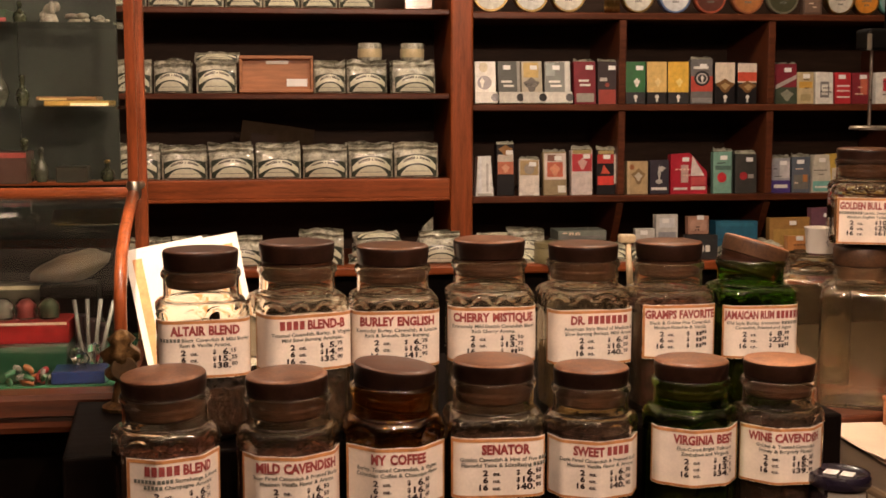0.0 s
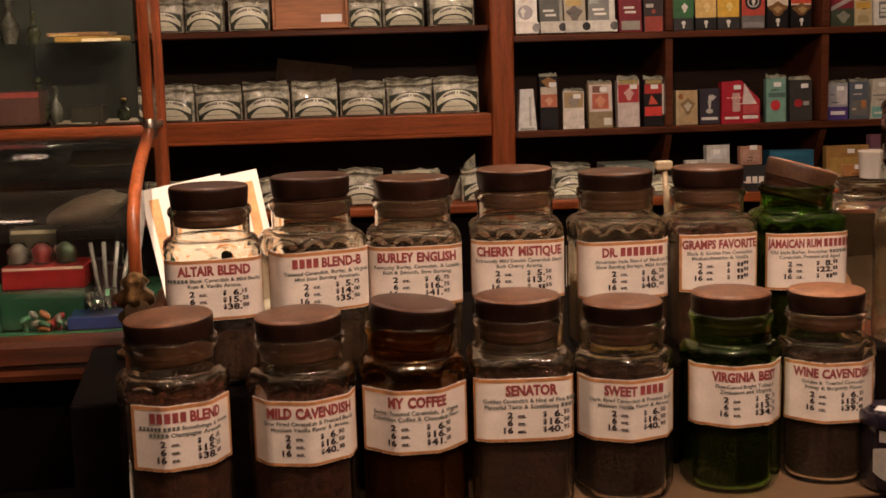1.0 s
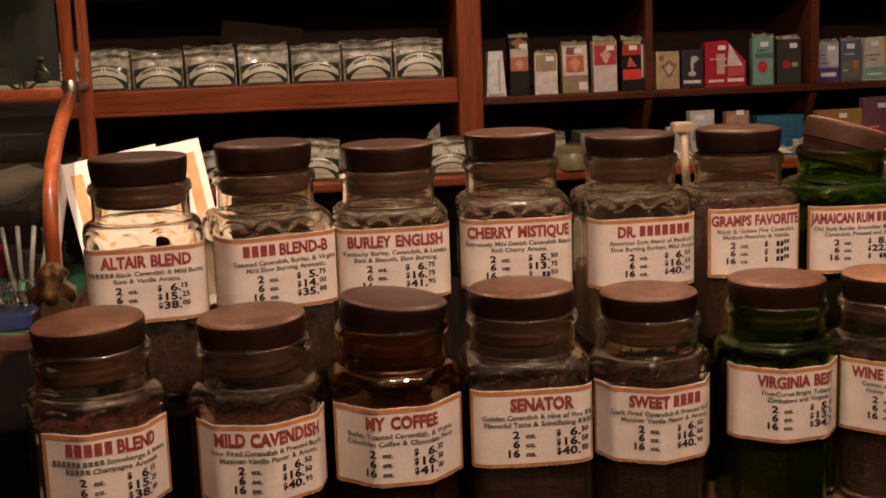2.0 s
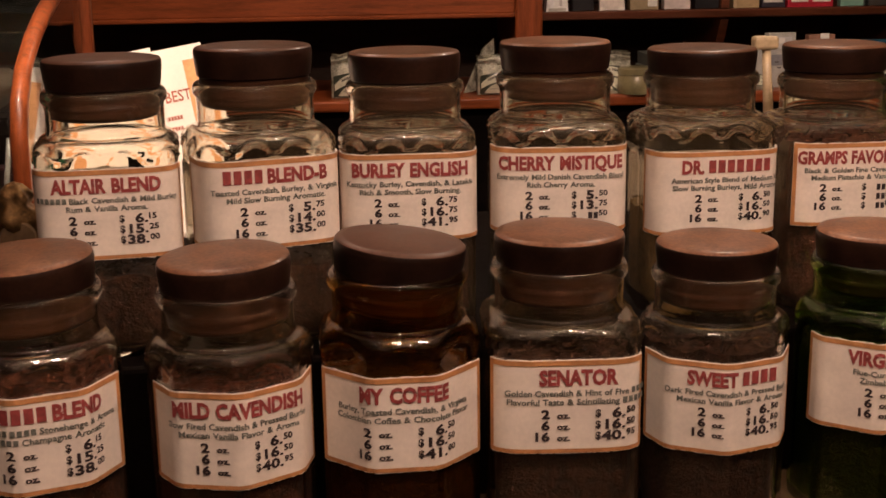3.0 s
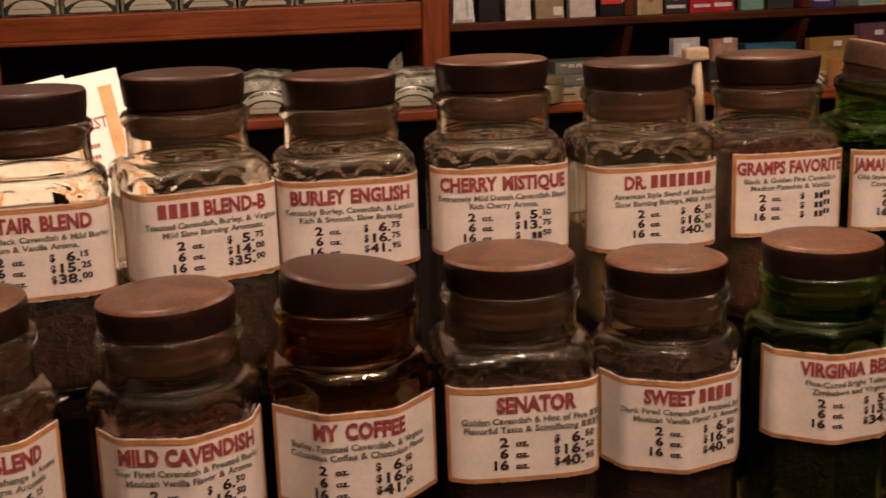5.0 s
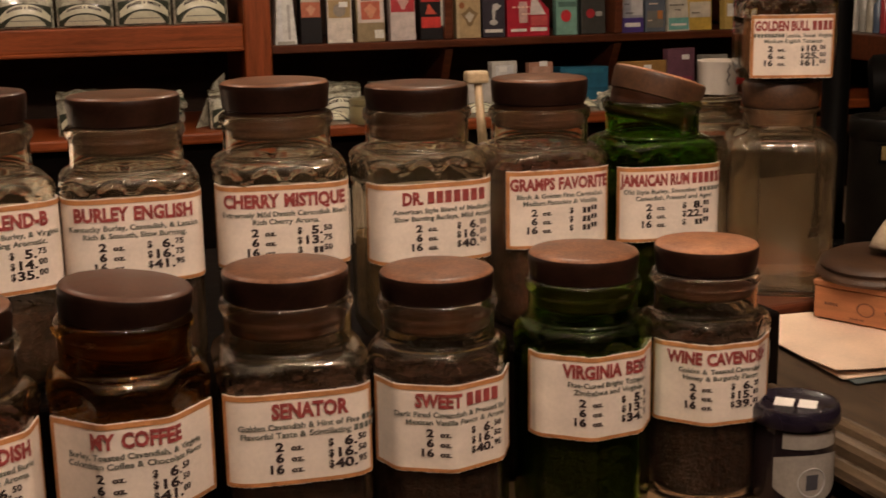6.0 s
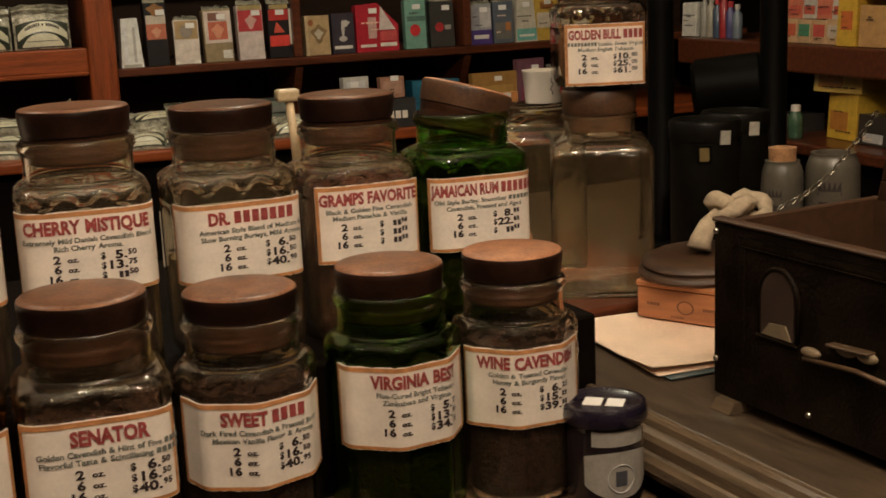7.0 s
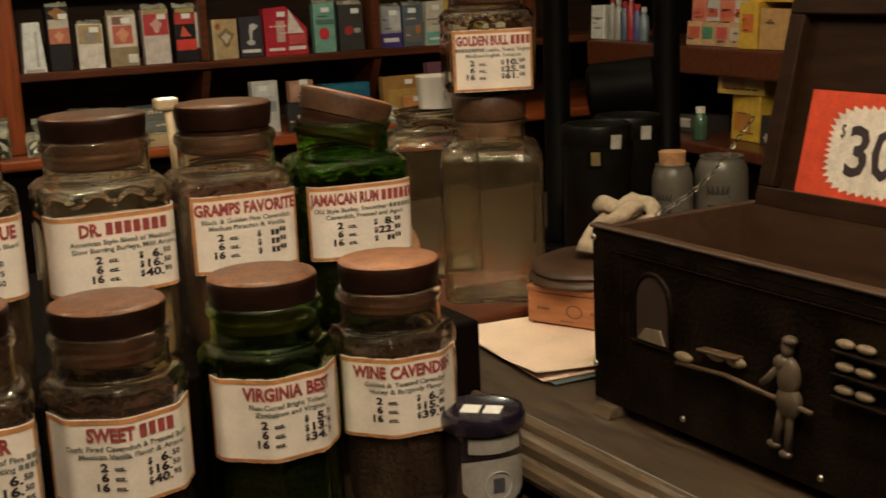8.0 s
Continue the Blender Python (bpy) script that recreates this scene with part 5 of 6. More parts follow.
        part("tray_spot", lathe([(0.012, 0), (0.012, 0.002), (0, 0.0022)], 14), card(*tray[2]), p, m=pose(w * 0.42, -0.0202, h * tray[0] * 0.5, 90, 0, 0))
    return p


GREY, BLACK, WHITE_, RED, CREAM, GOLD = (0.22, 0.21, 0.20), (0.03, 0.027, 0.027), (0.78, 0.75, 0.68), (0.50, 0.03, 0.04), (0.55, 0.45, 0.26), (0.62, 0.36, 0.07)
DEEP_RED, BLUE, TEAL = (0.22, 0.02, 0.03), (0.05, 0.30, 0.50), (0.16, 0.36, 0.31)

# left bay, four rows
for k in range(9):
    x = -0.575 - 0.135 + k * 0.136
    if x < 0.45:
        pouch(x, 1.263, 0.130, 0.096 + 0.004 * (k % 3), deep=3)
for x, w, h, f in ((-0.445, 0.11, 0.085, None), (-0.332, 0.105, 0.085, None), (-0.205, 0.115, 0.088, None), (0.122, 0.092, 0.080, None), (0.232, 0.118, 0.085, None), (0.372, 0.128, 0.085, None),
                   (-0.60, 0.12, 0.085, None), (-0.74, 0.12, 0.085, None)):
    pouch(x, 1.513, w, h + 0.012, deep=2)
pouch(-0.205, 1.604, 0.13, 0.03, 1, FILM_WHITE, Y0 + 0.02, 25, label="folded clear pouch lying on another")
tray = thing("wooden_tray", WALL @ pose(-0.033, Y0, 1.514, -6, 0, 0), "brown wooden tray propped on the shelf", "tray")
part("back", box(-0.105, 0.105, 0.012, 0.020, 0, 0.106, 0.003), CEDAR, tray)
part("frame", box(-0.107, 0.107, -0.008, 0.012, 0, 0.010, 0.002), CEDAR, tray)
part("frame", box(-0.107, 0.107, -0.008, 0.012, 0.098, 0.108, 0.002), CEDAR, tray)
part("frame", box(-0.107, -0.099, -0.008, 0.012, 0.0102, 0.0978, 0.002), CEDAR, tray)
part("frame", box(0.099, 0.107, -0.008, 0.012, 0.0102, 0.0978, 0.002), CEDAR, tray)
part("paper_tag", box(0.03, 0.09, 0.009, 0.0115, 0.02, 0.042), STICKER, tray, "white paper tag")
part("paper_tag", box(-0.03, 0.035, 0.009, 0.0115, 0.085, 0.095), card(*CREAM), tray, "cream paper tag")
for x in (0.245, 0.372):
    c = thing("small_tin", WALL @ pose(x, Y0 + 0.06, 1.607), "small pale round tin standing behind the pouches", "tin", "small tins")
    part("body", lathe([(0, 0), (0.034, 0), (0.036, 0.003), (0.036, 0.05), (0.033, 0.054), (0, 0.055)], 24), FILM_WHITE, c, smooth=40)
    part("label", lathe([(0.0364, 0.012), (0.0366, 0.013), (0.0366, 0.036), (0.0364, 0.037)], 24), card(*CREAM), c, smooth=40)
    part("crate", box(-0.05, 0.05, 0.0, 0.06, -0.093, -0.0005, 0.002), SHADED_DARK_WOOD, c)
for k in range(8):
    pouch(-0.62 + k * 0.109 + 0.06, 1.759, 0.104, 0.09, deep=2)
carton(0.345, 0.425, 1.759, 0.10, (0.30, 0.15, 0.07), ((0.15, 0.85, 0.1, 0.5, (0.35, 0.18, 0.09)),), label="brown paper packet on the shelf")
DIM_CARD = material("dim_brown_card", (0.050, 0.034, 0.021), 0.9, spec=0.05, vary=0.25, scale=40, bump=0.05)
card_back = thing("display_card", WALL @ pose(-0.16, 3.30, 1.262, -10, 8, 0), "dim brown display card leaning behind the pouches", "card")
part("sheet", box(0, 0.22, 0, 0.002, 0, 0.175), DIM_CARD, card_back)
part("printed_panel", box(0.03, 0.11, -0.001, 0, 0.09, 0.14), SHADE_WOOD, card_back)
# lowest row of the left bay
for x, w, h in ((-0.52, 0.13, 0.09), (-0.40, 0.11, 0.088), (-0.27, 0.13, 0.09), (-0.14, 0.12, 0.09), (0.09, 0.13, 0.105), (0.44, 0.12, 0.095), (-0.66, 0.12, 0.09)):
    pouch(x, 1.0125, w, h, 2, y=Y0 - 0.07, lean=8)
for k in range(3):
    pouch(0.24 + 0.01 * k, 1.0125 + 0.032 * k, 0.14, 0.06, 1, FILM_WHITE, 3.12, 72, label="silvery film pouch lying flat in a stack")
bm = plate([(-0.04, 0), (0.05, 0.01), (0.055, 0.13), (0.02, 0.105)], 0.003)
tagged(part("folded_bag", bm, FILM_WHITE, None, "", WALL @ pose(0.385, 3.16, 1.0125, -5, 0, 25)), "upright folded clear plastic bag", "bag")

# right bay, upper row of packs
S2 = 1.4805
INKY, PINKISH, LEAF = (0.012, 0.011, 0.012), (0.70, 0.60, 0.56), (0.20, 0.10, 0.035)
LIP = (0.26, (0.62, 0.59, 0.52), (0.010, 0.009, 0.009))
carton(0.555, 0.618, S2, 0.130, (0.80, 0.77, 0.70), ((0.12, 0.80, 0.34, 0.66, (0.26, 0.24, 0.25), "disc"), (0.20, 0.62, 0.74, 0.97, (0.62, 0.55, 0.38), "disc"), (0.25, 0.45, 0.40, 0.60, WHITE_, "leaf")), lean=10, tray=LIP,
       flap=0.006, fine_print=False, sticker=False, label="slanted white tobacco pack in a pale display tray")
carton(0.626, 0.694, S2, 0.130, (0.075, 0.078, 0.066), ((0.15, 0.62, 0.50, 0.55, WHITE_), (0.24, 0.70, 0.40, 0.45, WHITE_), (0.86, 1.0, 0.0, 1.0, (0.30, 0.29, 0.25))), lean=10, tray=LIP, flap=0.006, fine_print=False,
       label="slanted dark grey tobacco pack in a display tray")
carton(0.698, 0.762, S2, 0.130, (0.50, 0.44, 0.33), ((0.10, 0.82, 0.62, 0.97, (0.62, 0.44, 0.16)), (0.14, 0.80, 0.30, 0.60, (0.15, 0.13, 0.11), "leaf"), (0.24, 0.70, 0.42, 0.47, WHITE_)), lean=10, tray=LIP, flap=0.006, fine_print=False,
       label="slanted gold and grey tobacco pack in a tray")
carton(0.768, 0.846, S2, 0.130, (0.58, 0.56, 0.50), ((0.0, 0.78, 0.28, 0.98, (0.13, 0.14, 0.125)), (0.05, 0.40, 0.66, 0.96, (0.26, 0.30, 0.27)), (0.16, 0.60, 0.50, 0.55, WHITE_), (0.22, 0.66, 0.40, 0.45, WHITE_)), lean=10, tray=LIP, flap=0.006,
       fine_print=False, label="slanted grey tobacco pack with white margin in a tray")
carton(0.858, 0.926, S2, 0.130, (0.20, 0.012, 0.022), ((0.22, 0.68, 0.52, 0.57, WHITE_), (0.26, 0.74, 0.42, 0.47, WHITE_), (0.1, 0.9, 0.05, 0.25, (0.34, 0.32, 0.27))), lean=8, flap=0.014, fine_print=False, label="dark red tobacco pack with grey base")
carton(0.930, 0.988, S2, 0.128, (0.026, 0.012, 0.012), ((0.06, 0.96, 0.0, 0.34, (0.33, 0.045, 0.03)), (0.12, 0.50, 0.54, 0.62, (0.5, 0.46, 0.42)), (0.40, 0.62, 0.40, 0.50, (0.3, 0.05, 0.03), "disc")), lean=4, flap=0.014, fine_print=False,
       label="black tobacco pack with red base")
for x0, x1, c, pc in ((1.018, 1.078, (0.018, 0.13, 0.030), WHITE_), (1.084, 1.146, (0.70, 0.47, 0.16), (0.80, 0.62, 0.28)), (1.150, 1.214, (0.74, 0.44, 0.05), (0.85, 0.66, 0.22))):
    carton(x0, x1, S2, 0.128, INKY, ((0.0, 1.0, 0.28, 1.0, c), (0.42, 0.70, 0.42, 0.60, pc, "leaf"), (0.40, 0.60, 0.12, 0.22, WHITE_, "disc"), (0.46, 0.54, 0.05, 0.13, WHITE_)), lean=5, fine_print=False, sticker=c[1] < 0.2,
           label="tobacco pouch pack hung in a black holder")
carton(1.222, 1.290, S2, 0.136, (0.16, 0.15, 0.145), ((0.0, 1.0, 0.28, 0.62, (0.50, 0.07, 0.045)), (0.14, 0.86, 0.40, 0.74, INKY, "disc"), (0.24, 0.76, 0.45, 0.69, (0.60, 0.56, 0.52), "disc"), (0.30, 0.70, 0.48, 0.66, INKY, "disc"), (0.44, 0.58, 0.50, 0.63, WHITE_, "leaf"),
        (0.05, 0.95, 0.03, 0.14, (0.26, 0.25, 0.24)), (0.12, 0.80, 0.78, 0.84, WHITE_)), flap=0.014, fine_print=False, label="red and grey tobacco pack with black disc")
carton(1.298, 1.362, S2, 0.126, INKY, ((0.0, 1.0, 0.50, 1.0, (0.74, 0.63, 0.50)), (0.08, 0.92, 0.30, 0.58, LEAF, "leaf"), (0.30, 0.70, 0.36, 0.50, (0.45, 0.30, 0.14), "leaf"), (0.40, 0.60, 0.12, 0.22, WHITE_, "disc"), (0.46, 0.54, 0.04, 0.13, WHITE_)), fine_print=False, sticker=False,
       label="cream pouch pack hung in a black holder")
carton(1.370, 1.432, S2, 0.124, INKY, ((0.0, 1.0, 0.52, 1.0, (0.74, 0.63, 0.52)), (0.0, 1.0, 0.56, 0.78, (0.62, 0.09, 0.05)), (0.08, 0.92, 0.30, 0.54, LEAF, "leaf"), (0.35, 0.75, 0.35, 0.48, (0.45, 0.30, 0.14), "leaf"), (0.40, 0.60, 0.12, 0.22, WHITE_, "disc"), (0.46, 0.54, 0.04, 0.13, WHITE_)),
       fine_print=False, sticker=False, label="cream and red pouch pack in a black holder")
carton(1.490, 1.560, S2, 0.122, (0.20, 0.012, 0.025), ((0.0, 1.0, 0.0, 0.42, (0.045, 0.06, 0.035)), (0.02, 0.98, 0.36, 0.74, (0.42, 0.38, 0.34), "slant"), (0.3, 0.8, 0.10, 0.34, (0.24, 0.24, 0.18), "leaf")), lean=5, flap=0.012, fine_print=False, label="dark red pack crossed by a pale band")
carton(1.562, 1.616, S2, 0.098, CREAM, ((0.1, 0.9, 0.5, 0.7, GOLD), (0.2, 0.8, 0.1, 0.3, (0.4, 0.32, 0.16))), label="small tan tobacco carton on the shelf")
carton(1.622, 1.680, S2, 0.098, WHITE_, ((0.25, 0.75, 0.2, 0.7, GREY), (0.32, 0.68, 0.28, 0.62, WHITE_)), label="white tobacco carton with oval print", sticker=False)
carton(1.686, 1.736, S2, 0.096, RED, ((0.1, 0.9, 0.55, 0.6, WHITE_), (0.1, 0.9, 0.4, 0.44, WHITE_), (0.1, 0.9, 0.2, 0.24, WHITE_)), label="red tobacco carton with white lines")
carton(1.740, 1.795, S2, 0.096, DEEP_RED, ((0.5, 0.9, 0.3, 0.8, (0.55, 0.14, 0.08)),), label="small dark red tobacco carton on the shelf")
carton(1.818, 1.878, S2, 0.098, WHITE_, ((0.4, 0.9, 0.4, 0.8, RED),), label="white tobacco carton with red disc", sticker=False)
# right bay, lower row
S1 = 1.2055
# the near-white upright panel is the foil's glare, set in as colour
carton(0.557, 0.612, S1, 0.122, (0.88, 0.87, 0.83), ((0.18, 0.34, 0.05, 0.95, (0.92, 0.92, 0.90)), (0.60, 0.72, 0.10, 0.80, (0.55, 0.53, 0.5)), (0.10, 0.90, 0.0, 0.06, (0.5, 0.48, 0.42))), sticker=False, shape="taper", fine_print=False, label="shiny white foil tobacco pack")
carton(0.622, 0.676, S1, 0.155, INKY, ((0.05, 0.95, 0.42, 0.66, (0.58, 0.19, 0.11)), (0.05, 0.95, 0.66, 0.80, (0.62, 0.55, 0.46)), (0.15, 0.85, 0.80, 0.97, (0.34, 0.17, 0.06), "leaf"), (0.30, 0.70, 0.46, 0.60, (0.68, 0.36, 0.24), "leaf")), flap=0.016, fine_print=False,
       label="black pack with orange-red and amber panel")
carton(0.690, 0.752, S1, 0.110, (0.76, 0.68, 0.60), ((0.05, 0.95, 0.56, 0.97, (0.42, 0.29, 0.13)), (0.25, 0.75, 0.58, 0.88, (0.30, 0.25, 0.20), "disc"), (0.0, 0.2, 0.0, 0.07, (0.85, 0.8, 0.7)), (0.75, 1.0, 0.0, 0.07, (0.85, 0.8, 0.7))), flap=0.014, fine_print=False, label="cream pack with amber top")
carton(0.766, 0.838, S1, 0.132, (0.33, 0.25, 0.14), ((0.04, 0.98, 0.36, 0.96, (0.70, 0.60, 0.54)), (0.16, 0.84, 0.42, 0.76, (0.56, 0.14, 0.08)), (0.30, 0.70, 0.46, 0.70, (0.68, 0.30, 0.18), "leaf"), (0.18, 0.55, 0.78, 0.93, (0.22, 0.10, 0.07)), (0.62, 0.95, 0.06, 0.22, WHITE_)), lean=6, flap=0.014,
       fine_print=False, label="tan pack with framed red picture")
carton(0.852, 0.918, S1, 0.138, PINKISH, ((0.03, 0.97, 0.52, 0.90, (0.50, 0.05, 0.06)), (0.32, 0.72, 0.58, 0.80, (0.66, 0.40, 0.36), "leaf"), (0.05, 0.95, 0.91, 0.99, (0.42, 0.33, 0.14))), flap=0.018, fine_print=False, label="pale pack with red top")
carton(0.930, 0.990, S1, 0.136, INKY, ((0.05, 0.90, 0.70, 0.90, (0.50, 0.04, 0.035)), (0.24, 0.72, 0.47, 0.66, (0.66, 0.10, 0.06), "peak"), (0.05, 0.90, 0.22, 0.42, (0.68, 0.055, 0.045)), (0.92, 1.0, 0.25, 0.90, (0.62, 0.58, 0.5)), (0.1, 0.9, 0.91, 0.99, (0.42, 0.33, 0.14))), flap=0.018,
       fine_print=False, label="black pack with bright red panels")
carton(1.026, 1.092, S1, 0.102, (0.50, 0.36, 0.19), ((0.26, 0.84, 0.34, 0.74, (0.26, 0.17, 0.08), "leaf"), (0.38, 0.70, 0.42, 0.64, (0.56, 0.50, 0.40), "leaf"), (0.12, 0.34, 0.74, 0.90, (0.34, 0.12, 0.04), "disc"), (0.0, 0.12, 0.0, 1.0, (0.60, 0.46, 0.27))), sticker=False, fine_print=False, label="tan carton with ornate print")
carton(1.098, 1.158, S1, 0.104, (0.035, 0.028, 0.040), ((0.42, 0.56, 0.34, 0.80, (0.55, 0.52, 0.48), "leaf"), (0.44, 0.80, 0.68, 0.82, (0.55, 0.52, 0.48), "leaf"), (0.30, 0.66, 0.30, 0.44, (0.55, 0.52, 0.48), "disc"), (0.08, 0.88, 0.12, 0.20, WHITE_)), sticker=False, fine_print=False, label="black tobacco carton with pale mark")
SHIP = carton(1.164, 1.280, S1, 0.124, (0.45, 0.02, 0.04), ((0.28, 0.48, 0.28, 0.72, (0.60, 0.40, 0.36)), (0.55, 0.95, 0.10, 0.18, WHITE_), (0.08, 0.45, 0.10, 0.16, WHITE_), (0.56, 0.96, 0.22, 0.42, (0.6, 0.1, 0.1))), shape="wedge", label="red ship-shaped display carton")
bm = plate([(0, 0), (0.045, 0), (0.006, 0.062)], 0.002)
part("paper_sail", bm, card(0.72, 0.62, 0.58), SHIP, m=pose(0.004, -0.004, 0.055))
carton(1.300, 1.362, S1, 0.130, (0.20, 0.38, 0.30), ((0.1, 0.9, 0.56, 0.66, (0.09, 0.17, 0.14)), (0.92, 1.0, 0.0, 1.0, (0.02, 0.03, 0.025)), (0.20, 0.66, 0.26, 0.50, (0.58, 0.03, 0.04), "disc")), flap=0.016, label="sea-green carton with a red apple-like mark")
carton(1.370, 1.440, S1, 0.122, (0.05, 0.05, 0.045), ((0.20, 0.56, 0.34, 0.54, (0.42, 0.03, 0.04), "disc"), (0.60, 0.85, 0.38, 0.48, (0.4, 0.38, 0.34))), flap=0.016, fine_print=False, label="small dark green tobacco carton on the shelf")
carton(1.486, 1.548, S1, 0.108, (0.36, 0.36, 0.38), ((0.0, 1.0, 0.0, 0.36, (0.07, 0.04, 0.20)), (0.15, 0.85, 0.14, 0.24, WHITE_), (0.45, 0.95, 0.42, 0.9, (0.55, 0.53, 0.52))), flap=0.016, label="grey pack with deep violet base")
carton(1.554, 1.612, S1, 0.112, (0.10, 0.12, 0.15), ((0.1, 0.9, 0.1, 0.5, (0.16, 0.15, 0.13)), (0.6, 0.85, 0.3, 0.5, (0.45, 0.18, 0.05))), flap=0.016, label="dark wrapped tobacco pack in film")
carton(1.618, 1.686, S1, 0.118, (0.60, 0.56, 0.46), ((0.05, 0.95, 0.03, 0.30, (0.18, 0.46, 0.40)), (0.15, 0.85, 0.12, 0.17, WHITE_)), shape="taper", label="white pack with sea-green base")
carton(1.680, 1.760, S1, 0.122, (0.62, 0.42, 0.08), ((0.1, 0.95, 0.28, 0.62, (0.7, 0.62, 0.5)), (0.25, 0.8, 0.70, 0.86, (0.35, 0.14, 0.04))), turn=8, y=Y0 + 0.012, label="yellow printed pack with white panel")
carton(1.79, 1.86, S1, 0.115, (0.5, 0.35, 0.10), ((0.1, 0.9, 0.3, 0.6, WHITE_),), label="small yellow tobacco pack on the shelf")


def round_tin(x, z, r, face, rim, label, deep=0.03, turn=0, y=Y0):
    t = thing("round_tin", WALL @ pose(x, y, z + r, 0, 0, turn), label, "tin", "round tins")
    part("body", lathe([(0, -deep), (r * 0.97, -deep), (r, -deep + 0.002), (r, 0), (r * 0.97, 0.003), (r * 0.90, 0.003), (r * 0.88, 0.001), (0, 0.001)], 36), rim, t, m=pose(0, 0, 0, 90, 0, 0), smooth=40)
    part("face", lathe([(r * 0.86, 0.0012), (r * 0.86, 0.002), (0, 0.0022)], 36), face, t, m=pose(0, 0, 0, 90, 0, 0), smooth=40)
    s = ([], [])
    for k, n in enumerate((5, 7, 4)):
        print_line(s, "~%d" % n, 0, r * (0.25 - 0.3 * k), r * 0.18, 0.9, "c", 0, r * 1.2)
    tagged(print_part("print", s, lambda u, v, l=0: (u, -0.0026, v), INK_GREEN, t), kind="stuff")
    return t


S3 = 1.7525
GOLD_RIM = material("gold_tin_rim", (0.60, 0.42, 0.16), 0.3, metal=1.0, vary=0.25, bump=0.05)
for x, r, c, rim in ((0.600, 0.056, (0.68, 0.66, 0.58), GOLD_RIM), (0.722, 0.053, (0.66, 0.66, 0.62), GOLD_RIM), (0.836, 0.053, (0.68, 0.64, 0.55), GOLD_RIM), (1.050, 0.050, (0.66, 0.63, 0.55), GOLD_RIM),
                     (1.166, 0.049, (0.64, 0.64, 0.64), card(0.10, 0.15, 0.28)), (1.276, 0.050, (0.10, 0.03, 0.02), card(0.35, 0.08, 0.04)), (1.394, 0.050, (0.42, 0.16, 0.05), card(0.30, 0.10, 0.04)),
                     (1.506, 0.050, (0.06, 0.06, 0.03), card(0.16, 0.15, 0.10)), (1.690, 0.045, (0.55, 0.51, 0.42), GOLD_RIM), (1.775, 0.042, (0.62, 0.24, 0.03), GOLD_RIM), (1.862, 0.045, (0.25, 0.36, 0.34), card(*TEAL))):
    round_tin(x, S3, r, card(*c), rim, "round tobacco tin standing on edge")
for k in range(4):
    round_tin(0.955 + 0.012 * k, S3, 0.045, GOLD_RIM, GOLD_RIM, "thin gold tin standing on edge", 0.009, 75)
carton(1.572, 1.632, S3, 0.075, (0.10, 0.06, 0.04), ((0.1, 0.9, 0.1, 0.9, (0.16, 0.10, 0.07)),), label="square dark brown tin with a sticker")

# lowest row of the right bay
for k in range(3):
    pouch(0.60 + 0.02 * k, 1.0125 + 0.028 * k, 0.15, 0.06, 1, FILM_WHITE if k else FILM, 3.13, 74, label="silvery film pouch lying flat in a stack")
pouch(0.70, 1.0125, 0.11, 0.10, 2, y=3.10, lean=8)
for k in range(3):
    carton(0.80, 0.95, 1.0125 + 0.030 * k, 0.028, (0.20, 0.22, 0.19), ((0.05, 0.95, 0.2, 0.5, GREY),), depth=0.10, y=3.12, lean=0, sticker=False, label="flat grey-green box in a stack")
can = thing("small_tin", WALL @ pose(0.765, 3.08, 1.0125), "low round olive tin on the counter shelf", "tin", "small tins")
part("body", lathe([(0, 0), (0.045, 0), (0.046, 0.004), (0.046, 0.04), (0.044, 0.043), (0.044, 0.046), (0.046, 0.047), (0.046, 0.06), (0.04, 0.063), (0, 0.063)], 28), card(0.26, 0.22, 0.11), can, smooth=40)
carton(1.035, 1.095, 1.0125, 0.095, (0.55, 0.52, 0.48), ((0.1, 0.9, 0.1, 0.3, BLUE),), y=3.10, label="small white and blue pack")
carton(1.105, 1.175, 1.0125, 0.135, (0.58, 0.56, 0.52), ((0.15, 0.85, 0.70, 0.92, (0.7, 0.7, 0.7)), (0.1, 0.9, 0.4, 0.6, (0.3, 0.3, 0.32))), y=3.12, label="white pack with grey print")
carton(1.185, 1.285, 1.0125, 0.075, BLACK, ((0.06, 0.94, 0.2, 0.8, (0.03, 0.03, 0.03)),), y=3.08, sticker=False, label="black rolling paper box with white marks")
s = ([], [])
print_line(s, "~3", 0, 0.012, 0.028, 1.0, "c", 0.03)
last_pack = [o for o in bpy.data.objects if o.get("label") == "black rolling paper box with white marks"][0]
tagged(print_part("marks", s, lambda u, v, l=0: (u + 0.0, -0.003, v + 0.012), WHITE_PAPER, last_pack), kind="stuff")
carton(1.195, 1.26, 1.089, 0.055, (0.42, 0.22, 0.15), ((0.1, 0.9, 0.2, 0.8, (0.5, 0.3, 0.22)),), y=3.09, label="small brown and red box on another")
carton(1.295, 1.425, 1.0125, 0.112, (0.02, 0.12, 0.20), ((0.0, 1.0, 0.45, 0.52, (0.015, 0.09, 0.15)), (0.1, 0.9, 0.85, 0.95, (0.03, 0.16, 0.24))), y=3.12, turn=-6, depth=0.08, sticker=False, label="bright blue box standing on the counter shelf")
carton(1.47, 1.60, 1.0125, 0.12, (0.36, 0.20, 0.06), ((0.1, 0.9, 0.1, 0.7, (0.45, 0.28, 0.08)),), y=3.13, label="amber pack in clear film")
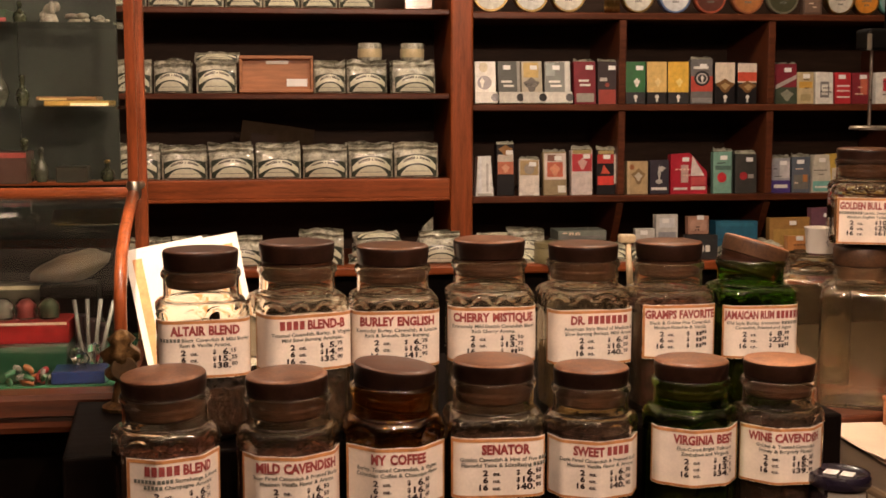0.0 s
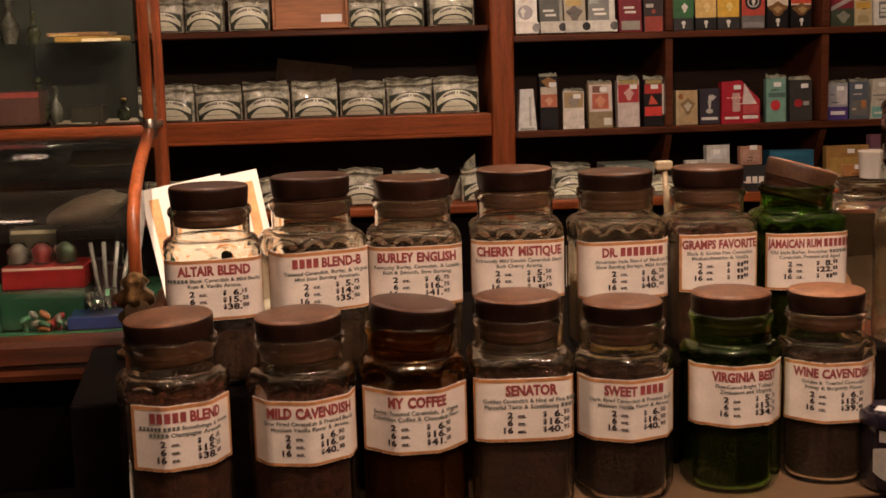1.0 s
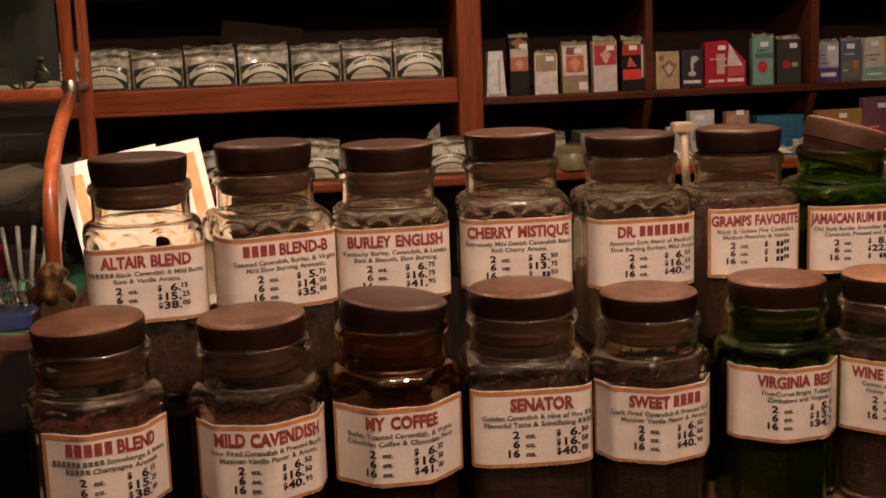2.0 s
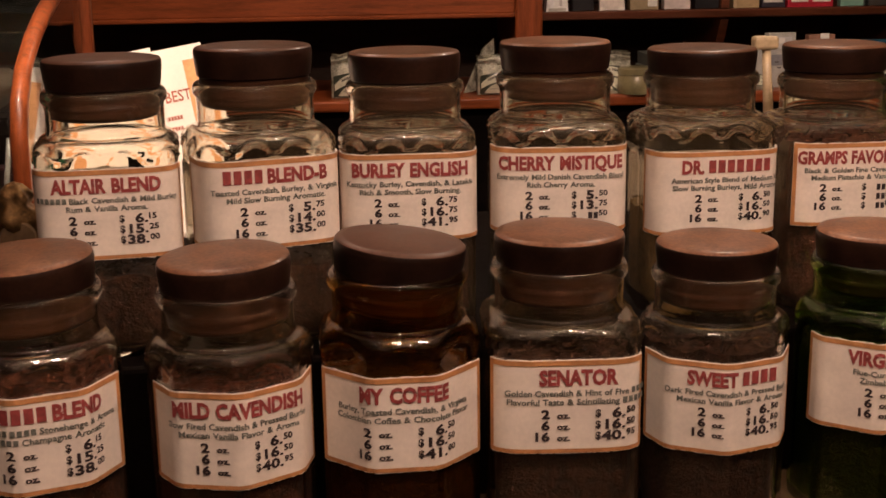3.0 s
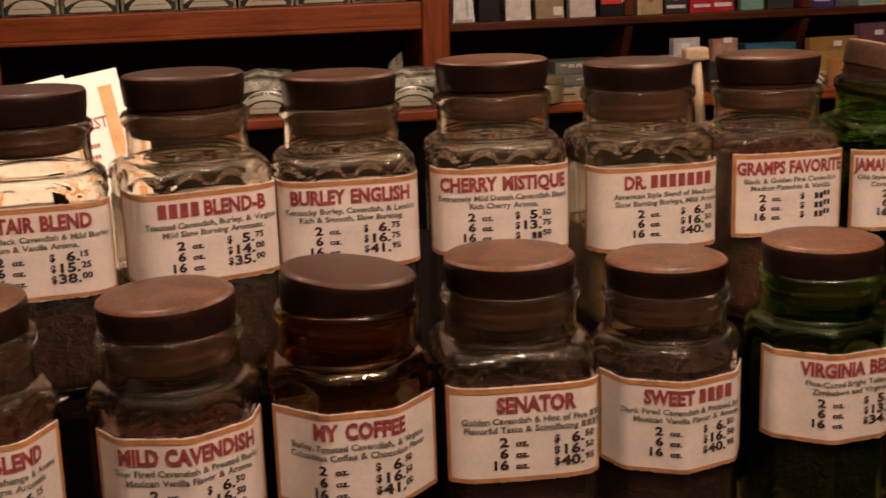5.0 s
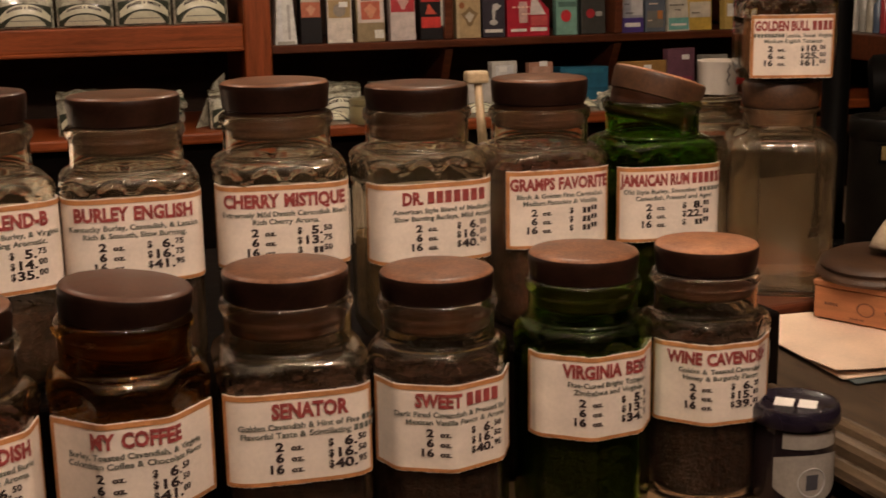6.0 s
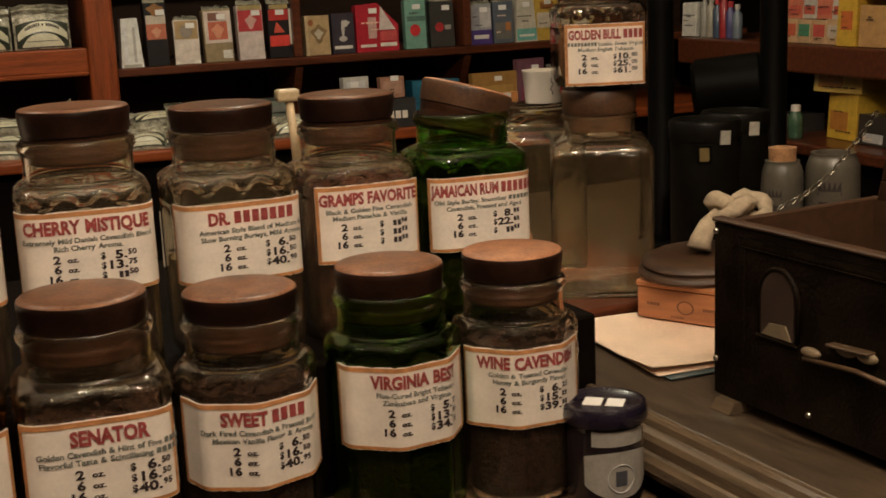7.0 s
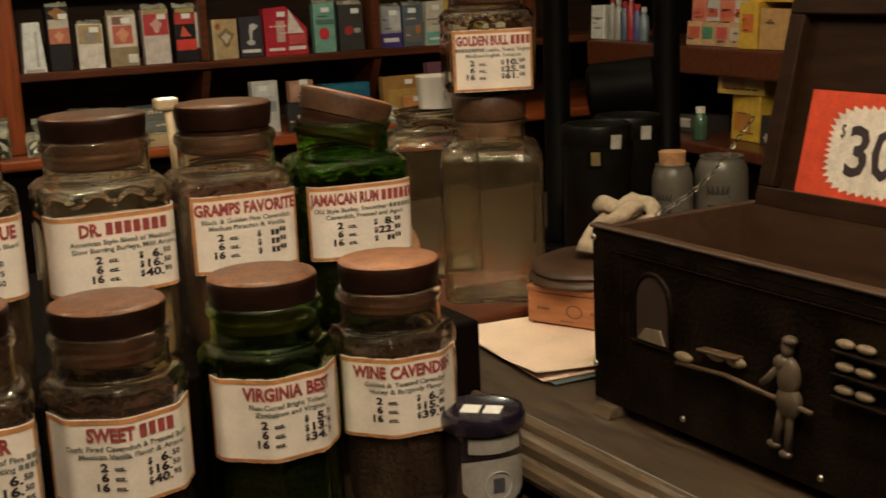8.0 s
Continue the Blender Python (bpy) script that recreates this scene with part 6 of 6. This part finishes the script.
carton(1.60, 1.68, 1.0125, 0.15, (0.16, 0.07, 0.10), ((0.1, 0.9, 0.1, 0.5, (0.25, 0.05, 0.1)),), y=3.12, label="plum coloured pack in clear film")
carton(1.50, 1.57, 1.0125, 0.07, (0.55, 0.24, 0.08), (), y=3.06, label="small orange pack on the shelf")
carton(1.70, 1.78, 1.0125, 0.13, (0.3, 0.28, 0.25), ((0.1, 0.9, 0.1, 0.5, (0.4, 0.3, 0.2)),), y=3.12, label="grey pack in clear film")

# pale wooden boxes on the counter shelf, just behind the jars
carton(0.78, 0.90, 1.0125, 0.030, (0.55, 0.42, 0.24), (), y=3.055, lean=0, depth=0.03, sticker=False, label="low cream card box at the shelf's edge")

for k, (x, w, h) in enumerate(((0.585, 0.10, 0.07), (0.675, 0.09, 0.06), (0.86, 0.10, 0.05), (0.955, 0.11, 0.07), (1.06, 0.09, 0.06), (1.34, 0.10, 0.06), (1.44, 0.10, 0.07))):
    pouch(x, 1.0125 if x < 1.3 else 1.0127, w, h, 1, FILM_WHITE, 3.075, 48 + 7 * (k % 3), label="crumpled clear film pouch leaning on the counter shelf")

# goods on the side shelf
M0 = EAST @ pose(0, 0, 0, 0, 0, -90)           # x runs towards the shop, y into the shelf
carton(-0.070, -0.005, 1.209, 0.10, WHITE_, ((0.1, 0.9, 0.6, 0.64, GREY), (0.2, 0.8, 0.3, 0.34, GREY)), y=0.05, m0=M0, sticker=False, label="white carton with fine print")
for k, (c, h) in enumerate((((0.5, 0.48, 0.42), 0.16), ((0.55, 0.5, 0.4), 0.15), ((0.10, 0.14, 0.22), 0.14), ((0.5, 0.04, 0.05), 0.17), ((0.12, 0.12, 0.3), 0.13), ((0.25, 0.30, 0.36), 0.12))):
    c, h = tuple(round(q * 0.7, 3) for q in c), h * 0.8
    b = thing("lighter_fuel_bottle", M0 @ pose(0.035 + 0.032 * k, 0.06, 1.209), "slim bottle in bright colours on the side shelf", "bottle", "slim bottles")
    part("body", lathe([(0, 0), (0.014, 0), (0.0145, 0.004), (0.0145, h * 0.7), (0.007, h * 0.8), (0.006, h * 0.86), (0, h * 0.86)], 16), card(*c), b, smooth=40)
    part("cap", lathe([(0.0075, h * 0.84), (0.008, h * 0.85), (0.008, h), (0, h)], 14), card(0.6, 0.58, 0.52) if k % 2 else card(0.5, 0.05, 0.06), b, smooth=40)
YEL, ORG = (0.66, 0.42, 0.05), (0.60, 0.16, 0.04)
for k in range(4):
    carton(0.435 + 0.059 * k, 0.492 + 0.059 * k, 1.209, 0.062, (0.62, 0.40, 0.22), ((0.1, 0.9, 0.3, 0.8, ((0.55, 0.12, 0.06), (0.08, 0.28, 0.16), (0.6, 0.1, 0.08), (0.6, 0.5, 0.4))[k]),), y=0.03, m0=M0, sticker=False, label="small orange and white box")
    carton(0.432 + 0.059 * k, 0.489 + 0.059 * k, 1.2715, 0.055, (0.60, 0.56, 0.50) if k % 2 else (0.62, 0.2, 0.12), ((0.1, 0.9, 0.2, 0.6, (0.6, 0.12, 0.08)),), y=0.05, m0=M0, sticker=False, label="small white and red box")
carton(0.675, 0.742, 1.209, 0.115, YEL, ((0.2, 0.8, 0.35, 0.75, ORG),), y=0.01, depth=0.12, m0=M0, sticker=False, label="yellow carton with orange square")
carton(0.746, 0.87, 1.209, 0.10, (0.52, 0.30, 0.12), (), y=0.02, depth=0.2, m0=M0, sticker=False, label="plain brown cardboard box under a yellow carton")
carton(0.672, 0.875, 1.3245, 0.14, YEL, ((0.05, 0.3, 0.1, 0.5, ORG),), y=0.03, depth=0.18, m0=M0, sticker=False, turn=-5, label="large yellow carton on top of another")
carton(0.58, 0.70, 0.966, 0.12, YEL, ((0.1, 0.7, 0.2, 0.6, (0.5, 0.2, 0.04)),), y=0.06, depth=0.1, m0=M0, sticker=False, label="yellow carton torn open in film")
carton(0.555, 0.715, 1.0865, 0.06, (0.62, 0.44, 0.10), ((0.1, 0.6, 0.2, 0.7, (0.36, 0.16, 0.03)),), y=0.05, depth=0.1, m0=M0, sticker=False, turn=8, label="yellow pack lying on a carton")
gb = thing("green_bottle", M0 @ pose(0.535, 0.0, 0.966), "small green bottle with a white cap", "bottle")
part("body", lathe([(0, 0), (0.019, 0), (0.020, 0.004), (0.020, 0.058), (0.012, 0.070), (0, 0.071)], 20), card(0.06, 0.12, 0.07, 0.2), gb, smooth=40)
part("cap", lathe([(0.011, 0.069), (0.0125, 0.070), (0.0125, 0.086), (0, 0.087)], 16), WHITE_PAPER, gb, smooth=40)
carton(0.72, 0.83, 0.966, 0.075, (0.04, 0.035, 0.03), ((0.2, 0.9, 0.1, 0.4, (0.5, 0.5, 0.5)),), y=0.04, depth=0.1, m0=M0, sticker=False, label="black tray with a silvery tool")
carton(0.37, 0.47, 0.966, 0.05, (0.05, 0.045, 0.04), ((0.1, 0.5, 0.3, 0.8, (0.4, 0.38, 0.34)),), y=0.05, depth=0.1, m0=M0, sticker=False, label="low black box on the side shelf")

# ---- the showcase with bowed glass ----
# panel tint stands for the greenish haze reflected in the cabinet glass
GREEN_HAZE = material("haze_tinted_panel", (0.021, 0.025, 0.016), 0.5, vary=0.5, scale=5, bump=0.1)
CASE = pose(0.032, 0.0685, 0.170) @ Matrix.Scale(0.905, 4)      # where the showcase and its goods stand
XE, XW = -0.350, -1.45
CURVE = [(2.020, 0.947), (1.996, 1.000), (1.986, 1.060), (1.986, 1.120), (2.005, 1.172), (2.045, 1.215), (2.110, 1.250), (2.190, 1.280), (2.300, 1.312)]
case = thing("display_case", CASE @ pose(0, 0, 0), "mahogany showcase with bowed glass front and glazed upper cabinet", "display case")
part("cabinet", box(XW, XE - 0.01, 2.03, 2.62, -0.188, 0.868), SHADED_DARK_WOOD, case)
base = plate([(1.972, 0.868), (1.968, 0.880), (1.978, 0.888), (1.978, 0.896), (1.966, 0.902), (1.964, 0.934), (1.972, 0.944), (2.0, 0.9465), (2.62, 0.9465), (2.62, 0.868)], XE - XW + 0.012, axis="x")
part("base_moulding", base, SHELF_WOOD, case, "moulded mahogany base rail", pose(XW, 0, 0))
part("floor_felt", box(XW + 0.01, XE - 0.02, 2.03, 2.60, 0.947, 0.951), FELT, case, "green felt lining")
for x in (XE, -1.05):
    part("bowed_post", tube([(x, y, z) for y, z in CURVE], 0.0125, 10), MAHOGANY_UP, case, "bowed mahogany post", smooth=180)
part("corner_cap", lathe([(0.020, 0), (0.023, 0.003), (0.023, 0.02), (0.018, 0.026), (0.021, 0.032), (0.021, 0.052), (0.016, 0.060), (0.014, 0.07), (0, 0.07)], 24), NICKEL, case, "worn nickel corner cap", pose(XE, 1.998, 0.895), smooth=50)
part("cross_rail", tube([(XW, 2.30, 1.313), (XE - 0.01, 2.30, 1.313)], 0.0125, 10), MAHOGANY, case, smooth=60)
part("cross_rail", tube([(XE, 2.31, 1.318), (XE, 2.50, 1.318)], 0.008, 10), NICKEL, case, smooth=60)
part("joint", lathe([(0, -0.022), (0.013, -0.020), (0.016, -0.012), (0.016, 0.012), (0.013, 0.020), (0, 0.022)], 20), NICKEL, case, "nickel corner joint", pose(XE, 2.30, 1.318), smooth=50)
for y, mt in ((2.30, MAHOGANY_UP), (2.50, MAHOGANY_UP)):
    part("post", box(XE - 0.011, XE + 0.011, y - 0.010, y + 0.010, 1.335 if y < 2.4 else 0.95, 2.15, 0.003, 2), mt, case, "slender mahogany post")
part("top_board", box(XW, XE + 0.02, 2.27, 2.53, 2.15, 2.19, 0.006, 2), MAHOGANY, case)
part("back_panel", box(XW, XE - 0.012, 2.585, 2.60, 0.952, 1.31), SHADED_DARK_WOOD, case)
part("back_panel", box(XW, -0.62, 2.50, 2.515, 1.33, 2.15), GREEN_HAZE, case)
part("back_panel", box(-0.619, XE - 0.05, 2.503, 2.518, 1.33, 2.15), GREEN_HAZE, case)
bm = bmesh.new()
rows = []
for off in (0.0, 0.004):
    rows.append([(bm.verts.new((XW, y + off, z - off * 0.7)), bm.verts.new((XE - 0.004, y + off, z - off * 0.7))) for y, z in CURVE])
for a, b in zip(rows[0], rows[0][1:]):
    bm.faces.new((a[0], a[1], b[1], b[0]))
for a, b in zip(rows[1], rows[1][1:]):
    bm.faces.new((a[0], b[0], b[1], a[1]))
for k in (0, -1):
    bm.faces.new((rows[0][k][0], rows[1][k][0], rows[1][k][1], rows[0][k][1]))
for e in (0, 1):
    for k in range(len(CURVE) - 1):
        bm.faces.new((rows[0][k][e], rows[0][k + 1][e], rows[1][k + 1][e], rows[1][k][e]))
bmesh.ops.recalc_face_normals(bm, faces=bm.faces)
panes = [part("bowed_pane", bm, PANE, case, "bowed glass front", smooth=40)]
panes.append(part("end_pane", plate(CURVE + [(2.50, 1.312), (2.50, 0.947)], 0.004, axis="x"), PANE, case, "glass end", pose(XE - 0.008, 0, 0)))
panes.append(part("end_pane", box(XE - 0.003, XE + 0.001, 2.311, 2.489, 1.33, 2.15), PANE, case))
panes.append(part("front_pane", box(XW, XE - 0.012, 2.298, 2.302, 1.327, 2.15), PANE, case))
for z in (1.50, 1.68):
    panes.append(part("glass_shelf", box(XW, XE - 0.015, 2.312, 2.488, z - 0.006, z), PANE, case))
for p in panes:
    p.visible_shadow = False


def case_box(x0, x1, y0, y1, z0, z1, c, label, panels=()):
    b = thing("boxed_goods", CASE @ pose(x0, y0, z0), label, "box", "goods in the showcase")
    # colours cut to 0.6 so the dim inside of the case is in them
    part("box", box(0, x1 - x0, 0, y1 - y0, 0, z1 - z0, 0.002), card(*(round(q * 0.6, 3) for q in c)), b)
    for u0, u1, v0, v1, cc in panels:
        part("printed_panel", box(u0 * (x1 - x0), u1 * (x1 - x0), -0.0012, -0.0001, v0 * (z1 - z0), v1 * (z1 - z0)), card(*cc), b)
    return b


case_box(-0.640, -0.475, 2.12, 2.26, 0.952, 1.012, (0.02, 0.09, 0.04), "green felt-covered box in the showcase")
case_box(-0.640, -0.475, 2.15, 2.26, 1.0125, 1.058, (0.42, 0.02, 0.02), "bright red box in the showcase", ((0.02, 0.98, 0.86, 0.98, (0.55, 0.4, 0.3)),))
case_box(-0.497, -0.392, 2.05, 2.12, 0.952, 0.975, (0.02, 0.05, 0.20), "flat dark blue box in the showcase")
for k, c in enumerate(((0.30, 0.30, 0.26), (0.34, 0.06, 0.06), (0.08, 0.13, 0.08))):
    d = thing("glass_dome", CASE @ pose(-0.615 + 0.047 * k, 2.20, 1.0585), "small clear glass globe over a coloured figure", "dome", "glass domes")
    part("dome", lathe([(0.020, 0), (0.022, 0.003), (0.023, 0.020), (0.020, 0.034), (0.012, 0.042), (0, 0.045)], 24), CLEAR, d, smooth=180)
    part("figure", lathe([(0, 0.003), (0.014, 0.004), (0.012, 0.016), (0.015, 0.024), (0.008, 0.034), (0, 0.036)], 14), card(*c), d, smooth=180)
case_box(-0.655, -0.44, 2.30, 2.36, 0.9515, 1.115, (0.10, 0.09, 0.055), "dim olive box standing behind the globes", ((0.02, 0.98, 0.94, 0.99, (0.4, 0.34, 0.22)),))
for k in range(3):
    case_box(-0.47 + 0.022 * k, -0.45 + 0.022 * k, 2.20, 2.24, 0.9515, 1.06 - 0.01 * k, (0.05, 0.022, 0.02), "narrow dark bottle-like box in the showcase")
random.seed(5)
for k in range(16):
    c = ((0.25, 0.02, 0.02), (0.03, 0.12, 0.05), (0.2, 0.18, 0.15), (0.3, 0.1, 0.03))[k % 4]
    x, y = random.uniform(-0.585, -0.505), random.uniform(2.045, 2.105)
    tagged(part("wrapped_sweet", tube([(-0.011, 0, 0), (-0.007, 0, 0), (0.0, 0, 0.001), (0.007, 0, 0), (0.011, 0, 0)], lambda t: 0.0055 if 0.2 < t < 0.8 else 0.0035, 7), card(*c), None, "",
                CASE @ pose(x, y, 0.957 + 0.009 * (k % 3), random.uniform(-20, 20), random.uniform(-30, 30), random.uniform(0, 180)), 60), "small bright wrapped sweet on the showcase floor", "sweet", "wrapped sweets")
for k in range(4):
    q = thing("pipe_cleaner_bundle", CASE @ pose(-0.445 + 0.009 * k, 2.17 + 0.004 * (k % 2), 0.9515, 3 * (k % 2), 7 * k - 9, 0), "white pipe cleaner standing in the showcase", "pipe cleaner", "pipe cleaners")
    part("stem", tube([(0, 0, 0), (0, 0, 0.08), (0.004, 0, 0.15)], 0.0042, 8), card(0.20, 0.19, 0.16), q, smooth=180)
for x, y, h in ((-0.440, 2.08, 0.055), (-0.418, 2.10, 0.07), (-0.455, 2.11, 0.06)):
    q = thing("glass_stopper", CASE @ pose(x, y, 0.9515), "faceted clear glass stopper in the showcase", "stopper", "glass stoppers")
    part("crystal", lathe([(0, 0), (0.012, 0), (0.014, 0.01), (0.008, 0.02), (0.008, 0.03), (0.016, h * 0.7), (0.012, h * 0.95), (0, h)], 8), CLEAR, q)
bag = thing("leather_pouch", CASE @ pose(-0.49, 2.30, 1.06), "soft beige leather pouch on a stand in the showcase", "pouch")
bm = bmesh.new()
bmesh.ops.create_uvsphere(bm, u_segments=24, v_segments=14, radius=1)
for v in bm.verts:
    k = 1 + 0.15 * noise.noise(v.co * 2)
    v.co = Vector((v.co.x * 0.085 * k, v.co.y * 0.05 * k, max(-0.026, (v.co.z * 0.032 + 0.020 * v.co.x) * k)))
part("leather", bm, material("beige_leather", (0.075, 0.05, 0.026), 0.7, vary=0.4, scale=30, bump=0.3), bag, m=pose(0, 0, 0.09), smooth=180)
part("stand", box(-0.06, 0.06, -0.04, 0.04, -0.108, 0.059, 0.004), SHADED_DARK_WOOD, bag)
case_box(-0.54, -0.40, 2.34, 2.46, 1.5005, 1.512, (0.60, 0.36, 0.08), "flat amber box on the glass shelf", ((0.4, 0.98, 0.05, 0.6, (0.8, 0.66, 0.42)),))
case_box(-0.56, -0.43, 2.36, 2.47, 1.5125, 1.521, (0.42, 0.22, 0.09), "flat brown box on the glass shelf", ((0.05, 0.5, 0.1, 0.6, (0.55, 0.38, 0.16)),))
case_box(-0.70, -0.585, 2.36, 2.46, 1.329, 1.40, (0.12, 0.055, 0.04), "reddish box at the foot of the glazed cabinet", ((0.0, 1.0, 0.82, 0.98, (0.28, 0.05, 0.04)),))
case_box(-0.53, -0.46, 2.40, 2.46, 1.329, 1.365, (0.05, 0.045, 0.03), "dark box at the foot of the glazed cabinet")
case_box(-0.70, -0.62, 2.38, 2.47, 1.6805, 1.71, (0.06, 0.10, 0.06), "small green box on the upper glass shelf", ((0.3, 1.0, 0.0, 0.4, (0.4, 0.08, 0.08)),))


def ornament(x, y, z, rx, rz, mat, seed, label, lumps=7):
    """A small glass or stone ornament: a cluster of rounded lumps on a foot."""
    rnd = random.Random(seed)
    bm = bmesh.new()
    for k in range(lumps):
        a, q = rnd.uniform(0, 6.28), rnd.uniform(0.1, 0.8)
        blob(bm, (rx * q * math.cos(a), 0.6 * rx * q * math.sin(a), rz * rnd.uniform(0.25, 0.85)), (rx * rnd.uniform(0.25, 0.5), rx * rnd.uniform(0.2, 0.4), rz * rnd.uniform(0.14, 0.3)))
    o = thing("ornament", CASE @ pose(x, y, z), label, "ornament", "ornaments in the showcase")
    part("figure", bm, mat, o, smooth=180)
    part("foot", lathe([(0, 0), (rx * 0.7, 0), (rx * 0.72, rz * 0.06), (rx * 0.5, rz * 0.4), (0, rz * 0.42)], 14), mat, o, smooth=60)
    return o


PALE = material("pale_carved_stone", (0.20, 0.175, 0.13), 0.45, vary=0.4, scale=50, coat=0.3, bump=0.3)
# murky colour stands for the gloom behind the case glass
MURK = material("murky_dim_glassware", (0.07, 0.07, 0.05), 0.2, vary=0.6, scale=40, coat=0.6, bump=0.3)
ornament(-0.535, 2.42, 1.6805, 0.030, 0.055, PALE, 1, "pale carved ornament on a glass shelf")
ornament(-0.475, 2.41, 1.6805, 0.030, 0.026, PALE, 2, "low pale carved ornament on a glass shelf")
ornament(-0.425, 2.42, 1.6805, 0.022, 0.020, PALE, 3, "low pale carved ornament on a glass shelf")


def decanter(x, y, z, r, h, seed, mat):
    """A small bottle or vase with a profile of its own."""
    rnd = random.Random(seed)
    belly, neck, lip = rnd.uniform(0.75, 1.0), rnd.uniform(0.2, 0.4), rnd.uniform(0.35, 0.55)
    d = thing("glass_bottle", CASE @ pose(x, y, z), "dim little glass bottle kept in the showcase", "bottle", "bottles in the showcase")
    part("body", lathe([(0, 0), (r * 0.6, 0), (r * belly, h * 0.12), (r, h * 0.3), (r * belly, h * 0.48), (r * neck, h * 0.62), (r * neck, h * 0.78), (r * lip, h * 0.82), (r * lip, h * 0.84), (0, h * 0.845)], 20), mat, d, smooth=60)
    part("stopper", lathe([(0, h * 0.845), (r * neck * 0.9, h * 0.85), (r * 0.45, h * 0.92), (r * 0.3, h * 0.99), (0, h)], 14), BRASS if seed % 3 == 0 else mat, d, smooth=60)
    return d


OLIVE = material("dim_olive_glass", (0.05, 0.055, 0.03), 0.12, vary=0.6, scale=40, coat=0.8, bump=0.2)
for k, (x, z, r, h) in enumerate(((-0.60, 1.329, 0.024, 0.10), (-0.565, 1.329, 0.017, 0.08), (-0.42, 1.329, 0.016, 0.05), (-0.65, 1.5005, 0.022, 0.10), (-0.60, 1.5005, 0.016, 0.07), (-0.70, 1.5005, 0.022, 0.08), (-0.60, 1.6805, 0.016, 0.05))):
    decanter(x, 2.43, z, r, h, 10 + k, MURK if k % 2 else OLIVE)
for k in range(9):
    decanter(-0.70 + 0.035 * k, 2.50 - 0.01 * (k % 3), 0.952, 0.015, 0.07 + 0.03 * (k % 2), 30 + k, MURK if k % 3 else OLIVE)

# loose paper on the low step beside the jars
lp = thing("loose_paper", COUNTER @ pose(-0.36, 1.50, 0.8468, 0, 0, 4), "white loose paper on the low step", "paper")
part("sheet", box(-0.12, 0.10, -0.13, 0.05, 0, 0.0015), WHITE_PAPER, lp)

# a balance hung from the ceiling over the side counter
hang = thing("hanging_balance", pose(1.170, 2.0, 0), "dark iron balance with a flat pan hung from the ceiling", "balance")
part("ceiling_rod", tube([(0.03, 0, 1.677), (0.03, 0, 2.9)], 0.006, 8), BLACK_IRON, hang, smooth=60)
part("housing", box(-0.022, 0.054, -0.03, 0.03, 1.637, 1.679, 0.006, 2), BLACK_IRON, hang)
part("dial_edge", box(-0.026, -0.016, -0.034, -0.031, 1.637, 1.669, 0.001), STONEWARE, hang, "pale edge of a dial")
part("rod", tube([(0, 0, 1.639), (0, 0, 1.485)], 0.0035, 8), NICKEL, hang, smooth=60)
part("pan", lathe([(0, 0), (0.047, 0), (0.047, 0.004), (0.044, 0.007), (0, 0.005)], 32), NICKEL, hang, m=pose(0.009, 0, 1.481), smooth=40)
